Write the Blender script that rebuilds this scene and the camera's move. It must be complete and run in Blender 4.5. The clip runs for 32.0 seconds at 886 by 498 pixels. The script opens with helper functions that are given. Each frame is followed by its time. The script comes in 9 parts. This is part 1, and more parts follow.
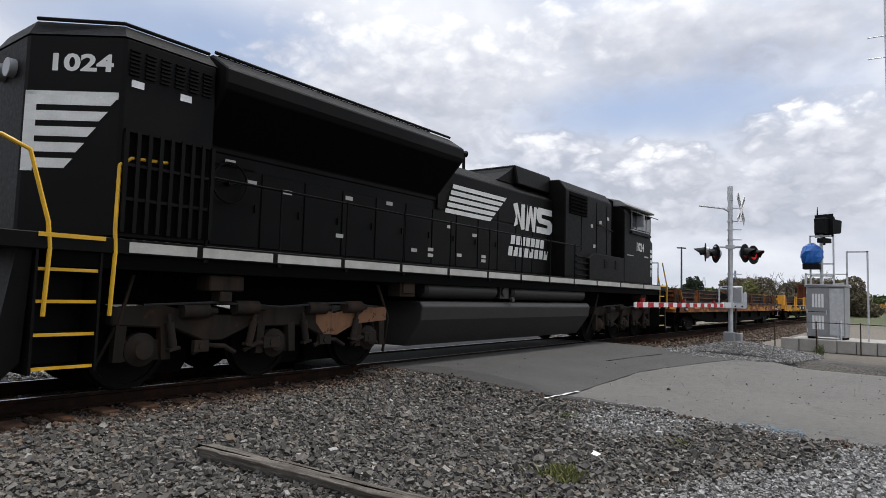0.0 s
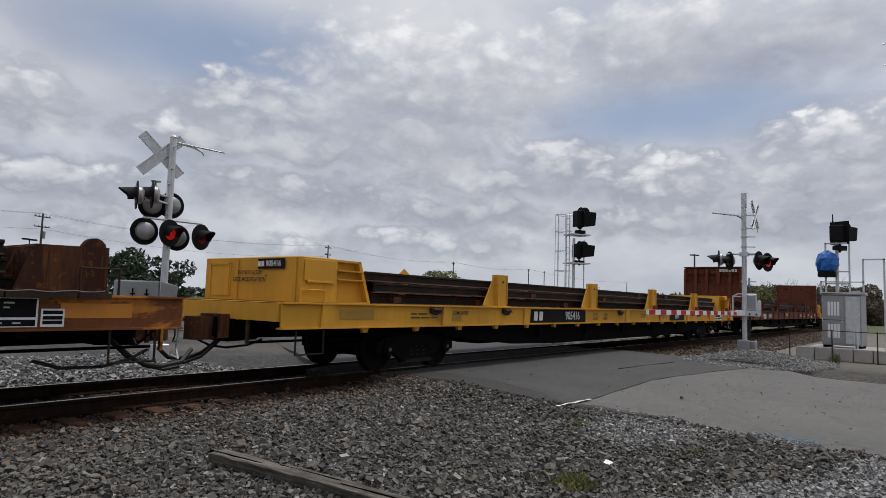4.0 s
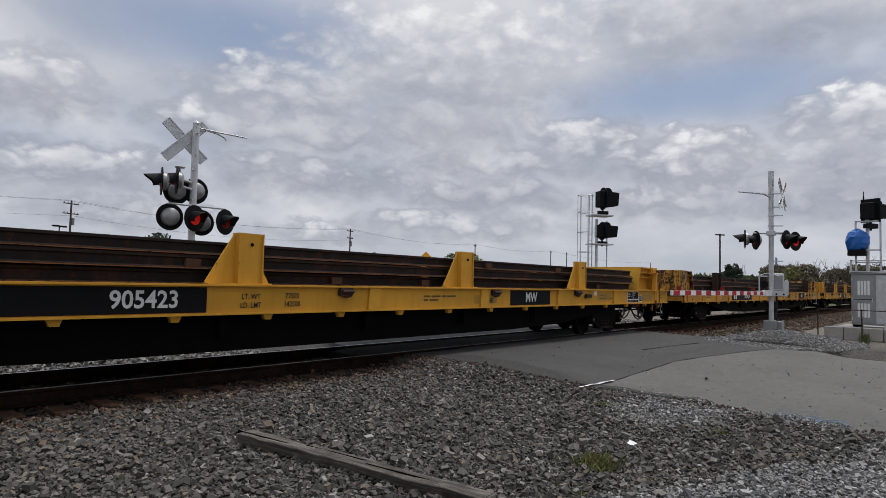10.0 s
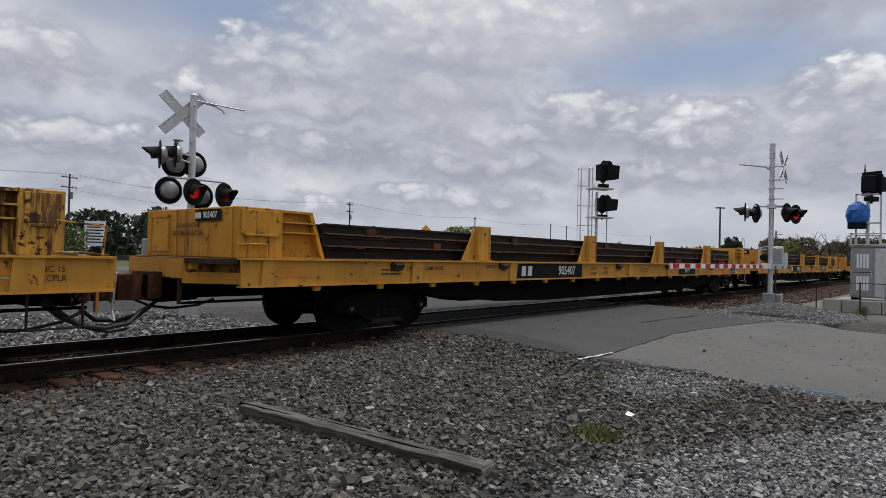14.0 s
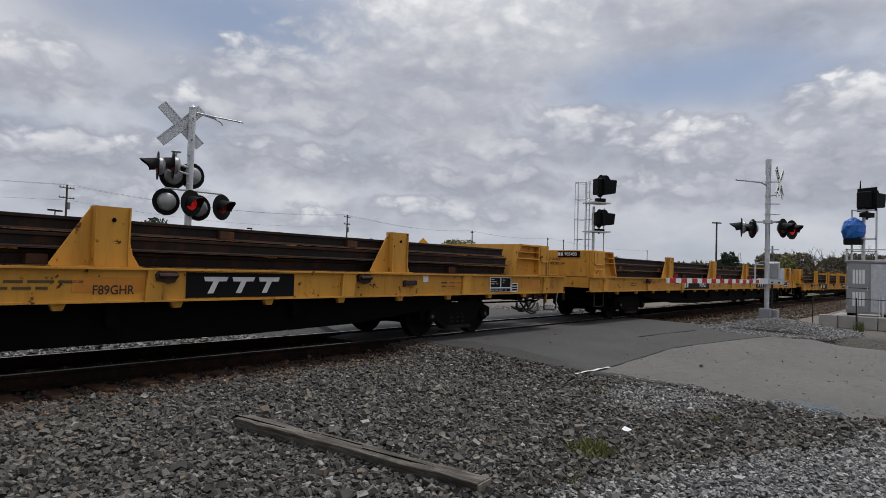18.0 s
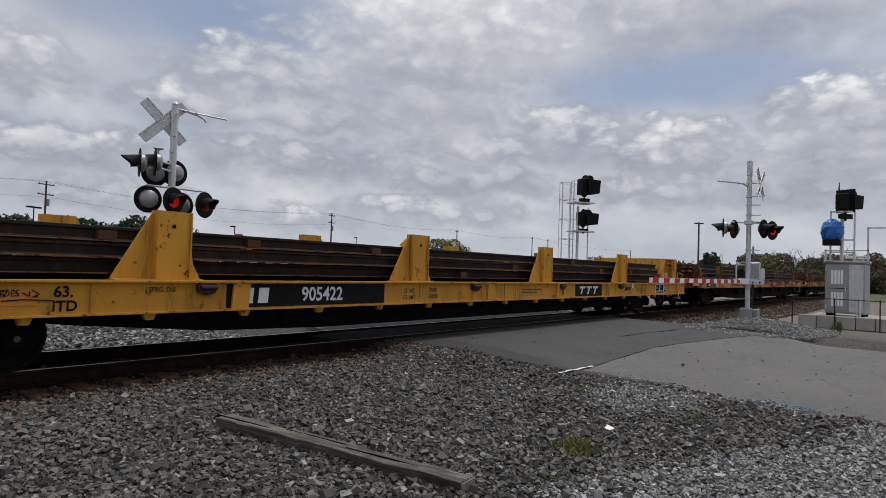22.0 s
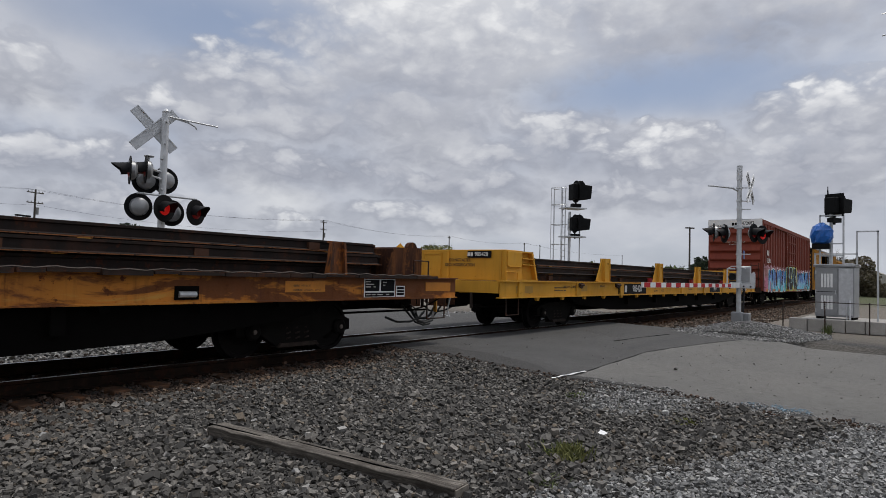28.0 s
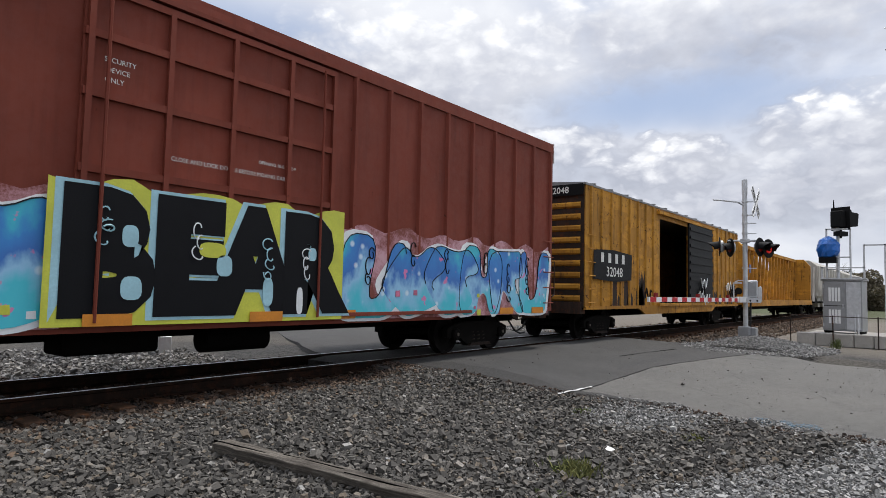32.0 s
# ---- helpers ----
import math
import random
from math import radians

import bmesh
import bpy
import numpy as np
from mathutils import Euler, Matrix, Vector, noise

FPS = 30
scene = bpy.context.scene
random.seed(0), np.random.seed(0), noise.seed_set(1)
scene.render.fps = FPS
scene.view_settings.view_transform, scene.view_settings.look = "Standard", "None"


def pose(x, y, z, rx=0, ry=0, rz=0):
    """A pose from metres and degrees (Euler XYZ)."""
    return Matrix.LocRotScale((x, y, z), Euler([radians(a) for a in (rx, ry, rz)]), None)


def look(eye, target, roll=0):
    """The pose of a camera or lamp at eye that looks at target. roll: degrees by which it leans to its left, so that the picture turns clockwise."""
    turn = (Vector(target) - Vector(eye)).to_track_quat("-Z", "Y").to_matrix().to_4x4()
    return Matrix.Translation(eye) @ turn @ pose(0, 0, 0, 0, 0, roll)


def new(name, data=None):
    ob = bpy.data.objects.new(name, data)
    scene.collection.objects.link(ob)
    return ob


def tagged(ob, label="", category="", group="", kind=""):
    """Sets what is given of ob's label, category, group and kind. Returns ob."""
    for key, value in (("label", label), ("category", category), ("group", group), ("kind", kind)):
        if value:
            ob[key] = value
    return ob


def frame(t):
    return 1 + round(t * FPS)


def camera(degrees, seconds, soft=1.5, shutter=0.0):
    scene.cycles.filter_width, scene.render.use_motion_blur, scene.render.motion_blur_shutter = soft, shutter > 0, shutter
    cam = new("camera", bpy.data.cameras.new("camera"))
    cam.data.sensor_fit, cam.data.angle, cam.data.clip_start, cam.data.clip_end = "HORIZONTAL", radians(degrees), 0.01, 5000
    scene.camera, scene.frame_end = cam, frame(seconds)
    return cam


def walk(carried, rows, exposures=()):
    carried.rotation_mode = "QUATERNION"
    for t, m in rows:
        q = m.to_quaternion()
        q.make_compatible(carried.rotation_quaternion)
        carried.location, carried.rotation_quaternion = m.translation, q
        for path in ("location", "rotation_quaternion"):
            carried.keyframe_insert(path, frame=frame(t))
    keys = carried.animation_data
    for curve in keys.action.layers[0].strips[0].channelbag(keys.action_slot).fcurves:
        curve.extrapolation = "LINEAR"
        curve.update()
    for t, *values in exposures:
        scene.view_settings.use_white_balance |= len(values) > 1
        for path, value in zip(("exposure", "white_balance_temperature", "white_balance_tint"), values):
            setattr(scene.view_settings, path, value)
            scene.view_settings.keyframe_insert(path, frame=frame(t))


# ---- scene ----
D = 9.22  # metres from the eye to the track's centre line
EYE = (0.0, -D, 1.366)
cam = camera(69.91, 32.0, soft=0.55)


def aim(yaw, pitch, roll):
    """A pose of the hand-held camera: yaw from the line square to the track, in degrees."""
    a, b = radians(yaw), radians(pitch)
    way = Vector((math.sin(a) * math.cos(b), math.cos(a) * math.cos(b), math.sin(b)))
    return look(EYE, tuple(Vector(EYE) + way * 10), roll)


walk(cam, [
    (0, aim(53.29, 4.08, 1.61)), (0.5, aim(53.21, 4.03, 1.82)), (1, aim(52.81, 4.20, 1.97)), (1.5, aim(52.73, 4.30, 1.88)),
    (2, aim(52.78, 4.58, 2.09)), (2.5, aim(52.77, 5.04, 2.05)), (3, aim(52.51, 5.07, 1.98)), (3.5, aim(52.39, 4.83, 1.86)),
    (5.5, aim(51.54, 4.10, 1.62)), (6, aim(51.05, 3.81, 1.55)), (6.5, aim(50.54, 3.52, 1.45)), (7, aim(50.27, 3.28, 1.19)),
    (7.5, aim(50.22, 3.04, 1.27)), (8, aim(50.25, 2.90, 1.38)), (8.5, aim(50.32, 2.83, 1.34)), (9, aim(50.40, 2.71, 1.35)),
    (9.5, aim(50.31, 2.77, 1.39)), (10, aim(50.33, 3.00, 1.37)), (10.5, aim(50.23, 3.28, 1.43)), (11, aim(50.08, 3.32, 1.48)),
    (11.5, aim(49.94, 3.10, 1.34)), (12, aim(50.06, 2.74, 1.35)), (12.5, aim(50.17, 2.34, 1.43)), (13, aim(50.26, 1.63, 1.38)),
    (13.5, aim(50.39, 0.93, 1.27)), (14, aim(50.40, 0.60, 1.31)), (14.5, aim(50.42, 0.51, 1.24)), (16.5, aim(50.25, 1.29, 1.47)),
    (17, aim(50.30, 1.44, 1.47)), (17.5, aim(50.44, 1.63, 1.44)), (18, aim(50.63, 1.79, 1.68)), (18.5, aim(50.76, 2.04, 1.64)),
    (19, aim(50.94, 2.35, 1.68)), (19.5, aim(51.30, 2.39, 1.71)), (20, aim(51.44, 2.49, 1.74)), (20.5, aim(51.68, 2.17, 1.63)),
    (21, aim(51.70, 1.93, 1.62)), (21.5, aim(51.73, 1.82, 1.75)), (22, aim(52.01, 1.75, 1.88)), (22.5, aim(52.01, 1.75, 1.86)),
    (23, aim(51.91, 1.74, 1.98)), (23.5, aim(51.92, 1.84, 1.87)), (24, aim(52.04, 1.95, 1.84)), (24.5, aim(51.80, 2.13, 1.82)),
    (25, aim(51.84, 2.12, 1.91)), (25.5, aim(52.07, 1.99, 1.93)), (27.5, aim(52.67, 2.33, 1.69)), (28, aim(52.69, 2.32, 1.49)),
    (28.5, aim(52.69, 2.07, 1.48)), (29, aim(52.85, 2.02, 1.52)), (29.5, aim(52.88, 2.13, 1.72)), (30, aim(52.84, 2.22, 1.76)),
    (30.5, aim(52.71, 2.58, 1.58)), (31, aim(52.68, 3.19, 1.50)), (31.5, aim(52.48, 3.37, 1.39)), (32, aim(52.21, 3.68, 1.30)),
], exposures=[(0, 0.48), (1.2, 0.46), (2.2, 0.14), (2.8, 0.0), (8, -0.02), (12, -0.02), (18, -0.05), (30.5, -0.05), (31.2, 0.15), (31.8, 0.42), (32, 0.45)])

# ---- sky and sun: broken spring clouds, a veiled sun high over the far end of the track ----
def build_world():
    world = bpy.data.worlds.new("sky")
    scene.world = world
    world.use_nodes = True
    nt = world.node_tree
    nt.nodes.clear()
    n, ln = nt.nodes.new, nt.links.new
    out, bg = n("ShaderNodeOutputWorld"), n("ShaderNodeBackground")
    sky = n("ShaderNodeTexSky")
    sky.sky_type, sky.sun_disc = "NISHITA", False
    sky.sun_elevation, sky.sun_rotation = radians(67), radians(108)
    sky.dust_density, sky.ozone_density = 1.5, 2.0
    blue = n("ShaderNodeVectorMath"); blue.operation = "SCALE"; blue.inputs[3].default_value = 0.085
    ln(sky.outputs[0], blue.inputs[0])
    tc, sep = n("ShaderNodeTexCoord"), n("ShaderNodeSeparateXYZ")
    ln(tc.outputs["Generated"], sep.inputs[0])

    def math_node(op, a, b=None):
        m = n("ShaderNodeMath"); m.operation = op
        for i, v in enumerate((a, b)):
            if v is None:
                continue
            if isinstance(v, (int, float)):
                m.inputs[i].default_value = v
            else:
                ln(v, m.inputs[i])
        return m.outputs[0]
    up = math_node("MAXIMUM", sep.outputs[2], 0.0)

    # the direction meets a flat cloud layer, so that clouds shrink towards the horizon
    flat = n("ShaderNodeCombineXYZ")
    ln(sep.outputs[0], flat.inputs[0]); ln(sep.outputs[1], flat.inputs[1])
    inv = math_node("DIVIDE", 1.0, math_node("ADD", up, 0.40))
    layer = n("ShaderNodeVectorMath"); layer.operation = "SCALE"
    ln(flat.outputs[0], layer.inputs[0]); ln(inv, layer.inputs[3])

    def clouds(shift, scale, detail, rough):
        mp = n("ShaderNodeMapping"); mp.inputs["Location"].default_value = shift
        ln(layer.outputs[0], mp.inputs[0])
        t = n("ShaderNodeTexNoise"); t.inputs["Scale"].default_value = scale
        t.inputs["Detail"].default_value = detail; t.inputs["Roughness"].default_value = rough
        t.inputs["Distortion"].default_value = 0.15
        ln(mp.outputs[0], t.inputs["Vector"])
        return t.outputs[0]

    def ramp(value, stops):
        r = n("ShaderNodeValToRGB")
        while len(r.color_ramp.elements) < len(stops):
            r.color_ramp.elements.new(0.5)
        for e, (p, c) in zip(r.color_ramp.elements, stops):
            e.position, e.color = p, (*c, 1) if isinstance(c, tuple) else (c, c, c, 1)
        ln(value, r.inputs[0])
        return r.outputs[0]
    az = math_node("MULTIPLY", math_node("ARCTAN2", sep.outputs[0], sep.outputs[1]), 57.2958)
    el = math_node("MULTIPLY", math_node("ARCSINE", sep.outputs[2]), 57.2958)
    # two wide openings in the layer, as ellipses in degrees
    gaps = []
    for ca, ce, wa, we in ((32, 20.5, 17, 4.6), (70, 16.2, 13, 3.0)):
        da, de = (math_node("MULTIPLY", math_node("SUBTRACT", v, c), 1 / w) for v, c, w in ((az, ca, wa), (el, ce, we)))
        gaps.append(math_node("ADD", math_node("MULTIPLY", da, da), math_node("MULTIPLY", de, de)))
    # blue seen through a thin high veil, under a soft broken layer that brightens overhead
    veil = n("ShaderNodeMix"); veil.data_type = "RGBA"
    veil.inputs[0].default_value = 0.55
    ln(blue.outputs[0], veil.inputs[6]); veil.inputs[7].default_value = (0.34, 0.42, 0.60, 1)
    wide, soft_layer = clouds((4.1, 2.2, 0.9), 1.1, 3, 0.5), clouds((1.7, 0.6, 0.2), 3.2, 7, 0.5)
    cover = ramp(math_node("ADD", wide, math_node("MULTIPLY", math_node("SUBTRACT", soft_layer, 0.5), 0.5)), [(0.30, 0.45), (0.42, 0.82), (0.54, 1.0)])
    hole = [math_node("MAXIMUM", math_node("SUBTRACT", 1.0, v), 0.0) for v in gaps]
    cover = math_node("MULTIPLY", cover, math_node("SUBTRACT", 1.0, math_node("MULTIPLY", math_node("MAXIMUM", hole[0], hole[1]), 0.85)))
    grey = ramp(soft_layer, [(0.30, (0.46, 0.485, 0.555)), (0.50, (0.56, 0.582, 0.645)), (0.70, (0.70, 0.715, 0.75))])
    mixed = n("ShaderNodeMix"); mixed.data_type = "RGBA"
    ln(cover, mixed.inputs[0]); ln(veil.outputs[2], mixed.inputs[6]); ln(grey, mixed.inputs[7])
    zenith = n("ShaderNodeMapRange"); zenith.interpolation_type = "SMOOTHSTEP"
    for i, v in ((1, 0.46), (2, 1.0), (3, 1.0), (4, 1.9)):
        zenith.inputs[i].default_value = v
    ln(up, zenith.inputs[0])
    dome = n("ShaderNodeVectorMath"); dome.operation = "SCALE"
    ln(mixed.outputs[2], dome.inputs[0]); ln(zenith.outputs[0], dome.inputs[3])
    # heaped clouds with flat grey bases: (azimuth, elevation, half width, half height) in degrees, far ones first
    heaps = [
        (74.3, 21.2, 15.0, 2.6), (82.1, 7.2, 7.0, 1.5), (69.6, 7.0, 7.0, 1.1), (51.0, 5.0, 7.5, 1.3), (38.9, 3.9, 5.5, 0.9),
        (23.8, 4.8, 5.5, 1.0), (18.5, 7.9, 8.5, 2.0), (38.7, 8.6, 8.0, 1.7), (54.5, 7.6, 6.5, 1.5), (55.0, 10.6, 6.6, 1.6),
        (38.6, 12.3, 5.6, 1.5), (49.2, 13.3, 6.4, 1.9), (62.7, 12.4, 4.2, 1.7), (72.3, 10.2, 6.2, 2.2), (83.0, 9.3, 5.0, 1.5),
        (84.0, 12.6, 4.8, 2.3), (31.0, 12.6, 6.0, 1.4), (15.9, 13.5, 5.0, 2.3), (36.1, 15.8, 7.2, 2.3), (50.6, 18.8, 11.4, 3.8)]
    light = [0.50, 0.46, 0.55, 0.70, 0.60, 0.62, 0.52, 0.46, 0.44, 0.62, 0.48, 0.60, 0.60, 0.66, 0.50, 0.68, 0.66, 0.56, 0.66, 0.64]
    sheet = n("ShaderNodeCombineXYZ")
    ln(math_node("MULTIPLY", az, 0.10), sheet.inputs[0]); ln(math_node("MULTIPLY", el, 0.17), sheet.inputs[1])

    def billow(scale, detail, rough, shift):
        mp = n("ShaderNodeMapping"); mp.inputs["Location"].default_value = shift
        ln(sheet.outputs[0], mp.inputs[0])
        t = n("ShaderNodeTexNoise"); t.inputs["Scale"].default_value = scale
        t.inputs["Detail"].default_value, t.inputs["Roughness"].default_value = detail, rough
        ln(mp.outputs[0], t.inputs["Vector"])
        return t
    drift = billow(2.1, 7, 0.53, (3.1, 7.7, 0.4))
    push = n("ShaderNodeVectorMath"); push.operation = "MULTIPLY_ADD"
    ln(drift.outputs[1], push.inputs[0]); push.inputs[1].default_value, push.inputs[2].default_value = (6.0, 3.4, 0), (-3.0, -1.7, 0)
    spot = n("ShaderNodeCombineXYZ"); ln(az, spot.inputs[0]); ln(el, spot.inputs[1])
    moved = n("ShaderNodeVectorMath"); ln(spot.outputs[0], moved.inputs[0]); ln(push.outputs[0], moved.inputs[1])
    puff = n("ShaderNodeTexVoronoi"); puff.feature = "SMOOTH_F1"
    puff.inputs["Scale"].default_value, puff.inputs["Detail"].default_value, puff.inputs["Smoothness"].default_value = 4.2, 3.0, 0.4
    knob = n("ShaderNodeVectorMath"); knob.operation = "MULTIPLY_ADD"
    ln(drift.outputs[1], knob.inputs[0]); knob.inputs[1].default_value = (0.35, 0.35, 0); ln(sheet.outputs[0], knob.inputs[2])
    ln(knob.outputs[0], puff.inputs["Vector"])
    lump = math_node("MULTIPLY", math_node("SUBTRACT", 0.52, puff.outputs["Distance"]), 0.62)
    relief = math_node("MULTIPLY", math_node("SUBTRACT", billow(2.6, 7, 0.52, (1.2, 3.3, 2.0)).outputs[0], 0.5), 0.75)
    shown, value = None, None
    for (ca, ce, wa, we), lit in zip(heaps, light):
        q = n("ShaderNodeVectorMath"); q.operation = "MULTIPLY_ADD"
        ln(moved.outputs[0], q.inputs[0]); q.inputs[1].default_value, q.inputs[2].default_value = (0.60 / wa, 0.57 / we, 0), (-0.60 * ca / wa, -0.57 * ce / we, 0)
        d = n("ShaderNodeVectorMath"); d.operation = "DOT_PRODUCT"; ln(q.outputs[0], d.inputs[0]); ln(q.outputs[0], d.inputs[1])
        part_y = n("ShaderNodeSeparateXYZ"); ln(q.outputs[0], part_y.inputs[0])
        depth = math_node("ADD", math_node("SUBTRACT", 1.25, d.outputs["Value"]), lump)
        # crisp along the top, soft under the base
        soft = n("ShaderNodeMapRange"); soft.interpolation_type = "SMOOTHSTEP"
        soft.inputs[1].default_value = 0.0
        ln(depth, soft.inputs[0])
        ln(math_node("MAXIMUM", math_node("SUBTRACT", 1.20, math_node("MULTIPLY", part_y.outputs[1], 0.6)), 0.70), soft.inputs[2])
        tone = math_node("ADD", math_node("ADD", math_node("MULTIPLY", part_y.outputs[1], 0.46), lit - 0.06), math_node("ADD", relief, math_node("MULTIPLY", lump, 0.25)))
        if value is None:
            value, shown = tone, soft.outputs[0]
            continue
        m = n("ShaderNodeMix"); ln(soft.outputs[0], m.inputs[0]); ln(value, m.inputs[2]); ln(tone, m.inputs[3])
        value, shown = m.outputs[0], math_node("MAXIMUM", shown, soft.outputs[0])
    shade = ramp(value, [(0.12, (0.325, 0.345, 0.41)), (0.36, (0.44, 0.458, 0.52)), (0.60, (0.60, 0.615, 0.66)), (0.92, (0.88, 0.885, 0.90))])
    piled = n("ShaderNodeMix"); piled.data_type = "RGBA"
    ln(math_node("MULTIPLY", shown, 0.94), piled.inputs[0]); ln(dome.outputs[0], piled.inputs[6]); ln(shade, piled.inputs[7])
    mixed = piled
    # paler towards the horizon
    low = ramp(up, [(0.0, 1.0), (0.06, 0.45), (0.14, 0.0)])
    haze = n("ShaderNodeMix"); haze.data_type = "RGBA"
    ln(math_node("MULTIPLY", low, 0.6), haze.inputs[0])
    ln(mixed.outputs[2], haze.inputs[6]); haze.inputs[7].default_value = (0.52, 0.55, 0.60, 1)
    ln(haze.outputs[2], bg.inputs[0]); bg.inputs[1].default_value = 1.0
    ln(bg.outputs[0], out.inputs[0])


build_world()
sun_data = bpy.data.lights.new("sun", "SUN")
sun_data.energy, sun_data.angle, sun_data.color = 1.8, radians(10), (1.0, 0.95, 0.88)
sun = new("sun", sun_data)
sun.matrix_world = look((18, -6, 44), (0, 0, 0))


# ---- mesh tools ----
class Shape:
    """Gathers boxes, prisms, tubes and rounds into one mesh."""
    def __init__(self):
        self.v, self.f = [], []

    def add(self, verts, faces):
        k = len(self.v)
        self.v += [tuple(p) for p in verts]
        self.f += [tuple(i + k for i in f) for f in faces]
        return self

    def box(self, x0, x1, y0, y1, z0, z1):
        return self.add([(x, y, z) for z in (z0, z1) for y in (y0, y1) for x in (x0, x1)],
                        [(0, 2, 3, 1), (4, 5, 7, 6), (0, 1, 5, 4), (2, 6, 7, 3), (0, 4, 6, 2), (1, 3, 7, 5)])

    def prism(self, poly, axis, c0, c1):
        """A polygon of the two other axes, in their order, drawn out along axis from c0 to c1."""
        area = sum(a[0] * b[1] - b[0] * a[1] for a, b in zip(poly, poly[1:] + poly[:1]))
        if area < 0:
            poly = poly[::-1]
        k = len(poly)
        at = {"x": lambda a, b, c: (c, a, b), "y": lambda a, b, c: (a, c, b), "z": lambda a, b, c: (a, b, c)}[axis]
        v = [at(a, b, c) for c in (c0, c1) for a, b in poly]
        f = [tuple(range(k))[::-1], tuple(range(k, 2 * k))] + [(i, (i + 1) % k, k + (i + 1) % k, k + i) for i in range(k)]
        if axis == "y":
            f = [q[::-1] for q in f]
        return self.add(v, f)

    def rod(self, p, q, r, r2=None, n=10, cap=True):
        p, q = Vector(p), Vector(q)
        w = (q - p).normalized()
        u = w.orthogonal().normalized()
        s = w.cross(u)
        r2 = r if r2 is None else r2
        ring = [(math.cos(2 * math.pi * i / n), math.sin(2 * math.pi * i / n)) for i in range(n)]
        v = [p + (u * a + s * b) * r for a, b in ring] + [q + (u * a + s * b) * r2 for a, b in ring]
        f = [(i, (i + 1) % n, n + (i + 1) % n, n + i) for i in range(n)]
        if cap:
            f += [tuple(range(n))[::-1], tuple(range(n, 2 * n))]
        return self.add(v, f)

    def tube(self, pts, r, n=6):
        """One bent round bar through the points."""
        pts = [Vector(p) for p in pts]
        ways = [(b - a).normalized() for a, b in zip(pts, pts[1:])]
        u, v, f = ways[0].orthogonal().normalized(), [], []
        for i, p in enumerate(pts):
            w = ways[0] if i == 0 else ways[-1] if i == len(pts) - 1 else (ways[i - 1] + ways[i]).normalized()
            u = (u - w * u.dot(w)).normalized()
            s = w.cross(u)
            v += [p + (u * math.cos(2 * math.pi * k / n) + s * math.sin(2 * math.pi * k / n)) * r for k in range(n)]
        for j in range(len(pts) - 1):
            f += [(j * n + k, j * n + (k + 1) % n, (j + 1) * n + (k + 1) % n, (j + 1) * n + k) for k in range(n)]
        f += [tuple(range(n))[::-1], tuple(range((len(pts) - 1) * n, len(pts) * n))]
        return self.add(v, f)

    def lathe(self, profile, p, axis, n=20):
        """profile: (along, radius) pairs round the axis through p."""
        p, w = Vector(p), Vector(axis).normalized()
        u = w.orthogonal().normalized()
        s = w.cross(u)
        v, f = [], []
        for a, r in profile:
            v += [p + w * a + (u * math.cos(2 * math.pi * i / n) + s * math.sin(2 * math.pi * i / n)) * r for i in range(n)]
        for k in range(len(profile) - 1):
            f += [(k * n + i, k * n + (i + 1) % n, (k + 1) * n + (i + 1) % n, (k + 1) * n + i) for i in range(n)]
        f += [tuple(range(n))[::-1], tuple(range((len(profile) - 1) * n, len(profile) * n))]
        return self.add(v, f)

    def mesh(self, name, smooth=False, bevel=0.0):
        m = bpy.data.meshes.new(name)
        m.from_pydata(self.v, [], self.f)
        if bevel:
            b = bmesh.new()
            b.from_mesh(m)
            bmesh.ops.recalc_face_normals(b, faces=b.faces)
            sharp = [e for e in b.edges if len(e.link_faces) == 2 and e.calc_face_angle() > 0.6]
            bmesh.ops.bevel(b, geom=sharp, offset=bevel, segments=1, affect="EDGES", clamp_overlap=True)
            b.to_mesh(m)
            b.free()
        if smooth:
            m.polygons.foreach_set("use_smooth", [True] * len(m.polygons))
            m.set_sharp_from_angle(angle=radians(38))
        m.update()
        return m


MADE = {}


def part(name, shape, material, parent=None, label="", key=None, smooth=False, bevel=0.0, at=None):
    """One mesh object; key: parts of one key share their mesh. shape may be a function that returns a Shape."""
    k = (key, material.name) if key else None
    if k is None or k not in MADE:
        data = (shape() if callable(shape) else shape).mesh(name, smooth, bevel)
        data.materials.append(material)
        if k:
            MADE[k] = data
    else:
        data = MADE[k]
    ob = new(name, data)
    if at is not None:
        ob.matrix_basis = at
    if parent is not None:
        ob.parent = parent
    if label:
        tagged(ob, label)
    return ob


def lettering(words, size, material, parent, m, name="lettering", wide=1.0, bold=0.0, label=""):
    """Writing on a thing as a thin mesh, centred on m."""
    c = bpy.data.curves.new("letters", "FONT")
    c.body, c.size, c.offset = words, size, bold
    c.align_x, c.align_y, c.resolution_u = "CENTER", "CENTER", 3
    tmp = bpy.data.objects.new("letters", c)
    data = bpy.data.meshes.new_from_object(tmp)
    bpy.data.objects.remove(tmp)
    for v in data.vertices:
        v.co.x *= wide
    data.materials.clear()
    data.materials.append(material)
    ob = new(name, data)
    ob.matrix_basis = m
    if parent is not None:
        ob.parent = parent
    if label:
        tagged(ob, label)
    return ob


def thing(name, label, category, group="", kind="", at=None):
    ob = new(name)
    ob.empty_display_size = 0.3
    if at is not None:
        ob.matrix_basis = at
    return tagged(ob, label, category, group, kind)


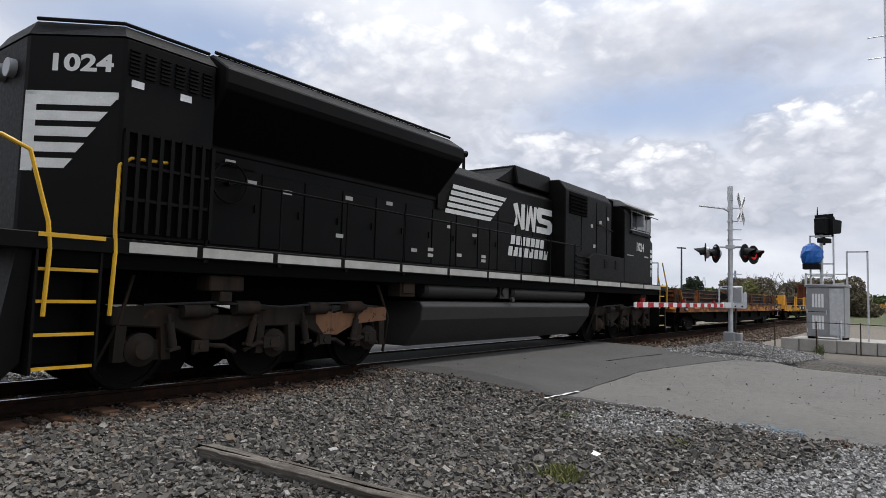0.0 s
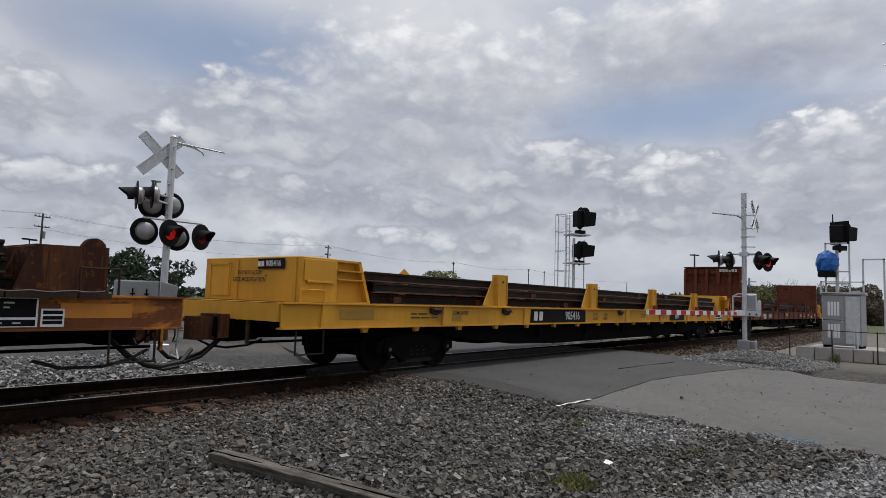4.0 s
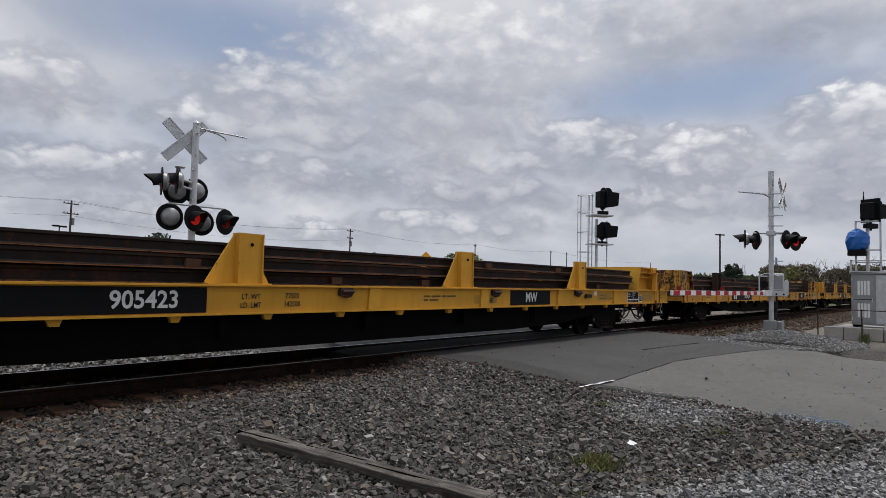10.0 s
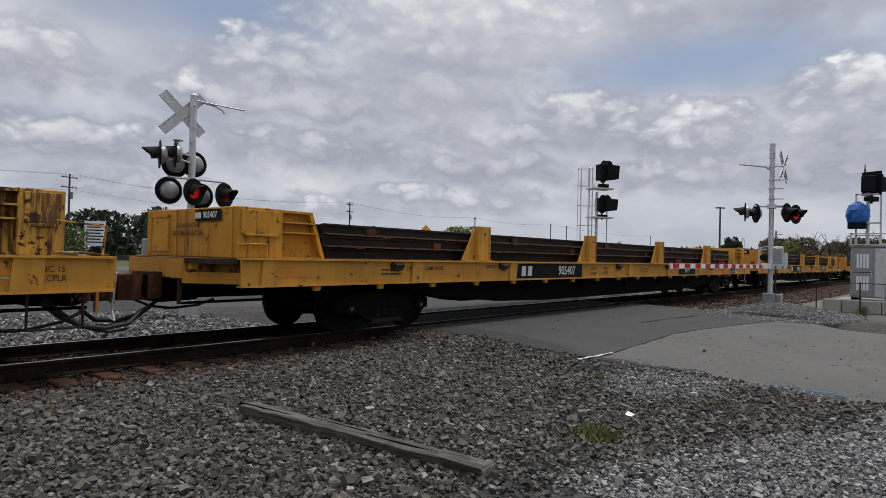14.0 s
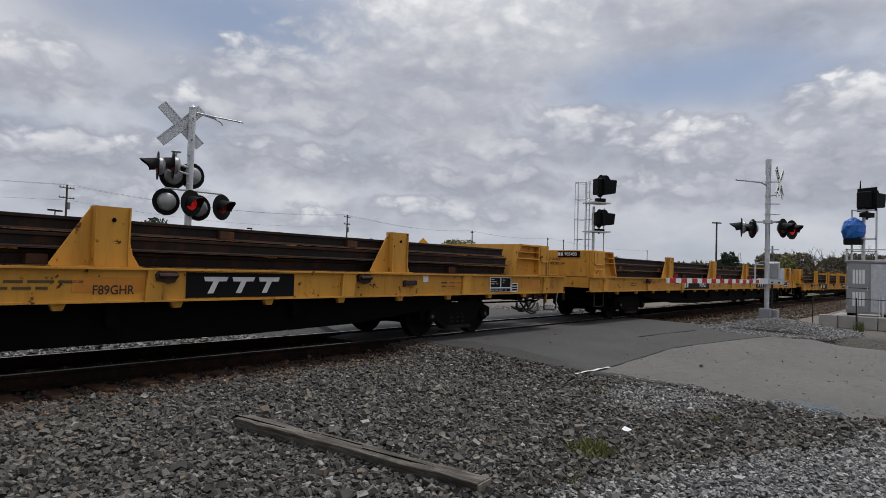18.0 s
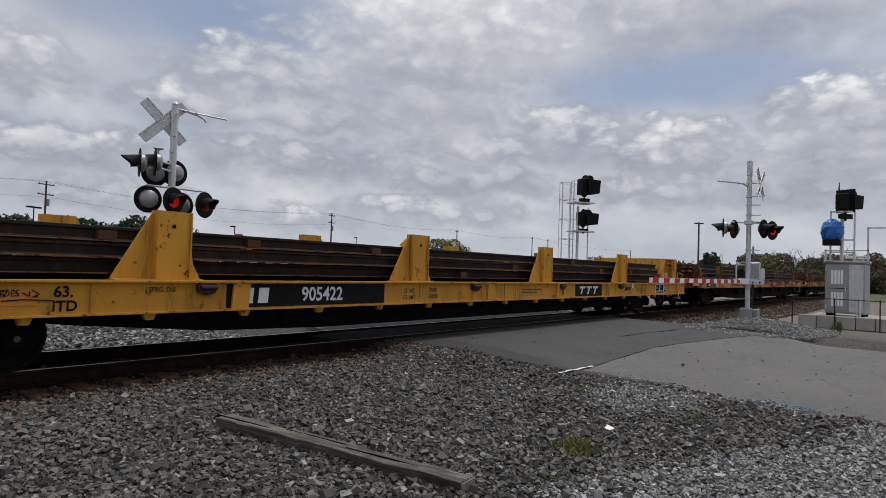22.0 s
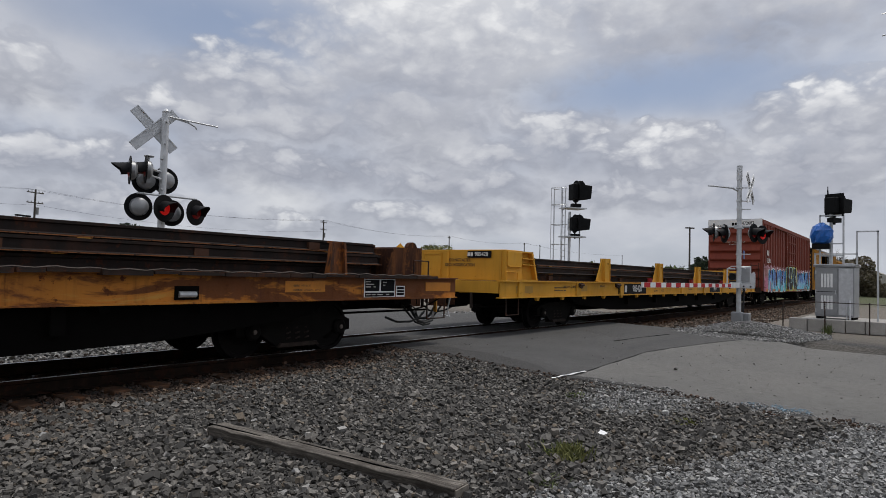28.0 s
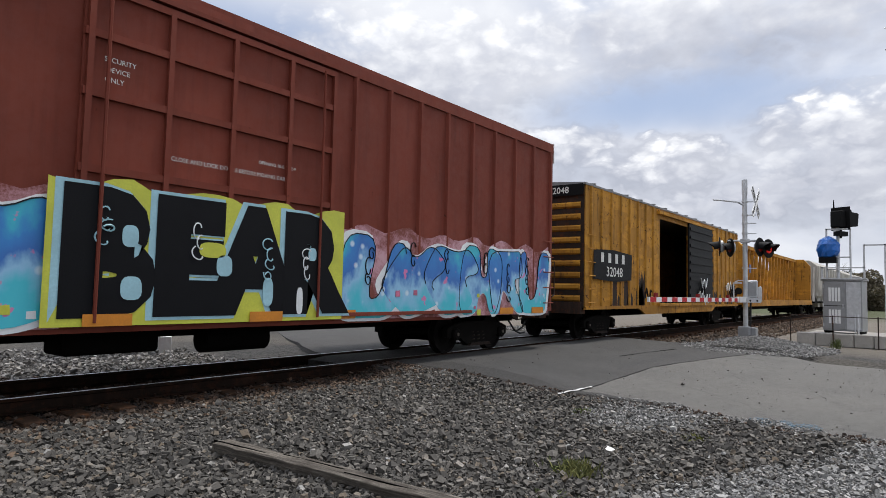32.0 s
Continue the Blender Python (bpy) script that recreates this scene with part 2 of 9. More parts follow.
# ---- materials ----
class Nodes:
    def __init__(self, name, rough=0.7, metal=0.0):
        self.m = bpy.data.materials.new(name)
        self.m.use_nodes = True
        self.t = self.m.node_tree
        self.b = self.t.nodes["Principled BSDF"]
        self.b.inputs["Roughness"].default_value, self.b.inputs["Metallic"].default_value = rough, metal
        tc, info = self.n("ShaderNodeTexCoord"), self.n("ShaderNodeObjectInfo")
        mul = self.n("ShaderNodeVectorMath"); mul.operation = "MULTIPLY_ADD"
        self.l(info.outputs["Random"], mul.inputs[0]); mul.inputs[1].default_value = (37.0, 21.0, 0.0)
        self.l(tc.outputs["Object"], mul.inputs[2])
        self.co, self.rand = mul.outputs[0], info.outputs["Random"]

    def n(self, kind):
        return self.t.nodes.new(kind)

    def l(self, a, b):
        self.t.links.new(a, b)

    def noise(self, scale, detail=5, rough=0.6, stretch=(1, 1, 1), dist=0.0):
        mp = self.n("ShaderNodeMapping"); mp.inputs["Scale"].default_value = stretch
        self.l(self.co, mp.inputs[0])
        t = self.n("ShaderNodeTexNoise")
        for k, v in (("Scale", scale), ("Detail", detail), ("Roughness", rough), ("Distortion", dist)):
            t.inputs[k].default_value = v
        self.l(mp.outputs[0], t.inputs["Vector"])
        return t.outputs[0]

    def voronoi(self, scale, out="Distance", stretch=(1, 1, 1)):
        mp = self.n("ShaderNodeMapping"); mp.inputs["Scale"].default_value = stretch
        self.l(self.co, mp.inputs[0])
        t = self.n("ShaderNodeTexVoronoi"); t.inputs["Scale"].default_value = scale
        self.l(mp.outputs[0], t.inputs["Vector"])
        return t.outputs[out]

    def ramp(self, value, *stops):
        r = self.n("ShaderNodeValToRGB")
        while len(r.color_ramp.elements) < len(stops):
            r.color_ramp.elements.new(0.5)
        for e, (p, c) in zip(r.color_ramp.elements, stops):
            e.position, e.color = p, (*c, 1) if isinstance(c, tuple) else (c, c, c, 1)
        self.l(value, r.inputs[0])
        return r.outputs[0]

    def mix(self, fac, a, b, blend="MIX"):
        x = self.n("ShaderNodeMix"); x.data_type, x.blend_type = "RGBA", blend
        for s, v in ((x.inputs[0], fac), (x.inputs[6], a), (x.inputs[7], b)):
            if isinstance(v, (int, float)):
                s.default_value = v
            elif isinstance(v, tuple):
                s.default_value = (*v, 1)
            else:
                self.l(v, s)
        return x.outputs[2]

    def done(self, colour, rough=None, bump=None, strength=0.3, depth=0.02):
        if isinstance(colour, tuple):
            self.b.inputs["Base Color"].default_value = (*colour, 1)
        else:
            self.l(colour, self.b.inputs["Base Color"])
        if rough is not None:
            self.l(rough, self.b.inputs["Roughness"])
        if bump is not None:
            u = self.n("ShaderNodeBump")
            u.inputs["Strength"].default_value, u.inputs["Distance"].default_value = strength, depth
            self.l(bump, u.inputs["Height"])
            self.l(u.outputs[0], self.b.inputs["Normal"])
        return self.m


def mul(c, k):
    return tuple(min(1, x * k) for x in c)


def plain(name, c, rough=0.6, metal=0.0, vary=0.25, scale=3.0, bump=0.15, spec=0.5):
    """A surface of one colour with mottling at two scales and fine relief."""
    a = Nodes(name, rough, metal)
    a.b.inputs["Specular IOR Level"].default_value = spec
    big, fine = a.noise(scale, 4), a.noise(scale * 14, 5)
    col = a.mix(a.ramp(big, (0.3, 0.0), (0.7, 1.0)), mul(c, 1 - vary), mul(c, 1 + vary * 0.5))
    col = a.mix(a.ramp(fine, (0.35, 0.5), (0.7, 0.0)), col, mul(c, 1 - vary * 1.3))
    return a.done(col, a.ramp(fine, (0.2, max(0.05, rough - 0.15)), (0.8, min(1, rough + 0.12))), fine, bump, 0.01)


def weathered(name, c, rust, amount=0.35, rough=0.55, dirt=0.5, metal=0.0, drips=1.0, spec=0.25, patch=0.0):
    """Railcar paint: faded in patches, rust breaking through in spots and runs, road dirt."""
    a = Nodes(name, rough, metal)
    a.b.inputs["Specular IOR Level"].default_value = spec
    fade, spots = a.noise(0.55, 4), a.noise(5.5, 9, 0.72)
    runs, fine = a.noise(2.2, 6, 0.7, (2.6, 2.6, 0.22)), a.noise(45, 4)
    col = a.mix(a.ramp(fade, (0.3, 0.0), (0.7, 1.0)), mul(c, 0.80), mul(c, 1.12))
    col = a.mix(a.ramp(runs, (0.50, 0.0), (0.75, dirt)), col, mul(c, 0.38))
    spot = a.ramp(spots, (0.70 - 0.30 * amount, 0.0), (0.745 - 0.30 * amount, 1.0))
    run = a.ramp(runs, (0.80 - 0.28 * amount * drips, 0.0), (0.88 - 0.28 * amount * drips, 0.85))
    col = a.mix(spot, col, a.mix(fine, mul(rust, 0.5), mul(rust, 1.2)))
    col = a.mix(run, col, rust)
    if patch:
        zone = a.noise(0.5, 7, 0.68, (1, 1, 3.2), 0.4)
        col = a.mix(a.ramp(zone, (0.45, 0.0), (0.50, patch)), col, a.mix(fine, mul(rust, 0.5), mul(rust, 1.3)))
        col = a.mix(a.ramp(zone, (0.36, patch * 0.8), (0.42, 0.0)), col, (0.52, 0.30, 0.07))
    tint = a.noise(1.4, 6, 0.65, (1.6, 1.6, 0.35))
    col = a.mix(a.ramp(tint, (0.50, 0.0), (0.70, 0.55 * amount)), col, mul(rust, 2.3))
    return a.done(col, a.ramp(spots, (0.3, rough), (0.7, 0.88)), spots, 0.12, 0.012)


YELLOW, RUST = (0.53, 0.258, 0.038), (0.075, 0.028, 0.014)
M_yellow = weathered("yellow car paint", YELLOW, RUST, 0.34, dirt=0.50, drips=1.7)
M_yellow2 = weathered("bright yellow car paint", (0.585, 0.295, 0.030), RUST, 0.16, dirt=0.25, drips=1.6)
M_rustend = weathered("flaking yellow paint", (0.52, 0.285, 0.05), (0.055, 0.020, 0.012), 0.60, dirt=0.6, drips=2.0)
M_yellow_r = weathered("streaked yellow car paint", (0.52, 0.245, 0.026), (0.11, 0.038, 0.014), 0.36, dirt=0.7, drips=2.2)
M_ochre = weathered("rusted ochre paint", (0.46, 0.22, 0.035), (0.15, 0.045, 0.016), 0.55, dirt=0.6)
M_orange = weathered("rusted orange paint", (0.52, 0.195, 0.028), (0.12, 0.038, 0.014), 0.34, dirt=0.85, drips=1.8, patch=0.9)
M_brown = weathered("oxide red paint", (0.118, 0.028, 0.0125), (0.036, 0.013, 0.009), 0.46, dirt=0.9, drips=1.5)
M_box = weathered("boxcar brown paint", (0.175, 0.038, 0.022), (0.06, 0.02, 0.014), 0.10, dirt=0.35)
M_rbox = weathered("faded yellow boxcar paint", (0.50, 0.235, 0.026), (0.060, 0.025, 0.012), 0.36, dirt=0.9, drips=1.9, patch=0.3)
M_steel = weathered("dark rusty steel", (0.026, 0.017, 0.013), (0.075, 0.028, 0.014), 0.5)
# grime taken down to near black: the shade under the cars is in this colour
M_under = plain("underframe grime and shade", (0.0045, 0.004, 0.0036), 0.95, spec=0.05)
M_truck = plain("truck casting grime", (0.0075, 0.0065, 0.0055), 0.9, vary=0.45, scale=5, spec=0.1)
M_wheel = plain("wheel steel", (0.009, 0.0075, 0.007), 0.85, 0.0, vary=0.4, spec=0.1)
M_rail_new = weathered("stacked rail steel", (0.017, 0.012, 0.010), (0.052, 0.020, 0.011), 0.45, rough=0.7, metal=0.0, spec=0.2)
M_loco = plain("black locomotive paint", (0.0054, 0.0051, 0.0047), 0.55, vary=0.5, scale=1.2, bump=0.05, spec=0.09)
# darker copy of the locomotive black: shade of openings and frame put into the colour
M_loco_shade = plain("locomotive black with shade", (0.003, 0.003, 0.003), 0.9, spec=0.05)
M_tank = plain("dusty black tank paint", (0.022, 0.020, 0.018), 0.55, vary=0.35, scale=1.5)
M_white = plain("white lettering paint", (0.66, 0.66, 0.63), 0.6, vary=0.18, scale=4)
M_stripe = plain("dusty white stripe", (0.50, 0.49, 0.44), 0.65, vary=0.3, scale=3)
M_black = plain("black panel paint", (0.0045, 0.0045, 0.005), 0.7, spec=0.15)
M_handrail = plain("yellow handrail paint", (0.72, 0.40, 0.01), 0.45)
M_galv = plain("galvanised steel", (0.58, 0.59, 0.60), 0.4, 0.3, vary=0.25, scale=6)
M_alum = plain("aluminium paint", (0.30, 0.305, 0.31), 0.42, 0.4, vary=0.15, scale=5)
M_signal = plain("signal black", (0.006, 0.0062, 0.0065), 0.7, spec=0.15)
M_hood = plain("visor black", (0.009, 0.009, 0.010), 0.65, spec=0.2)
M_orange_patch = plain("orange reflector patch", (0.62, 0.225, 0.014), 0.6, vary=0.25)
M_ochre_patch = plain("faded ochre patch", (0.40, 0.215, 0.022), 0.6, vary=0.25)
M_red = plain("red reflective sheeting", (0.42, 0.010, 0.018), 0.6, vary=0.1, spec=0.2)
M_wsheet = plain("white reflective sheeting", (0.75, 0.75, 0.74), 0.4, vary=0.1)
M_blue = plain("blue tarpaulin", (0.012, 0.14, 0.52), 0.38, vary=0.4, scale=4, bump=0.5)
M_rubber = plain("hose rubber", (0.012, 0.012, 0.012), 0.7)
M_conc = plain("weathered concrete", (0.36, 0.34, 0.31), 0.9, vary=0.25, scale=2.5, bump=0.3)
M_signyellow = plain("amber sign face", (0.80, 0.36, 0.01), 0.4, vary=0.08)
M_pole = plain("weathered timber pole", (0.075, 0.064, 0.055), 0.9, vary=0.3)


def build_glass():
    a = Nodes("dark cab glass", 0.06)
    a.b.inputs["Specular IOR Level"].default_value = 0.7
    return a.done((0.02, 0.024, 0.028))


def build_glow(name, c, strength):
    a = Nodes(name, 0.3)
    a.b.inputs["Emission Color"].default_value, a.b.inputs["Emission Strength"].default_value = (*c, 1), strength
    return a.done(mul(c, 0.5))


M_glass = build_glass()
M_lit = build_glow("lit red lens", (0.85, 0.015, 0.012), 0.22)
M_dim = build_glow("dim red lens", (0.35, 0.006, 0.006), 0.03)


# ---- ground, ballast, track and road ----
def build_ground_materials():
    a = Nodes("gravel ground", 0.95)
    cell, fine, big = a.voronoi(19, "Color"), a.noise(60, 5), a.noise(0.25, 5)
    sep = a.n("ShaderNodeSeparateColor"); a.l(cell, sep.inputs[0])
    stone = a.ramp(sep.outputs[0], (0.0, (0.010, 0.0095, 0.009)), (0.5, (0.024, 0.023, 0.021)), (1.0, (0.07, 0.067, 0.062)))
    dirt = a.mix(fine, (0.075, 0.062, 0.048), (0.16, 0.14, 0.11))
    col = a.mix(a.ramp(big, (0.45, 0.0), (0.62, 0.55)), stone, dirt)
    xyz = a.n("ShaderNodeSeparateXYZ"); tc = a.n("ShaderNodeTexCoord"); a.l(tc.outputs["Object"], xyz.inputs[0])
    away = a.n("ShaderNodeMapRange"); away.inputs[1].default_value, away.inputs[2].default_value, away.inputs[4].default_value = 20, 27, 0.8
    a.l(xyz.outputs[0], away.inputs[0])
    tan = a.mix(a.noise(3.0, 7, 0.7), (0.10, 0.083, 0.065), (0.24, 0.21, 0.17))
    col = a.mix(away.outputs[0], col, tan)
    grass = a.mix(a.noise(1.2, 6), (0.035, 0.050, 0.016), (0.10, 0.105, 0.045))
    far = a.n("ShaderNodeVectorMath"); far.operation = "LENGTH"; a.l(tc.outputs["Object"], far.inputs[0])
    m = a.n("ShaderNodeMapRange"); m.inputs[1].default_value, m.inputs[2].default_value = 55, 75
    a.l(far.outputs["Value"], m.inputs[0])
    col = a.mix(m.outputs[0], col, grass)
    g = a.done(col, None, a.voronoi(19), 0.9, 0.03)

    b = Nodes("asphalt", 0.9)
    def cracks(k, scale):
        """Thin dark lines where warped cells meet."""
        warp, mx = k.noise(1.6, 5, 0.7), k.n("ShaderNodeVectorMath")
        mx.operation = "MULTIPLY_ADD"; k.l(warp, mx.inputs[0]); mx.inputs[1].default_value = (0.9, 0.9, 0); k.l(k.co, mx.inputs[2])
        v = k.n("ShaderNodeTexVoronoi"); v.feature = "DISTANCE_TO_EDGE"; v.inputs["Scale"].default_value = scale
        k.l(mx.outputs[0], v.inputs["Vector"])
        return k.ramp(v.outputs["Distance"], (0.0, 0.45), (0.007, 0.0))
    grain, patch, mid, spot = b.noise(110, 4, 0.7), b.noise(0.5, 6, 0.65), b.noise(7, 8, 0.75), b.noise(2.4, 6, 0.7)
    col = b.mix(b.ramp(patch, (0.35, 0.0), (0.65, 1.0)), (0.054, 0.051, 0.045), (0.090, 0.083, 0.073))
    col = b.mix(b.ramp(mid, (0.40, 0.0), (0.72, 0.75)), col, (0.122, 0.118, 0.110))
    col = b.mix(b.ramp(grain, (0.44, 0.0), (0.62, 0.7)), col, (0.165, 0.160, 0.151))
    col = b.mix(b.ramp(spot, (0.60, 0.0), (0.70, 0.55)), col, (0.040, 0.038, 0.035))
    col = b.mix(cracks(b, 0.30), col, (0.030, 0.029, 0.028))
    road = b.done(col, None, grain, 0.5, 0.008)
    c = Nodes("dark asphalt", 0.88)
    grain, patch, mid = c.noise(100, 4, 0.7), c.noise(0.8, 7, 0.68), c.noise(5, 8, 0.72, (1, 0.45, 1))
    col = c.mix(c.ramp(patch, (0.33, 0.0), (0.67, 1.0)), (0.022, 0.021, 0.0195), (0.042, 0.040, 0.038))
    col = c.mix(c.ramp(mid, (0.42, 0.0), (0.70, 0.7)), col, (0.056, 0.054, 0.051))
    col = c.mix(c.ramp(grain, (0.46, 0.0), (0.64, 0.6)), col, (0.084, 0.081, 0.077))
    col = c.mix(cracks(c, 0.26), col, (0.024, 0.023, 0.022))
    dark = c.done(col, None, grain, 0.5, 0.008)
    e = Nodes("oily black dirt", 0.95)
    f = e.noise(35, 6, 0.7)
    dirt = e.done(e.mix(e.ramp(f, (0.35, 0.0), (0.7, 1.0)), (0.016, 0.015, 0.014), (0.055, 0.052, 0.048)), None, f, 0.8, 0.012)

    def stones(name, lo, mid, hi, warm):
        s = Nodes(name, 0.9)
        geo = s.n("ShaderNodeNewGeometry")
        isl = geo.outputs["Random Per Island"]
        col = s.ramp(isl, (0.0, lo), (0.30, mul(mid, 0.55)), (0.60, mid), (0.86, mul(mid, 1.9)), (0.95, warm), (1.0, hi))
        f = s.noise(55, 4)
        col = s.mix(s.ramp(f, (0.35, 0.0), (0.75, 0.7)), col, mul(mid, 0.4))
        return s.done(col, None, f, 0.3, 0.005)
    near = stones("crushed granite", (0.026, 0.024, 0.021), (0.104, 0.096, 0.085), (0.38, 0.37, 0.35), (0.155, 0.118, 0.080))
    light = stones("pale fine gravel", (0.08, 0.08, 0.078), (0.25, 0.246, 0.236), (0.44, 0.44, 0.42), (0.20, 0.18, 0.15))
    brown = stones("rust-stained ballast", (0.018, 0.012, 0.009), (0.055, 0.035, 0.024), (0.15, 0.11, 0.08), (0.11, 0.052, 0.026))
    rusty = stones("rust-tinted granite", (0.036, 0.025, 0.018), (0.110, 0.076, 0.052), (0.25, 0.21, 0.17), (0.135, 0.080, 0.045))
    return g, road, dark, dirt, near, light, brown, rusty


M_ground, M_road, M_darkroad, M_dirt, M_stone, M_fine, M_brownstone, M_ruststone = build_ground_materials()
M_tie = weathered("creosoted tie", (0.060, 0.036, 0.024), (0.13, 0.062, 0.032), 0.5, rough=0.95, spec=0.08)


def build_log():
    a = Nodes("weathered grey timber", 0.95)
    grain, blot, fine = a.noise(9, 8, 0.7, (0.16, 2.6, 2.6)), a.noise(2.4, 6, 0.65), a.noise(70, 3, 0.6, (0.1, 1, 1))
    col = a.mix(a.ramp(grain, (0.38, 0.0), (0.66, 1.0)), (0.034, 0.027, 0.021), (0.23, 0.205, 0.172))
    col = a.mix(a.ramp(blot, (0.52, 0.0), (0.66, 0.8)), col, (0.036, 0.027, 0.020))
    return a.done(a.mix(a.ramp(fine, (0.42, 0.5), (0.6, 0.0)), col, (0.03, 0.025, 0.02)), None, grain, 0.8, 0.02)


M_log = build_log()
M_sawn = plain("pale sawn timber", (0.20, 0.175, 0.145), 0.95, vary=0.4, scale=20)
M_oldrail = weathered("rusty rail side", (0.014, 0.009, 0.0065), (0.028, 0.013, 0.008), 0.6, rough=0.9, spec=0.08)
M_shine = plain("worn rail head", (0.34, 0.34, 0.34), 0.32, 0.95, vary=0.2)


def road_z(x, y):
    """The road lies flush with the rails and falls away from them."""
    d = max(0.0, abs(y) - 1.5)
    return -0.035 - 0.022 * min(d, 5.5) + 0.012 * noise.noise((x * 0.7, y * 0.7, 5))


def seam(x):
    """Where the older pale asphalt meets the darker apron."""
    return float(np.interp(x, (8.4, 9.7, 12.6, 14.4, 16.3, 17.4, 20), (-5.02, -4.92, -4.70, -4.85, -5.12, -5.42, -5.9))) + 0.05 * noise.noise((x * 2.3, 3, 1))


def kerb_line(y):
    """The ragged left edge of the asphalt."""
    return float(np.interp(y, (-30, -8.7, -8.0, -7.4, -6.3, -5.3, -4.8, -4.0, -2.9, -0.5), (8.0, 8.3, 8.34, 8.5, 8.72, 8.72, 8.56, 8.82, 9.06, 9.2)))


def ground_z(x, y):
    z = -0.21 if abs(y) < 12 else -0.21 - 0.006 * min(abs(y) - 12, 60)
    z -= 0.02 * math.exp(-((abs(y) / 1.7) ** 4))
    if x > 20:
        z -= 0.10 * min(1, (x - 20) / 5)
    z += 0.36 * math.exp(-(((x - 21.2) / 2.6) ** 2 + ((y + 4.9) / 1.6) ** 2))
    k = max(0.0, min(1.0, (x - kerb_line(y) + 1.3) / 1.2))
    if y < -0.9 and k > 0:
        up = road_z(x, y) - 0.015 - z
        z += up * k * k * (3 - 2 * k) if x < kerb_line(y) + 0.2 else -0.12 * (x < 19)
    near = math.hypot(x, y + 9)
    if 2 < near < 60:
        z += 0.025 * noise.noise((x * 0.45, y * 0.45, 0.3))
    return z


def build_ground():
    def lines(dense, lo, hi):
        v, k = [], lo
        while k <= hi + 1e-6:
            v.append(k); k += dense
        a, step = hi, dense
        while a < 2600:
            step *= 1.35; a += step; v.append(a)
        a, step = lo, dense
        while a > -2600:
            step *= 1.35; a -= step; v.insert(0, a)
        return v
    xs, ys = lines(0.4, -6, 46), lines(0.4, -12, 10)
    s = Shape()
    s.v = [(x, y, ground_z(x, y)) for y in ys for x in xs]
    k = len(xs)
    s.f = [(j * k + i, j * k + i + 1, (j + 1) * k + i + 1, (j + 1) * k + i) for j in range(len(ys) - 1) for i in range(k - 1)]
    g = part("ground", s, M_ground, smooth=True)
    tagged(g, "grey gravel and dirt ground with grass far off", "ground", kind="structure")


build_ground()


def road_slab(name, left, right, y0, y1, height, material, label, seed, thick=0.3, warp=None, edge=0.04):
    """Asphalt with ragged long edges; left and right give x at a y."""
    rng = random.Random(seed)
    steps, cols = 70, 26
    s = Shape()
    for top in (1, 0):
        for j in range(steps + 1):
            y = y0 + (y1 - y0) * j / steps
            wob = [0.10 * noise.noise((y * 1.3, seed, 0)) + rng.uniform(-0.03, 0.03) for _ in range(2)]
            a, b = left(y) + wob[0], right(y) + wob[1]
            for i in range(cols + 1):
                x = a + (b - a) * i / cols
                yy = y + warp(x, y) if warp else y
                z = height(x, y) if top else height(x, y) - thick
                if top and i in (0, cols):
                    z -= edge
                s.v.append((x, yy, z))
    k, n = cols + 1, (cols + 1) * (steps + 1)
    for j in range(steps):
        for i in range(cols):
            a = j * k + i
            s.f.append((a, a + 1, a + k + 1, a + k))
    for j in range(steps):
        a, b = j * k, j * k + cols
        s.f += [(a, a + k, n + a + k, n + a), (b + k, b, n + b, n + b + k)]
    for i in range(cols):
        a, b = i, steps * k + i
        s.f += [(a + 1, a, n + a, n + a + 1), (b, b + 1, n + b + 1, n + b)]
    return tagged(part(name, s, material, smooth=True), label, "road", kind="structure")


road_slab("road", kerb_line, lambda y: 19.8 + 0.15 * min(0, y + 3) - 1.6 * max(0, min(1, (-5 - y) / 2)), -30, -4.72, road_z, M_road, "worn grey asphalt road up to the level crossing", 1, warp=lambda x, y: (seam(x) + 4.72) * math.exp((y + 4.72) / 1.2))
road_slab("road", kerb_line, lambda y: 20.0, -4.70, -0.86, lambda x, y: road_z(x, y) + 0.006, M_darkroad, "darker asphalt apron beside the near rail", 2, warp=lambda x, y: (seam(x) + 4.72) * (y + 0.86) / -3.84)
road_slab("road_edge", lambda y: kerb_line(y) - 0.55 + 0.14 * noise.noise((y * 1.1, 4, 2)), lambda y: kerb_line(y) + 0.26 + 0.75 * max(0.0, min(1.0, (y + 5.0) / 1.6)) * (0.75 + 0.5 * noise.noise((y * 1.7, 9, 2))), -6.4, -0.88, lambda x, y: road_z(x, y) + (0.012 if x > kerb_line(y) else -0.03), M_dirt, "black oily dirt along the asphalt edge", 7, 0.2, edge=0.05)
road_slab("road", lambda y: 8.4, lambda y: 20.0, -0.62, 0.62, lambda x, y: -0.03, M_darkroad, "dark asphalt between the crossing rails", 3, 0.2)
road_slab("road", lambda y: 9.4 + 0.62 * max(0.0, min(8.0, y - 1.5)), lambda y: 20.5, 0.86, 60, road_z, M_darkroad, "worn dark asphalt road beyond the track", 4)
road_slab("road", lambda y: -160, lambda y: 220, 34, 44, lambda x, y: -0.30, M_road, "asphalt highway parallel to the track", 5)


def rail_profile(h=0.18):
    half = [(0.076, 0.0), (0.076, 0.012), (0.011, 0.032), (0.009, 0.128), (0.037, 0.143), (0.037, 0.174), (0.030, 0.18)]
    pts = [(a, b * h / 0.18) for a, b in half]
    return pts + [(-a, b) for a, b in pts[::-1]]


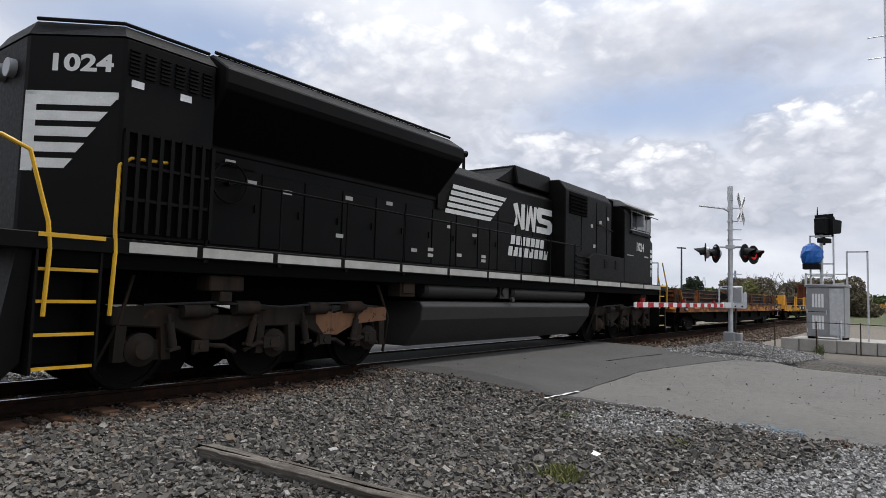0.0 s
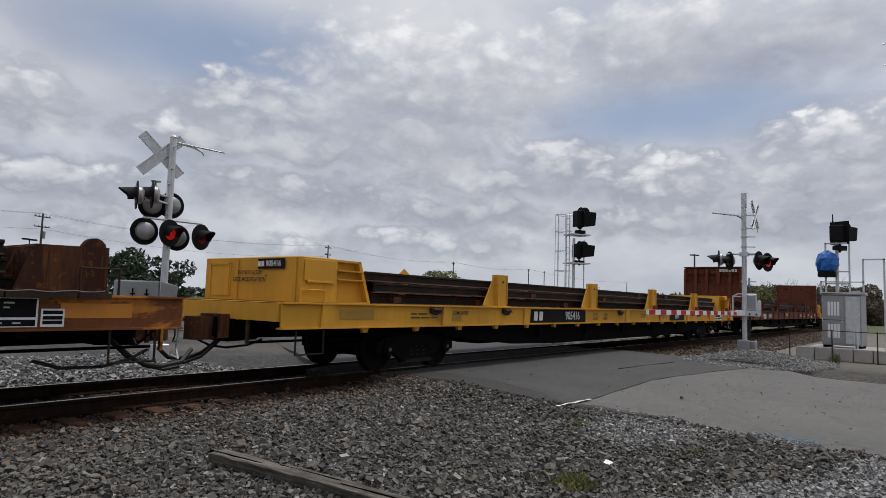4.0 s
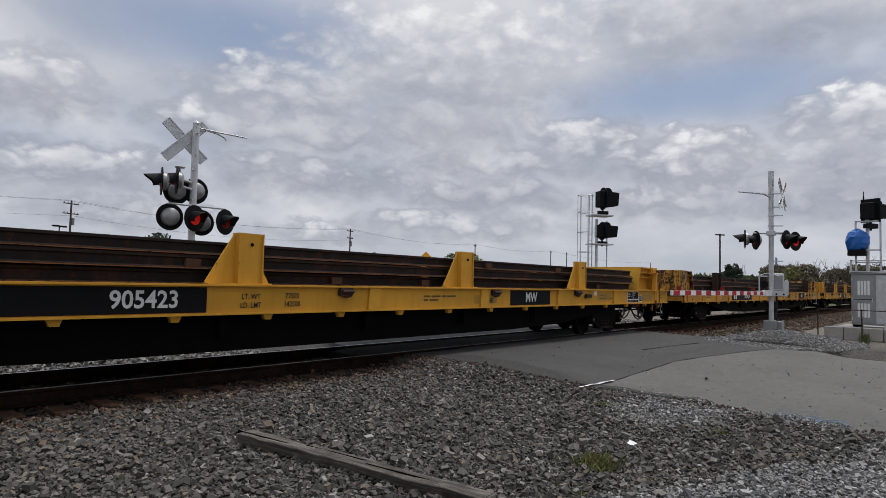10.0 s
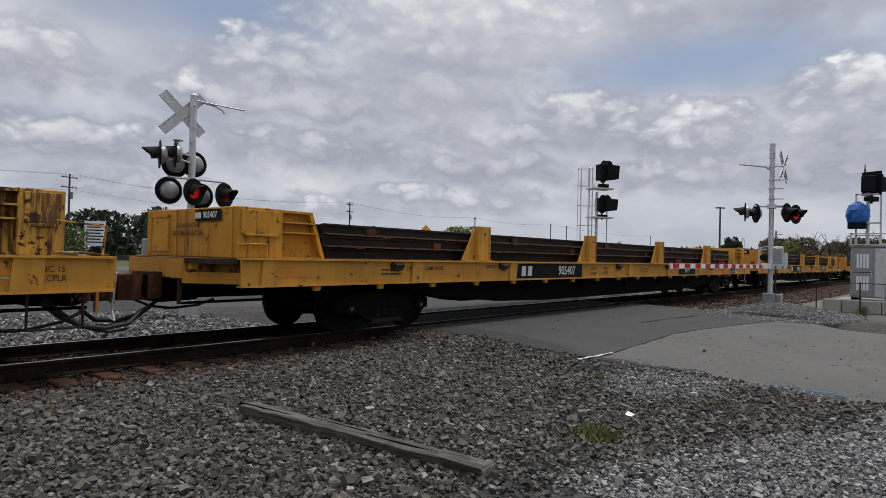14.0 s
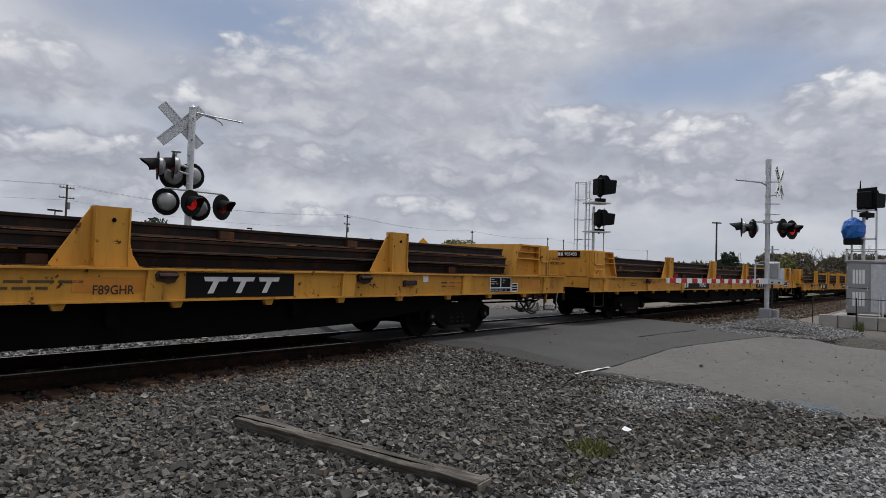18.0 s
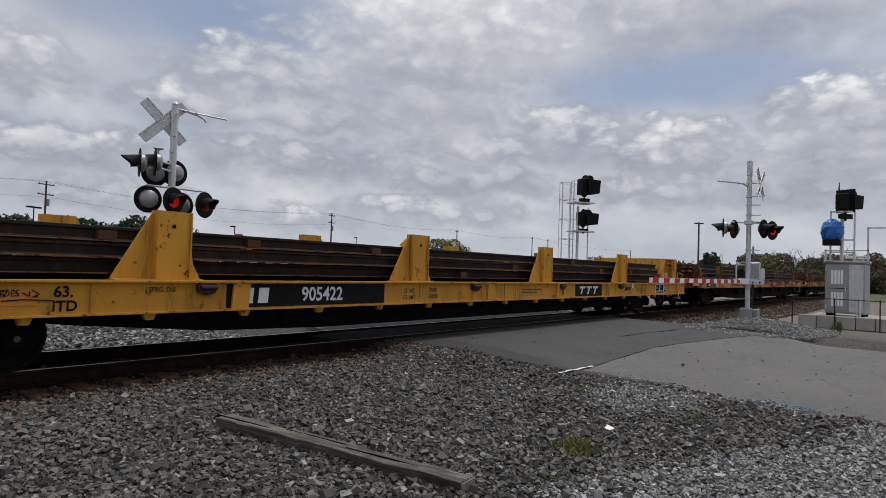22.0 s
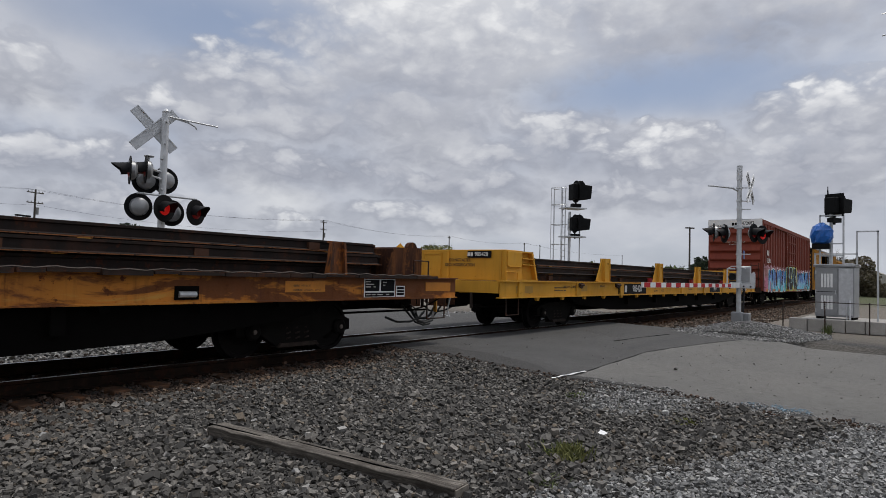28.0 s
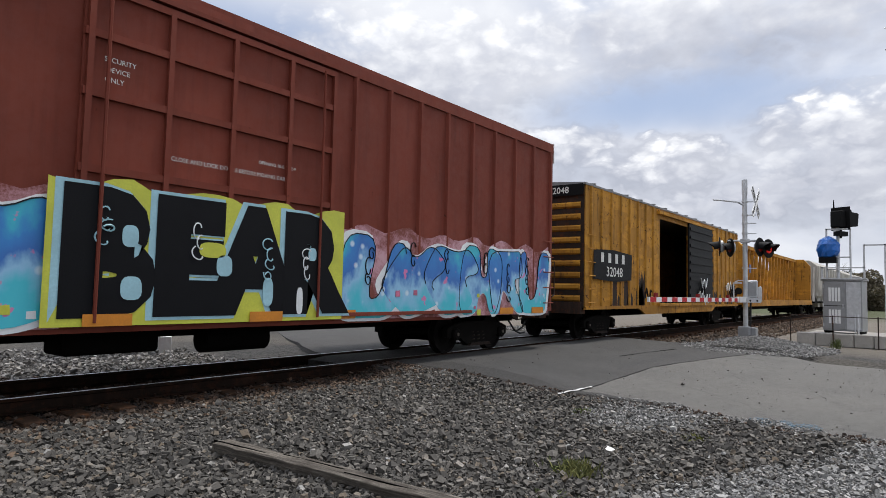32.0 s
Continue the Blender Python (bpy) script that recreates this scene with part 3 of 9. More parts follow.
def build_track():
    track = thing("railway_track", "single railway track on ties and ballast", "track", kind="structure")
    for y in (-0.7525, 0.7525):
        s = Shape().prism([(a + y, b - 0.18) for a, b in rail_profile()], "x", -90, 900)
        part("rail", s, M_oldrail, track, "rusty running rail")
        part("rail_head", Shape().box(-90, 900, y - 0.028, y + 0.028, -0.01, 0.001), M_shine, track, "polished top of the rail")
    rng = random.Random(4)

    def tie():
        return Shape().box(-0.115, 0.115, -1.30, 1.30, -0.17, 0.0)

    def plate():
        return Shape().box(-0.1, 0.1, -0.17, 0.17, 0, 0.018).rod((-.06, .11, 0), (-.06, .11, .05), .014, n=6).rod((.06, -.11, 0), (.06, -.11, .05), .014, n=6)
    x = -14.0
    while x < 115:
        if not 8.2 < x < 20.2:
            t = part("tie", tie, M_tie, track, key="tie", bevel=0.012, at=pose(x, rng.uniform(-0.07, 0.07), -0.181 + rng.uniform(-0.006, 0.002), 0, 0, rng.uniform(-1.5, 1.5)))
            if x < 24:
                for y in (-0.7525, 0.7525):
                    part("tie_plate", plate, M_oldrail, t, key="tie_plate", at=pose(0, y, 0.0))
        x += 0.53 + rng.uniform(-0.02, 0.02)


build_track()


def stone_field(name, label, spots, material, size, seed, squash=0.78):
    """Crushed stones strewn on spots (n x 2 of x, y), joined into one mesh of stuff."""
    rng = np.random.default_rng(seed)
    tv = np.array([(x, y, z) for z in (-1, 1) for y in (-1, 1) for x in (-1, 1)]) * 0.66
    tf = np.array([(0, 2, 3), (0, 3, 1), (4, 5, 7), (4, 7, 6), (0, 1, 5), (0, 5, 4), (2, 6, 7), (2, 7, 3), (0, 4, 6), (0, 6, 2), (1, 3, 7), (1, 7, 5)])
    n, kv, kf = len(spots), len(tv), len(tf)
    q = rng.normal(size=(n, 4)); q /= np.linalg.norm(q, axis=1)[:, None]
    w, x, y, z = q.T
    rot = np.stack([1 - 2 * (y * y + z * z), 2 * (x * y - z * w), 2 * (x * z + y * w), 2 * (x * y + z * w), 1 - 2 * (x * x + z * z), 2 * (y * z - x * w), 2 * (x * z - y * w), 2 * (y * z + x * w), 1 - 2 * (x * x + y * y)], 1).reshape(n, 3, 3)
    r = size * np.exp(rng.normal(0, 0.28, n))
    stretch = rng.uniform(0.5, 1.3, (n, 1, 3)) * rng.uniform(0.6, 1.25, (n, kv, 3))
    v = np.einsum("nij,nkj->nki", rot, tv[None] * stretch) * r[:, None, None] * (1, 1, squash)
    zs = np.array([max(ground_z(a, b), road_z(a, b) - 0.004 if kerb_line(b) < a < 19.5 and b < -0.86 else -9) for a, b in spots]) + r * rng.uniform(-0.2, 1.5, n)
    v += np.column_stack([spots, zs])[:, None, :]
    f = (tf[None] + (np.arange(n) * kv)[:, None, None]).reshape(-1)
    m = bpy.data.meshes.new(name)
    m.vertices.add(n * kv); m.vertices.foreach_set("co", v.reshape(-1))
    m.loops.add(len(f)); m.loops.foreach_set("vertex_index", f)
    m.polygons.add(n * kf); m.polygons.foreach_set("loop_start", np.arange(n * kf) * 3)
    m.update(calc_edges=True)
    m.shade_flat()
    m.materials.append(material)
    return tagged(new(name, m), label, "gravel", kind="stuff")


def strew(x0, x1, y0, y1, per_m2, seed, keep=None):
    rng = np.random.default_rng(seed)
    p = rng.uniform((x0, y0), (x1, y1), (int((x1 - x0) * (y1 - y0) * per_m2), 2))
    return p if keep is None else p[keep(p[:, 0], p[:, 1])]


def build_stones():
    rim = np.vectorize(kerb_line)
    fine = lambda x, y: ((x - 7.95) / 0.95) ** 2 + ((y + 6.3) / 0.75) ** 2 < 1
    pale = lambda x, y: y < -7.0 - 0.42 * (x - 4.27)

    def seen(x, y, r=np.random.default_rng(77)):
        jx, jy = x + r.normal(0, 0.22, x.shape), y + r.normal(0, 0.22, y.shape)
        return (x > 0.24 * (y + 9.2) - 0.2) & (np.hypot(x, y + 9.22) > 3.6) & (x < rim(y) - 0.2) & ~fine(jx, jy) & ~pale(jx, jy)
    stone_field("ballast", "grey crushed granite ballast beside the track", strew(0.2, 9.0, -8.6, -1.75, 1650, 1, seen), M_stone, 0.0225, 11)
    stone_field("ballast", "rust-stained ballast between the ties", strew(-3, 9.0, -1.9, 2.2, 380, 2, lambda x, y: x < rim(y) - 0.1), M_brownstone, 0.022, 12)
    stone_field("ballast", "rust-tinted ballast along the tie ends", strew(0.0, 9.0, -3.3, -1.45, 800, 21, lambda x, y: (x < rim(y) - 0.15) & (y > -1.85 - 1.35 * np.random.default_rng(5).uniform(0, 1, y.shape) ** 2)), M_ruststone, 0.021, 22)
    stone_field("gravel", "pale fine gravel along the asphalt edge", strew(3.5, 9.0, -9.2, -5.3, 2300, 3, lambda x, y: (fine(x, y) | pale(x, y) | ((np.sin(x * 91) + np.sin(y * 77)) > 1.75)) & (x > 3.9) & (x < rim(y) - 0.12) & (np.hypot(x, y + 9.22) > 3.6)), M_fine, 0.016, 13)
    stone_field("gravel", "dark loose grit along the asphalt edge", strew(7.6, 9.4, -9.2, -0.9, 1000, 8, lambda x, y: np.abs(x - rim(y) + 0.14 + 0.1 * np.sin(y * 3.1)) < 0.17), M_brownstone, 0.014, 17)
    stone_field("gravel", "pale fine gravel spilling over the asphalt edge", strew(7.4, 9.2, -9.2, -5.3, 1500, 31, lambda x, y: np.abs(x - rim(y) + 0.06 + 0.12 * np.sin(y * 4.3) + 0.07 * np.sin(y * 11)) < 0.24), M_fine, 0.0125, 32)
    stone_field("gravel", "stray grit strewn on the asphalt", strew(8.5, 19, -9.2, -1.2, 9, 9, lambda x, y: x > rim(y)), M_stone, 0.010, 18)
    stone_field("gravel", "pale gravel mound round the gate mast", strew(17.0, 26, -8.2, -2.6, 800, 4, lambda x, y: ((x - 20.9) / 3.4) ** 2 + ((y + 5.0) / 2.1) ** 2 < 1), M_fine, 0.019, 14)
    stone_field("ballast", "brown-grey ballast beyond the crossing", strew(20, 60, -4.0, 3.0, 70, 5), M_ruststone, 0.040, 15)
    stone_field("ballast", "pale ballast on the far side of the track", strew(-3, 30, 1.4, 6.5, 130, 6, lambda x, y: (x < 8) | (x > 20)), M_fine, 0.036, 16)


build_stones()


def build_timber():
    s = Shape()
    rng = random.Random(8)
    n = 16
    for i in range(n + 1):
        x = -1.33 + 2.66 * i / n
        w = [rng.uniform(-0.008, 0.008) for _ in range(8)]
        for (y, z), e in zip([(-0.045, 0.0), (0.045, 0.0), (0.098, 0.055), (0.094, 0.122), (0.0, 0.128), (-0.092, 0.120)], w):
            s.v.append((x, y + e, z + e * 0.7))
    for i in range(n):
        for j in range(6):
            s.f.append((i * 6 + j, (i + 1) * 6 + j, (i + 1) * 6 + (j + 1) % 6, i * 6 + (j + 1) % 6))
    s.f += [tuple(range(6)), tuple(range(n * 6, n * 6 + 6))[::-1]]
    a, b = Vector((3.47, -4.03, 0)), Vector((3.66, -6.60, 0))
    c = (a + b) / 2
    ang = math.degrees(math.atan2(b.y - a.y, b.x - a.x))
    ob = thing("timber", "weathered grey railway timber lying on the ballast", "timber", at=pose(c.x, c.y, -0.205, 0, 0.6, ang))
    part("beam", s, M_log, ob, "split grey beam", bevel=0.006)
    for k in (-1, 1):
        part("sawn_end", Shape().prism([(-0.085, 0.03), (0.085, 0.03), (0.088, 0.112), (-0.085, 0.108)], "x", k * 1.335 - 0.006, k * 1.335 + 0.006), M_sawn, ob, "pale weathered sawn end")
    for k, (x, y) in enumerate(((-1.05, -0.03), (-0.2, 0.04), (0.55, -0.02))):
        part("split", Shape().prism([(x - 0.34, y), (x, y + 0.006), (x + 0.36, y + 0.002), (x, y - 0.006)], "z", 0.10, 0.131), M_under, ob, "dark lengthwise crack")


build_timber()


# ---- crossing signals, signal masts, cabinet ----
def polar(az, d):
    a = radians(az)
    return d * math.sin(a), -D + d * math.cos(a)


def crossing_lamp(owner, at, facing, lens, hood_len=0.36):
    """A round flashing light: black background disc, silver back, lens, visor. facing: degrees of its beam, from +x."""
    m = pose(*at, 0, 0, facing)
    disc = part("lamp_background", lambda: Shape().lathe([(-0.012, 0.30), (0.0, 0.305), (0.012, 0.30), (0.012, 0.16)], (0, 0, 0), (1, 0, 0), 28), M_signal, owner, "black disc", key="lamp_bg", smooth=True, at=m)
    part("housing", lambda: Shape().lathe([(-0.15, 0.03), (-0.14, 0.12), (-0.09, 0.19), (-0.013, 0.205)], (0, 0, 0), (1, 0, 0), 24), M_alum, disc, "silver lamp housing", key="lamp_back", smooth=True)
    part("lens", lambda: Shape().lathe([(0.013, 0.155), (0.03, 0.14), (0.045, 0.07), (0.05, 0.01)], (0, 0, 0), (1, 0, 0), 24), lens, disc, "red lens", key="lamp_lens", smooth=True)

    def visor():
        s = Shape()
        n = 14
        for r in (0.168, 0.158):
            for i in range(n + 1):
                a = radians(-25 + 230 * i / n)
                y, z = math.cos(a) * r, math.sin(a) * r
                reach = hood_len * (0.45 + 0.55 * max(0, math.sin(a)))
                s.v += [(0.012, y, z), (reach, y, z - reach * 0.12)]
        k = 2 * (n + 1)
        for i in range(n):
            a = 2 * i
            s.f += [(a, a + 2, a + 3, a + 1), (k + a, k + a + 1, k + a + 3, k + a + 2), (a + 1, a + 3, k + a + 3, k + a + 1)]
        return s
    part("visor", visor, M_hood, disc, "black visor", key="lamp_visor", smooth=True)
    return disc


def crossbuck(owner, at, turn, material, letters=False):
    m = pose(*at, 0, 0, turn)
    for k, lean in ((0, 45), (1, -45)):
        board = part("crossbuck_board", lambda: Shape().box(-0.61, 0.61, -0.005, 0.005, -0.115, 0.115).box(-0.60, 0.60, -0.02, -0.004, -0.105, -0.088).box(-0.60, 0.60, -0.02, -0.004, 0.088, 0.105), material, owner, "grey back of a crossbuck board", key="xbuck",
                     at=m @ pose(0, -0.012 * k, 0, 0, lean, 0))
        if letters:
            for words, x in (("RAIL", -0.36), ("ROAD", 0.36)) if k else (("CROSS", -0.34), ("ING", 0.36)):
                lettering(words, 0.17, M_black, board, pose(x, -0.008, 0, 90, 0, 0), bold=0.004)


def build_far_signal():
    x, y = polar(28.62, 15.6)
    o = thing("crossing_signal", "silver crossing signal mast with flashing lights and crossbuck", "crossing signal", "crossing signals", at=pose(x, y, -0.2))
    part("mast", Shape().rod((0, 0, 0), (0, 0, 5.05), 0.078, n=18), M_galv, o, smooth=True)
    part("finial", Shape().lathe([(0, 0.07), (0.05, 0.08), (0.1, 0.04), (0.12, 0.005)], (0, 0, 5.05), (0, 0, 1), 14), M_galv, o, smooth=True)
    part("base_box", Shape().box(-0.16, 0.16, -0.14, 0.14, 0, 0.4), M_galv, o, "junction box", bevel=0.02)
    g = pose(0, 0, 0, 0, 0, -28)
    case = part("gate_machine", Shape().box(-1.0, -0.08, 0.02, 0.50, 1.14, 1.80), M_alum, o, "pale gate mechanism case", bevel=0.03, at=g)
    for x in (-0.62, -0.34):
        part("latch", lambda: Shape().box(-0.015, 0.015, -0.012, 0.03, -0.12, 0.12).box(-0.05, 0.05, -0.014, 0.03, -0.015, 0.015), M_under, case, "dark latch", key="caselatch", at=pose(x, 0.0, 1.5))
    part("counterweight", Shape().prism([(-0.06, 1.15), (0.26, 1.2), (0.30, 1.7), (-0.06, 1.8)], "y", -0.08, -0.02), M_alum, o, "counterweight plate", bevel=0.01, at=g)
    part("brace_plate", Shape().box(-0.9, 0.3, -0.12, 0.5, 1.04, 1.12), M_galv, o, "gate base plate", at=g)
    for z in (4.85, 4.35, 4.0, 3.55, 3.32, 2.98):
        part("clamp", lambda: Shape().rod((0, 0, -0.02), (0, 0, 0.02), 0.075, n=14).box(-0.16, 0.0, -0.02, 0.02, -0.012, 0.012), M_galv, o, key="clamp", at=pose(0, 0, z, 0, 0, random.uniform(0, 90)))
    crossbuck(o, (-0.15, 0.20, 4.68), -20, M_galv)
    part("bell_arm", Shape().tube([(0, 0, 5.0), (0.45, -0.1, 4.97), (1.2, -0.2, 4.96)], 0.018).tube([(0.1, -0.02, 4.99), (0.5, -0.10, 4.93), (0.66, -0.13, 4.86), (0.70, -0.13, 4.80)], 0.018), M_galv, o, "thin bracket arm")
    part("crossarm", Shape().tube([(-0.58, 0.0, 3.18), (0.78, -0.1, 3.18)], 0.024, 8).tube([(-0.9, -0.25, 3.80), (0.0, 0, 3.70), (0.1, 0.3, 3.75)], 0.03, 8).tube([(-0.95, -0.3, 3.62), (0, 0, 3.55)], 0.024, 8), M_galv, o, "lamp crossarm")
    z = 2.88
    crossing_lamp(o, (-0.52, 0.02, z), 84, M_dim)
    crossing_lamp(o, (0.30, 0.12, z - 0.06), 84, M_dim)
    crossing_lamp(o, (-0.05, -0.20, z), -74, M_lit)
    crossing_lamp(o, (0.72, -0.20, z - 0.02), -72, M_dim)
    crossing_lamp(o, (-0.92, -0.34, 3.60), 158, M_dim)
    crossing_lamp(o, (-0.52, -0.22, 3.68), 158, M_dim)
    crossing_lamp(o, (-0.30, 0.20, 3.50), 84, M_dim)
    crossing_lamp(o, (0.18, 0.24, 3.56), 84, M_dim)
    part("top_bell", Shape().lathe([(0, 0.10), (0.02, 0.11), (0.05, 0.02)], (-0.42, -0.15, 3.98), (0, 0, 1), 14).rod((-0.42, -0.15, 3.75), (-0.42, -0.15, 3.98), 0.02), M_galv, o, "small bell", smooth=True)


def build_gate_signal():
    x, y = polar(77.75, 22.6)
    o = thing("crossing_signal", "silver crossing signal mast with a lowered striped gate", "crossing signal", "crossing signals", at=pose(x, y, -0.02))
    part("mast", Shape().rod((0, 0, 0), (0, 0, 5.15), 0.075, n=16), M_galv, o, smooth=True)
    part("mast_cap", Shape().rod((0, 0, 4.7), (0, 0, 5.17), 0.088, n=16), M_galv, o, smooth=True)
    part("base_box", Shape().box(-0.34, -0.04, -0.16, 0.16, 0.06, 0.44), M_alum, o, "junction box", bevel=0.02)
    part("base_box", Shape().box(0.0, 0.34, -0.3, 0.05, 0.04, 0.40), M_alum, o, "junction box", bevel=0.02)
    part("foundation", Shape().box(-0.3, 0.3, -0.3, 0.3, -0.3, 0.05), M_conc, o, "concrete foundation")
    part("conduit", Shape().tube([(0.18, -0.1, 0.4), (0.16, -0.12, 1.2)], 0.03, 8), M_rubber, o)
    for z in (4.45, 4.02, 3.75, 3.42, 3.2, 2.3):
        part("clamp", lambda: Shape().rod((0, 0, -0.025), (0, 0, 0.025), 0.095, n=14).box(0.05, 0.34, -0.015, 0.015, -0.015, 0.015), M_galv, o, key="clamp2", at=pose(0, 0, z, 0, 0, -65))
    crossbuck(o, (0.30, -0.26, 4.45), -2, M_wsheet, True)
    part("bracket_arm", Shape().tube([(0, 0, 4.32), (-0.25, 0.15, 4.42), (-0.62, 0.5, 4.45), (-0.95, 0.72, 4.45)], 0.028, 8), M_galv, o, "curved bracket arm", smooth=True)
    part("crossarm", Shape().tube([(-0.3, 0.46, 3.18), (0.25, -0.42, 3.18)], 0.03, 8).box(-0.12, 0.12, -0.12, 0.12, 3.12, 3.24), M_galv, o, "lamp crossarm")
    crossing_lamp(o, (0.10, -0.42, 2.98), -104, M_dim)
    crossing_lamp(o, (0.34, -0.62, 2.94), -112, M_lit)
    crossing_lamp(o, (-0.30, 0.70, 3.0), 108, M_dim, 0.46)
    crossing_lamp(o, (-0.20, 0.40, 2.96), 126, M_dim)
    part("name_plate", Shape().box(0.08, 0.26, -0.12, -0.1, 2.15, 2.42), plain("blue plate", (0.08, 0.12, 0.3), 0.5), o, "small blue plate")
    g = pose(0, 0, 0, 0, 0, -78)
    part("gate_machine", Shape().box(-0.06, 0.36, 0.08, 0.40, 1.36, 1.92), M_galv, o, "gate mechanism case", bevel=0.03, at=g)
    part("machine_cover", Shape().box(0.0, 0.32, 0.05, 0.08, 1.42, 1.86), M_alum, o, "bolted cover plate", bevel=0.01, at=g)
    part("motor_cover", Shape().rod((-0.20, -0.02, 1.56), (-0.20, 0.34, 1.56), 0.11, n=18), M_signal, o, "dark round motor", smooth=True, at=g)
    part("side_bracket", Shape().box(-0.36, -0.32, -0.06, 0.0, 1.30, 1.84).box(-0.36, -0.10, -0.06, 0.0, 1.80, 1.84).tube([(-0.34, -0.05, 1.82), (-0.2, -0.06, 1.90), (0.0, -0.05, 1.90), (0.2, -0.05, 1.84)], 0.014, 6), M_galv, o, "thin steel bracket", at=g)
    part("base_plate", Shape().box(-0.42, 0.44, -0.16, 0.40, 1.30, 1.36).box(-0.42, 0.44, -0.17, -0.14, 1.20, 1.36), M_galv, o, "gate base plate", at=g)
    for x in (-0.30, -0.06, 0.14, 0.34):
        part("bolt", lambda: Shape().rod((0, -0.19, 0), (0, -0.165, 0), 0.03, n=8), M_under, o, "dark bolt hole", key="gbolt", at=g @ pose(x, 0, 1.26))
    part("counterweight", Shape().prism([(0.36, 1.24), (0.44, 1.18), (0.48, 1.26), (0.48, 1.66), (0.44, 1.74), (0.36, 1.68)], "y", -0.10, -0.04), M_galv, o, "rounded counterweight arm", bevel=0.012, at=g)
    part("counterweight", Shape().prism([(0.36, 1.24), (0.44, 1.18), (0.48, 1.26), (0.48, 1.66), (0.44, 1.74), (0.36, 1.68)], "y", 0.34, 0.40), M_galv, o, "rounded counterweight arm", bevel=0.012, at=g)
    part("gate_support", Shape().box(-0.95, 0.15, -0.06, -0.02, 1.20, 1.38).box(-0.95, 0.15, 0.02, 0.06, 1.20, 1.38), M_wsheet, o, "white gate arm bracket")
    arm = part("gate_arm", Shape().box(-8.78, -0.6, -0.02, 0.02, 1.225, 1.335), M_wsheet, o, "white gate arm with red stripes")
    for i in range(11):
        xx = -8.70 + i * 0.72
        part("stripe", lambda: Shape().prism([(0, 0), (0.36, 0), (0.36, 0.104), (0, 0.104)], "y", -0.026, 0.026), M_red, arm, key="gate_stripe", at=pose(xx, 0, 1.228))
    for xx in (-8.3, -5.2, -2.2):
        part("gate_lamp", lambda: Shape().rod((0, 0, 0), (0, 0, 0.09), 0.05, n=10), M_dim, arm, key="gate_lamp", at=pose(xx, 0, 1.335))


def signal_head(owner, at, facing, w, h, name="signal_head", square=False):
    m = pose(*at, 0, 0, facing)

    def board():
        ring = [(w / 2 * math.cos(a), h / 2 * math.sin(a)) for a in [2 * math.pi * i / 24 for i in range(24)]]
        if square:
            ring = [(-w / 2, -h / 2), (w / 2, -h / 2), (w / 2, h / 2), (-w / 2, h / 2)]
        s = Shape()
        s.prism([(a, b) for a, b in ring], "x", -0.01, 0.01)
        return s
    b = part(name, board, M_signal, owner, "black signal target board", key=f"board{w}", at=m)
    part("hood", lambda: Shape().prism([(0.01, h * 0.46), (0.22, h * 0.47), (0.34, h * 0.40), (0.38, h * 0.30), (0.80, h * 0.28), (0.74, -h * 0.30), (0.40, -h * 0.34), (0.01, -h * 0.42)], "y", -w * 0.30, w * 0.30), M_signal, b, "long black hood", key=f"hood{w}", bevel=0.03)
    part("back_box", lambda: Shape().box(-0.3, -0.01, -w * 0.3, w * 0.3, -h * 0.38, h * 0.32), M_signal, b, key=f"bbox{w}", bevel=0.03)
    part("mount", lambda: Shape().box(-0.25, 0.25, -0.12, 0.12, -h / 2 - 0.22, -h / 2 - 0.05).rod((0, 0, -h / 2 - 0.3), (0, 0, -h / 2), 0.04), M_signal, b, key=f"mount{w}")
    return b


def build_signal_mast():
    x, y = polar(63.95, 33)
    o = thing("signal_mast", "galvanised railway signal mast with caged ladder and two black heads", "railway signal", at=pose(x, y, -0.25, 0, 0, -30))
    part("mast", Shape().rod((0, 0, 0), (0, 0, 5.0), 0.07, n=12), M_galv, o, smooth=True)
    s = Shape()
    for a in (-0.14, 0.14):
        s.box(-0.38, -0.34, a - 0.02, a + 0.02, 0, 6.25)
    part("ladder", s, M_galv, o)
    rung = lambda: Shape().rod((-0.36, -0.14, 0), (-0.36, 0.14, 0), 0.012, n=6)
    for i in range(20):
        part("rung", rung, M_galv, o, key="rung", at=pose(0, 0, 0.3 + i * 0.3))
    hoop = lambda: Shape().tube([(-0.36 - 0.72 * math.sin(math.pi * i / 10), -0.36 * math.cos(math.pi * i / 10), 0) for i in range(11)], 0.016)
    for z in (2.3, 3.3, 4.3, 5.3, 6.15):
        part("cage_hoop", hoop, M_galv, o, key="hoop", at=pose(0, 0, z))
    for a in (-60, -20, 20, 60):
        c = radians(a)
        part("cage_bar", Shape().box(-0.37 - 0.72 * math.cos(c), -0.35 - 0.72 * math.cos(c), 0.36 * math.sin(c) - 0.01, 0.36 * math.sin(c) + 0.01, 2.3, 6.17), M_galv, o)
    for z in (3.72, 5.18):
        part("platform", lambda: Shape().box(-0.4, 0.75, -0.4, 0.4, -0.03, 0.03), M_galv, o, "small service platform", key="plat", at=pose(0, 0, z))
    part("post", Shape().rod((0.62, 0.0, 0), (0.62, 0, 4.95), 0.03, n=8), M_galv, o)
    signal_head(o, (0.30, -0.1, 6.05), -4, 0.90, 1.16)
    signal_head(o, (0.26, -0.1, 4.40), -4, 0.80, 0.96)


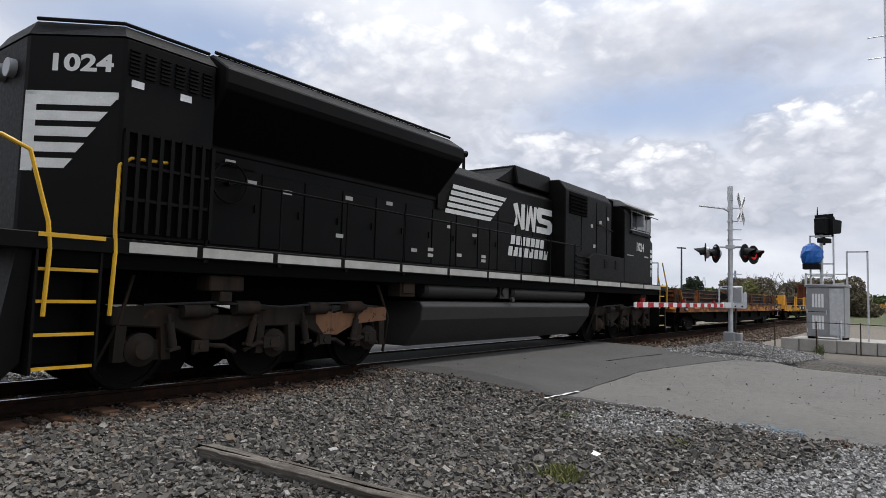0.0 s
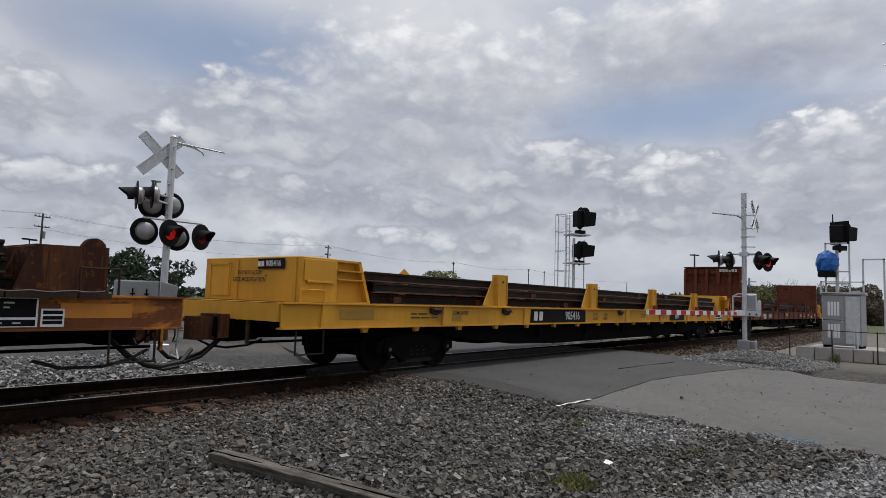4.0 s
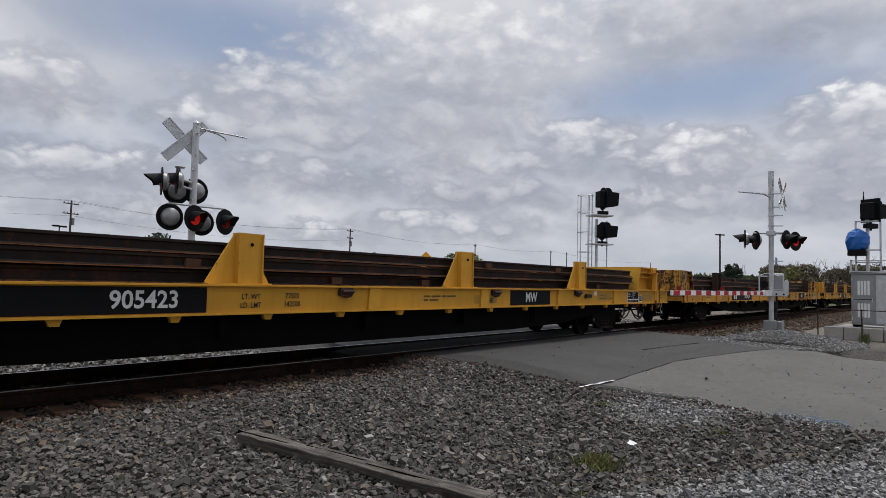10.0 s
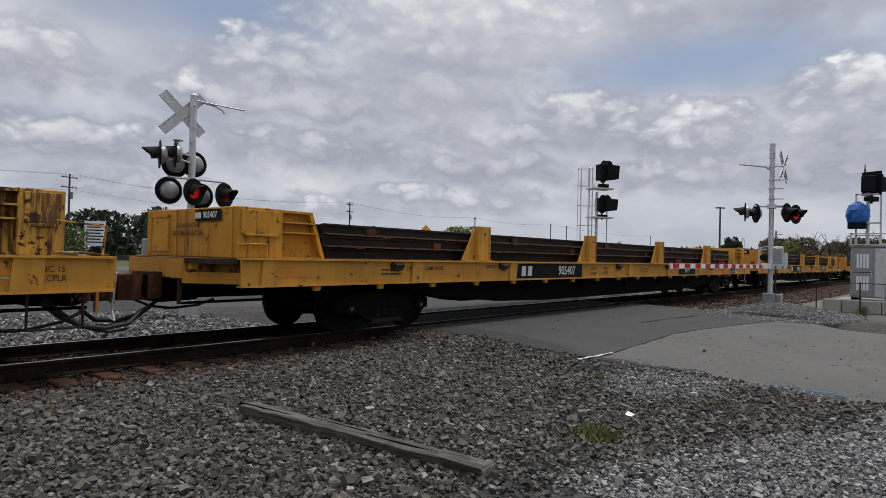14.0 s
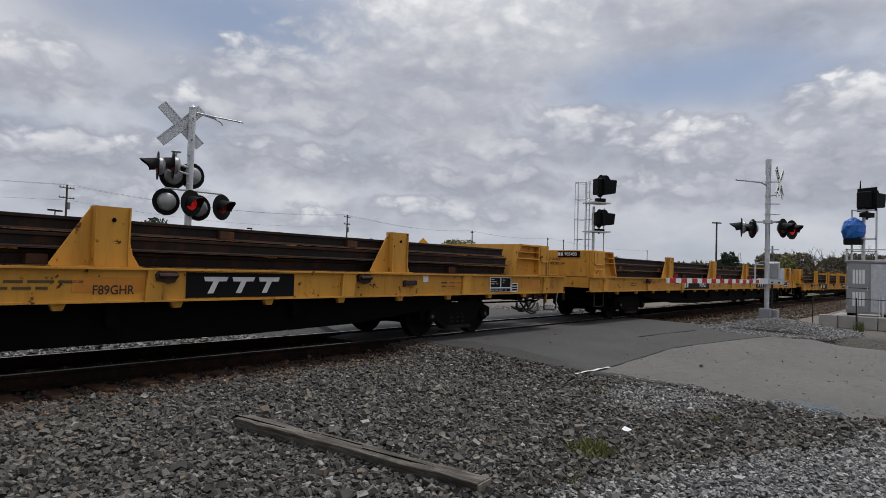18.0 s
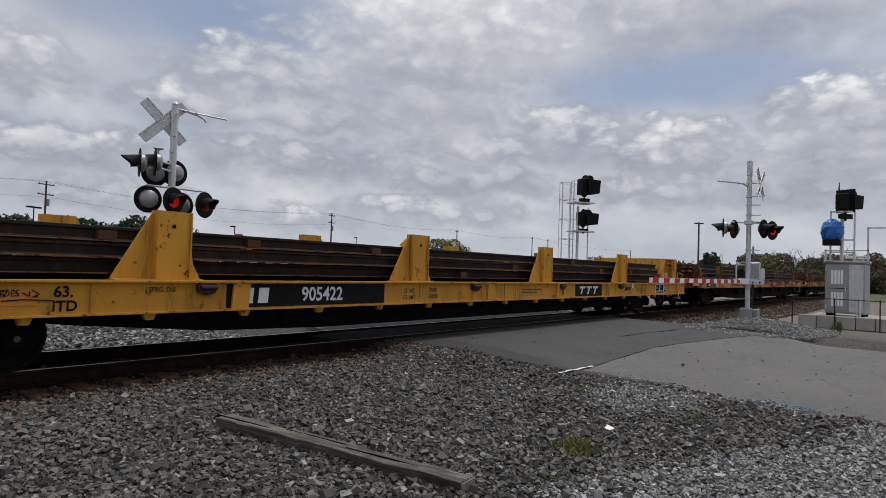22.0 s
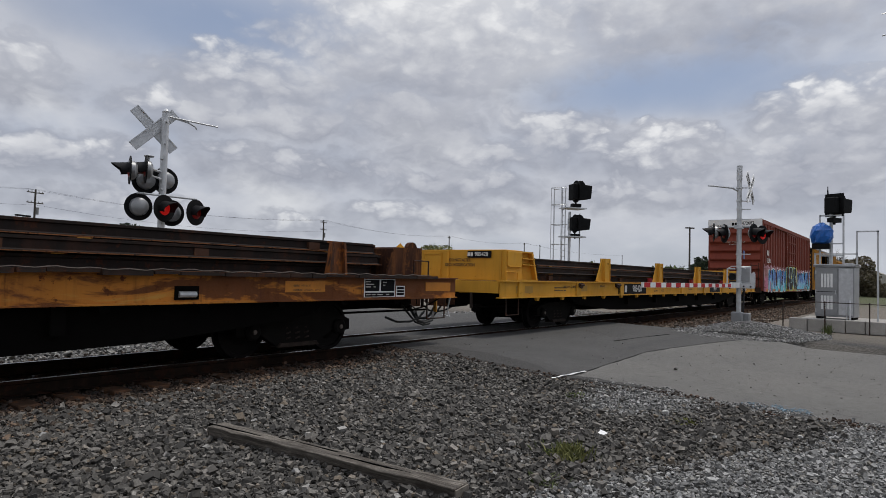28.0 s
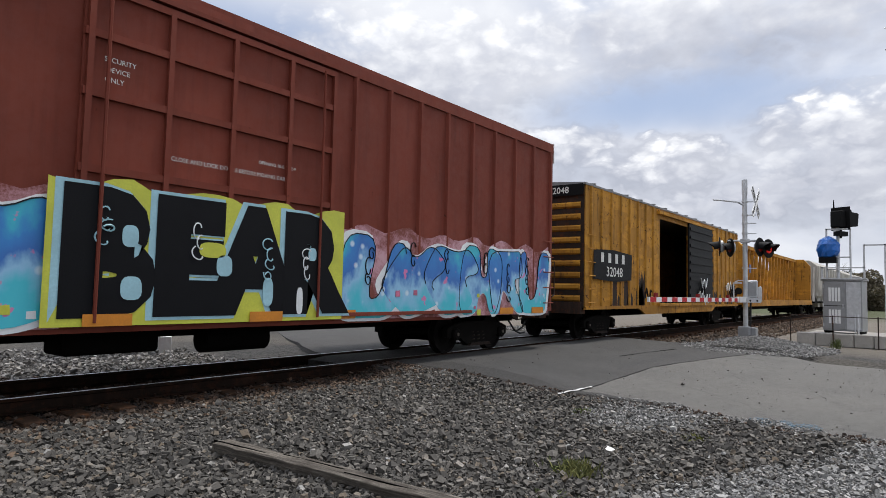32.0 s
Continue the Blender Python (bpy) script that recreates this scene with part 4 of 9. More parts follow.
def build_cabinet():
    x, y = polar(84.6, 27.6)
    gz = -0.30
    pl = thing("concrete_plinth", "row of pale concrete blocks under the cabinet", "plinth", at=pose(x, y, gz))
    for i in range(9):
        part("block", lambda: Shape().box(0, 0.56, 0, 0.4, 0, 0.44), M_conc, pl, key="block", bevel=0.015, at=pose(-1.5 + 0.05 * (i % 2), 1.35 - i * 0.58, 0, 0, 0, -90))
    part("slab", Shape().box(-1.0, 1.6, -3.3, 1.1, 0, 0.42), M_conc, pl, bevel=0.02)
    cab = thing("signal_cabinet", "grey aluminium signal cabinet with louvred door", "cabinet", at=pose(x, y, gz + 0.42, 0, 0, -6))
    part("body", Shape().box(-0.45, 0.45, -0.62, 0.62, 0.08, 1.90), M_alum, cab, bevel=0.02)
    part("roof", Shape().box(-0.5, 0.5, -0.67, 0.67, 1.9, 1.96), M_alum, cab, bevel=0.01)
    for sy in (0.515, -0.515):
        part("skid", lambda: Shape().box(-0.45, 0.45, -0.065, 0.065, 0, 0.08), M_under, cab, key="skid", at=pose(0, sy, 0))
    door = part("door", Shape().box(-0.475, -0.45, -0.1, 0.58, 0.15, 1.85), M_alum, cab, "louvred cabinet door", bevel=0.006)
    for z in (0.35, 1.15):
        for i in range(4):
            part("louvre", lambda: Shape().box(-0.49, -0.474, -0.035, 0.035, 0, 0.5), M_wsheet, door, "pale louvre strip", key="louvre", at=pose(0, 0.08 + i * 0.1, z))
    part("handle", Shape().rod((-0.5, -0.04, 0.9), (-0.5, -0.04, 1.05), 0.015), M_galv, door)
    for z in (0.3, 1.0, 1.7):
        part("hinge", lambda: Shape().rod((-0.485, 0.585, -0.06), (-0.485, 0.585, 0.06), 0.016, n=8), M_galv, door, key="cabhinge", at=pose(0, 0, z))
    part("side_panel", Shape().box(-0.462, -0.45, -0.58, -0.14, 0.15, 1.85), M_galv, cab, "plain bolted side panel", bevel=0.004)
    part("door_seam", Shape().box(-0.478, -0.476, -0.09, 0.57, 0.98, 1.0), M_under, door, "dark seam between the louvres")
    for cy, r in ((-0.50, 0.03), (-0.40, 0.022)):
        part("conduit", Shape().tube([(-0.49, cy, 0.0), (-0.49, cy, 0.62), (-0.45, cy, 0.70)], r, 8), M_galv, cab, "steel conduit", smooth=True)
    part("roof_vent", Shape().box(-0.12, 0.12, -0.5, -0.26, 1.96, 2.05), M_alum, cab, bevel=0.015)
    head = thing("railway_signal", "short black signal head on a galvanised platform frame above the cabinet", "railway signal", at=pose(x, y, gz + 0.42, 0, 0, 0))
    s = Shape()
    for yy in (0.55, -0.2):
        s.box(-0.03, 0.03, yy - 0.03, yy + 0.03, 1.96, 3.85)
    for z in (2.3, 2.75, 3.8):
        s.box(-0.03, 0.03, -0.2, 0.55, z, z + 0.05)
    part("frame", s, M_galv, head, "platform frame")
    part("frame", Shape().box(-0.5, 0.5, -0.7, 0.7, 1.965, 2.0).box(-0.48, -0.44, -0.68, 0.68, 2.35, 2.39).box(-0.48, -0.44, 0.62, 0.68, 2.0, 2.4).box(-0.48, -0.44, -0.68, -0.62, 2.0, 3.2).box(-0.48, -0.44, -1.3, -0.66, 3.15, 3.2).box(-0.48, -0.44, -1.3, -1.24, 0.0, 3.2), M_galv, head, "guard rail")
    part("mast", Shape().rod((0.1, 0.2, 1.9), (0.1, 0.2, 3.9), 0.06), M_galv, head, smooth=True)
    signal_head(head, (0.1, 0.1, 4.22), -26, 0.70, 0.86, square=True)
    part("whip_antenna", Shape().rod((0.0, 0.3, 4.6), (0.0, 0.3, 4.92), 0.03, 0.012, 8), M_signal, head, "stubby black antenna")
    t = Shape()
    rng = random.Random(3)
    rows = [(-0.08, 0.06), (0.12, 0.36), (0.35, 0.46), (0.6, 0.45), (0.8, 0.34), (0.95, 0.1)]
    for zz, r in [(0.88 * a, 0.82 * b) for a, b in rows]:
        for i in range(14):
            a = 2 * math.pi * i / 14
            k = r * (1 + rng.uniform(-0.13, 0.13))
            t.v.append((k * math.cos(a), k * math.sin(a), zz + rng.uniform(-0.03, 0.03)))
    for j in range(len(rows) - 1):
        t.f += [(j * 14 + i, j * 14 + (i + 1) % 14, (j + 1) * 14 + (i + 1) % 14, (j + 1) * 14 + i) for i in range(14)]
    t.f += [tuple(range(14))[::-1], tuple(range(70, 84))]
    tarp = tagged(part("tarpaulin", t, M_blue, at=pose(x - 0.05, y + 0.50, gz + 0.42 + 2.72)), "crumpled blue tarpaulin wrapped round a signal lamp", "tarpaulin")
    part("signal_box", Shape().box(-0.25, 0.25, -0.28, 0.28, -0.15, 0.05), M_signal, tarp, "black lamp box under the tarpaulin")
    rail = thing("guard_rail", "thin steel guard rail in front of the cabinet", "railing", at=pose(x - 1.75, y, gz))
    for yy in (1.5, 0.2, -1.1, -2.4):
        part("post", lambda: Shape().rod((0, 0, 0), (0, 0, 1.08), 0.02, n=6), M_steel, rail, key="gpost", at=pose(0, yy, 0))
    part("top_rail", Shape().rod((0, 1.5, 1.06), (0, -2.4, 1.02), 0.014, n=6), M_steel, rail)
    px, py = polar(88.6, 31)
    an = thing("antenna_pole", "tall grey pole with thin yagi antennas", "pole", at=pose(px, py, -0.5))
    part("pole", Shape().rod((0, 0, 0), (0, 0, 6.6), 0.11, n=12).rod((0, 0, 6.6), (0, 0, 14.5), 0.04, n=8), M_galv, an, smooth=True)
    for z in (12.45, 11.55):
        s = Shape().rod((-0.1, 0.62, 0), (0, -0.3, 0), 0.02, n=6)
        for i in range(5):
            s.rod((-0.3, 0.6 - i * 0.2, -0.12), (0.3, 0.6 - i * 0.2, 0.12), 0.008, n=5)
        part("yagi", s, M_galv, an, "yagi antenna", at=pose(0, 0, z + 0.5))


build_far_signal()
build_gate_signal()
build_signal_mast()
build_cabinet()


# ---- the train ----
SPEED, R_FREIGHT, R_LOCO = 11.5, 0.42, 0.53
MOVERS, SPINNERS = [], []


def run(t):
    """Metres that the train has gone by t seconds; it slows a little at first."""
    return SPEED * t + 0.6 * (1 - math.exp(-t / 0.6))


def side(x, z, y=-1.5):
    """The pose of flat writing on a car's near side."""
    return pose(x, y, z, 90, 0, 0)


M_edge = plain("worn steel edge", (0.13, 0.10, 0.08), 0.6, vary=0.5, scale=8)
M_spring = plain("grimy brown iron", (0.036, 0.026, 0.021), 0.85, vary=0.5, scale=6, spec=0.15)


def wheelset(owner, x, r, gauge=0.7525):
    def build():
        s = Shape()
        for k in (-1, 1):
            y = k * gauge
            s.lathe([(-0.075, 0.10), (-0.075, 0.16), (-0.02, r * 0.55), (-0.03, r * 0.86), (-0.066, r * 0.88), (-0.066, r), (0.055, r * 0.985), (0.062, r * 1.055), (0.085, r * 1.05), (0.085, r * 0.86), (0.02, r * 0.82), (0.0, r * 0.5), (0.06, 0.15), (0.07, 0.09)], (0, y, 0), (0, -k, 0), 28)
        s.rod((0, -1.0, 0), (0, 1.0, 0), 0.075, n=12)
        for k in (-1, 1):
            for i in range(3):
                a = 2 * math.pi * i / 3
                s.rod((0.06 * math.cos(a), k * 1.0, 0.06 * math.sin(a)), (0.06 * math.cos(a), k * 1.03, 0.06 * math.sin(a)), 0.02, n=6)
        return s
    w = part("wheelset", build, M_wheel, owner, "steel wheels on an axle", key=f"wheelset{r}", smooth=True, at=pose(x, 0, r))
    return w


def freight_truck(car, x):
    t = part("truck", lambda: Shape().box(-0.18, 0.18, -1.05, 1.05, 0.42, 0.66).rod((0, 0, 0.6), (0, 0, 0.84), 0.2, n=14), M_truck, car, "dark cast steel bogie", key="bolster", at=pose(x, 0, 0))

    def cast_frame():
        s = Shape()
        top = [(-1.16, 0.36), (-1.16, 0.54), (-0.95, 0.62), (-0.5, 0.68), (0.5, 0.68), (0.95, 0.62), (1.16, 0.54), (1.16, 0.36), (1.02, 0.34), (0.72, 0.36), (0.40, 0.16), (-0.40, 0.16), (-0.72, 0.36), (-1.02, 0.34)]
        s.prism(top, "y", -0.07, 0.07)
        for k in (-0.89, 0.89):
            s.lathe([(-0.13, 0.10), (-0.10, 0.135), (0.0, 0.135)], (k, -0.02, 0.42), (0, 1, 0), 12)
        s.box(-0.30, 0.30, -0.12, 0.12, 0.16, 0.22)
        return s
    for k in (-1, 1):
        part("side_frame", cast_frame, M_truck, t, key="side_frame", smooth=True, at=pose(0, k * 0.99, 0, 0, 0, 0 if k < 0 else 180))
        spring = lambda: Shape().tube([(0.07 * math.cos(a * 0.9), 0.07 * math.sin(a * 0.9), 0.012 * a) for a in range(20)], 0.016, 5)
        for dx in (-0.19, 0.0, 0.19):
            part("spring", spring, M_spring, t, key="spring", at=pose(dx, k * 1.0, 0.22))
        part("brake_beam", lambda: Shape().prism([(0.34, 0.22), (0.50, 0.20), (0.50, 0.52), (0.34, 0.56)], "y", -0.62, 0.62), M_under, t, "dark brake beam", key="brakebeam", at=pose(0, 0, 0, 0, 0, 0 if k < 0 else 180))
        part("spring_plank", lambda: Shape().prism([(-0.42, 0.15), (0.42, 0.15), (0.36, 0.215), (-0.36, 0.215)], "y", -0.13, 0.10), M_spring, t, "worn spring seat", key="springplank", at=pose(0, k * 0.99, 0, 0, 0, 0 if k < 0 else 180))
        for dx in (-0.89, 0.89):
            part("bearing_cap", lambda: Shape().lathe([(-0.03, 0.012), (-0.026, 0.035), (0.0, 0.04)], (0, 0, 0), (0, 1, 0), 10), M_edge, t, "worn steel bearing cap", key="bearcap", smooth=True, at=pose(dx, k * 1.13, 0.42, 0, 0, 0 if k < 0 else 180))
    for dx in (-0.89, 0.89):
        SPINNERS.append((car, wheelset(t, dx, R_FREIGHT), dx, R_FREIGHT))


def coupler(car, x, k):
    """A knuckle coupler with its pocket and air hose; k: -1 at the car's leading end."""
    part("coupler", lambda: Shape().box(-0.75, 0.12, -0.17, 0.17, 0.70, 1.0).box(-0.3, -0.1, -0.26, 0.26, 0.66, 1.04).prism([(-0.18, 0.0), (0.18, -0.16), (0.30, -0.05), (0.26, 0.14), (0.1, 0.22), (-0.18, 0.16)], "z", 0.64, 1.0), M_rack, car, "rusty knuckle coupler", key="coupler", at=pose(x - k * 0.28, 0, 0, 0, 0, 0 if k > 0 else 180))
    part("air_hose", lambda: Shape().tube([(-0.7, -0.35, 0.72), (-0.45, -0.36, 0.5), (-0.2, -0.34, 0.32), (0.1, -0.32, 0.24), (0.36, -0.3, 0.26)], 0.024, 7), M_rubber, car, "black air hose", key="hose", at=pose(x - k * 0.28, 0, 0, 0, 0, 0 if k > 0 else 180), smooth=True)
    part("uncoupling_lever", lambda: Shape().tube([(-0.55, -1.4, 0.95), (-0.55, -0.9, 0.7), (-0.4, -0.5, 0.62), (-0.3, -0.1, 0.78)], 0.016, 6), M_steel, car, key="lever", at=pose(x - k * 0.28, 0, 0, 0, 0, 0 if k > 0 else 180))


def grab(car, pts, material, name="grab_iron"):
    part(name, Shape().tube(pts, 0.016, 6), material, car)


def rail_load(u, half, rows=3, seed=1, top=1.27, ragged=0.25):
    """Long rails stacked in layers on a flat car."""
    ld = thing("rail_stack", "layers of dark rusty steel rails stacked on a flat car", "rails", "rail loads")
    rng = random.Random(seed)
    key = f"stock{half:.1f}"
    shape = lambda: Shape().prism(rail_profile(), "x", -half, half)
    n = 15
    for r in range(rows):
        for i in range(n):
            y = -1.13 + 2.26 * i / (n - 1)
            ob = part("rail", shape, M_rail_new, ld, key=key, at=pose(rng.uniform(-ragged, ragged), y + rng.uniform(-0.02, 0.02) - (0.045 * (r % 2) if i == 0 else 0), top + r * 0.198 + rng.uniform(0, 0.006)))
        for sy in (-1, 1):
            part("foot_edge", lambda: Shape().box(-half, half, -0.004, 0.004, 0.0, 0.013), M_rustline, ld, "rust-orange edge of the rail feet", key=f"foot{half:.1f}", at=pose(0, sy * 1.222 - (0.04 if sy < 0 and r % 2 else 0), top + r * 0.198))
        if r < rows - 1:
            for x in np.arange(-half + 1.2, half - 1, 3.9):
                part("dunnage", lambda: Shape().box(-0.09, 0.09, -1.22, 1.2, 0, 0.016), M_ochre, ld, "flat rusty spacer", key="dunnage", at=pose(float(x) + rng.uniform(-0.5, 0.5), 0, top + r * 0.198 + 0.181))
    for x in np.arange(-half + 0.8, half - 0.6, 2.45):
        part("spacer_block", lambda: Shape().box(-0.11, 0.11, -0.05, 0.05, 0.02, 0.135), M_rustblock, ld, "rust-orange spacer block", key="spacerb", at=pose(float(x) + rng.uniform(-0.5, 0.5), -1.17, top + rng.choice((0, 0.198, 0.396))))
    MOVERS.append((ld, u))
    return ld


M_rustline = weathered("bright rail rust", (0.20, 0.075, 0.028), (0.03, 0.014, 0.009), 0.55)
M_rustblock = weathered("rusty spacer block", (0.060, 0.026, 0.014), (0.10, 0.04, 0.016), 0.5)
M_rustpost = weathered("streaked rusty post", (0.045, 0.020, 0.012), (0.26, 0.085, 0.02), 0.55, drips=1.9)


def stanchion(car, paint, at, w=1.0, h=0.72):
    """A plated stake post: a channel post between a long sloping gusset and a short curved one, on a foot plate."""
    plate = part("stanchion", lambda: Shape().prism([(-w * 0.5, 0), (w * 0.5, 0), (w * 0.5, 0.03), (w * 0.42, h * 0.22), (w * 0.36, h * 0.55), (w * 0.33, h * 0.96), (-w * 0.09, h * 0.96), (-w * 0.5, 0.04)], "y", -0.012, 0.012), paint, car, "tapered yellow stake post", key=f"stanchion{h}", bevel=0.004, at=at)
    p, q = -w * 0.065, w * 0.34
    part("post", lambda: Shape().prism([(p, -0.11), (p + 0.02, -0.11), (p + 0.02, -0.09), (q - 0.02, -0.09), (q - 0.02, -0.11), (q, -0.11), (q, 0.06), (p, 0.06)], "z", 0.022, h), paint, plate, key=f"stakepost{h}")
    part("foot_plate", lambda: Shape().box(-w * 0.5, w * 0.5, -0.10, 0.06, 0.0, 0.02), paint, plate, key=f"stakefoot{h}")
    part("post_hole", stanchion_hole, M_under, plate, "round hole in the post", key="posthole", at=pose(0.14, -0.02, h * 0.78))


def stanchion_hole():
    return Shape().rod((0, -0.096, 0), (0, -0.088, 0), 0.026, n=12)


def flat_body(car, L, paint, sill=(0.86, 1.265), pockets=13, pocket_w=0.16, clear=(), cut=0.0, bogie=4.35):
    """Deck, side sills with stake pockets, fish-belly centre sill, trucks and couplers of an 89-foot flat car."""
    h = L / 2 - 0.62
    z0, z1 = sill
    part("deck", Shape().box(-h, h, -1.40, 1.40, z1 - 0.08, z1 - 0.01), M_steel, car, "dark steel deck", key=f"deck{L:.2f}{z1}")

    def channel():
        return Shape().prism([(-0.06, z0 - 0.004), (0.10, z0 - 0.004), (0.10, z0 + 0.02), (0.012, z0 + 0.02), (0.012, z1 - 0.022), (0.10, z1 - 0.022), (0.10, z1 + 0.004), (-0.075, z1 + 0.004), (-0.075, z1 - 0.022), (-0.012, z1 - 0.022), (-0.012, z0 + 0.02), (-0.06, z0 + 0.02)], "x", -h + cut, h)
    for k in (-1, 1):
        part("side_sill", channel, paint, car, key=f"sill{L:.2f}{z0}{cut}", at=pose(0, k * 1.49, 0) @ (Matrix.Identity(4) if k < 0 else Matrix.Diagonal((1, -1, 1, 1))))
        for i in range(pockets):
            x = -h + 0.9 + (2 * h - 1.8) * i / max(1, pockets - 1)
            if x < -h + cut + 0.2 or any(a < x < b for a, b in clear):
                continue
            part("stake_pocket", lambda: Shape().prism([(-pocket_w / 2, z0 + 0.02), (pocket_w / 2 - 0.03, z0 + 0.02), (pocket_w / 2, z1 - 0.02), (-pocket_w / 2 + 0.03, z1 - 0.02)], "y", -0.045, 0.0), paint, car, key=f"pocket{pocket_w}{z0}", at=pose(x, k * 1.502, 0, 0, 0, 0 if k < 0 else 180))
    # underside parts in the near-black that already holds their shade
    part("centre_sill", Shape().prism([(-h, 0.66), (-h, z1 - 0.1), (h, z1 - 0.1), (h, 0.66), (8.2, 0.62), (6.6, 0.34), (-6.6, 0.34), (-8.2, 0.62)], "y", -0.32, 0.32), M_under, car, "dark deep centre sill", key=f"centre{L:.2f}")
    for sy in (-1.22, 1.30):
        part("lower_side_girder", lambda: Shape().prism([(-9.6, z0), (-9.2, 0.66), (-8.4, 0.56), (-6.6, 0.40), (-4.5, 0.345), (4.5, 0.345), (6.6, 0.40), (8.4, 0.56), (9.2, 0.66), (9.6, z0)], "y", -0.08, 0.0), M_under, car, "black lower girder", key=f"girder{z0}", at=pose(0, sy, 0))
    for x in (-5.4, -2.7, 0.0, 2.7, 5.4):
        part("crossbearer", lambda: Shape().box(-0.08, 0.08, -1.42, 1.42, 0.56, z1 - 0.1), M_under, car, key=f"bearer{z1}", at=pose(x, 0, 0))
    for i in range(18):
        part("tie_down", lambda: Shape().prism([(-0.085, 0), (0.085, 0), (0.05, -0.085), (-0.05, -0.085)], "y", -0.035, 0.03), M_under if pockets in (0, 15) else paint, car, "small lug under the sill", key="tiedown", at=pose(-h + 1.8 + (2 * h - 3.6) * i / 17, -1.46, z0))
    part("air_reservoir", lambda: Shape().lathe([(0, 0.08), (0.05, 0.17), (0.95, 0.17), (1.0, 0.08)], (-2.3, -1.06, 0.64), (1, 0, 0), 14), M_spring, car, "grimy brown air reservoir", key="airres", smooth=True)
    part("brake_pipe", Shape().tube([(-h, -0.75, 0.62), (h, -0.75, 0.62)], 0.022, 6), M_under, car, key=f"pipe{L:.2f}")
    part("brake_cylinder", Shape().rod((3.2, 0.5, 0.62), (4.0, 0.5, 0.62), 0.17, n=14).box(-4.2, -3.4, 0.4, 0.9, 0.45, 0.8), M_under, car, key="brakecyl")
    for k in (-1, 1):
        freight_truck(car, k * (L / 2 - bogie))
        coupler(car, k * L / 2, k)
        turn = 0 if k > 0 else 180
        wide = 0.80 if cut and k < 0 else 1.46
        es = part("end_sill", lambda: Shape().box(-0.12, 0.04, -wide, wide, 0.97, z1 - 0.02), paint, car, "painted end sill", key=f"endsill{z1}{wide}", at=pose(k * h, 0, 0, 0, 0, turn))
        part("draft_pocket", lambda: Shape().prism([(-0.9, 1.0), (0.28, 1.0), (0.30, 0.70), (0.05, 0.60), (-0.5, 0.62)], "y", -0.24, 0.24), M_under, es, "dark draft gear pocket", key="pocketd")
        if wide < 1:
            part("corner_brace", lambda: Shape().prism([(-0.62, 1.44), (-0.50, 1.44), (0.02, 0.78), (-0.10, 0.70)], "z", 0.90, 1.06), paint, es, "sloping end brace", key="cbrace2")
            part("corner_brace", lambda: Shape().prism([(-0.62, -1.44), (-0.50, -1.44), (0.02, -0.78), (-0.10, -0.70)], "z", 0.90, 1.06), paint, es, "sloping end brace", key="cbrace3")
        else:
            part("corner_brace", lambda: Shape().prism([(-0.5, -1.44), (0.04, -1.44), (0.04, -0.24), (-0.1, -0.24)], "z", 0.93, 0.965), paint, es, "triangular end brace", key="cbrace")
        for y, w, z in ((-0.98, 0.07, 0.58), (-0.62, 0.05, 0.66), (0.72, 0.06, 0.60)):
            part("hanger", lambda: Shape().box(-0.02, 0.02, -0.03, 0.03, z - 0.97, 0.0), M_steel if w < 0.07 else M_ochre, es, "hanging strap below the end sill", key=f"hang{z}", at=pose(0.02, y, 0.97))
        part("cut_lever", lambda: Shape().tube([(0.06, -1.42, 1.08), (0.09, -1.30, 0.86), (0.10, -1.24, 0.62), (0.10, -1.30, 0.50), (0.12, -1.1, 0.52)], 0.015, 6), M_galv if k > 0 else M_steel, es, "bent uncoupling handle", key="cutlever")
        part("brake_hose", lambda: Shape().tube([(-0.5, -0.7, 0.7), (-0.25, -0.62, 0.5), (0.05, -0.5, 0.36), (0.35, -0.42, 0.30), (0.7, -0.36, 0.34), (0.95, -0.2, 0.5)], 0.032, 7), M_rubber, es, "thick black hose", key="brakehose", smooth=True)
        part("trolley_cable", lambda: Shape().tube([(-1.5, -0.95, 0.52), (-1.2, -0.98, 0.42), (-0.7, -0.9, 0.40), (-0.3, -0.8, 0.46), (0.0, -0.7, 0.58)], 0.022, 6), M_rubber, es, "slack black air line", key="trolley", smooth=True)
        if not (cut and k < 0):
            part("sill_step", lambda: Shape().tube([(-0.28, 0, 0.42), (-0.28, 0, 0), (0.28, 0, 0), (0.28, 0, 0.42)], 0.018, 6), M_steel, car, "thin stirrup step", key="sillstep", at=pose(k * (h - 0.6), -1.47, z0 - 0.40))


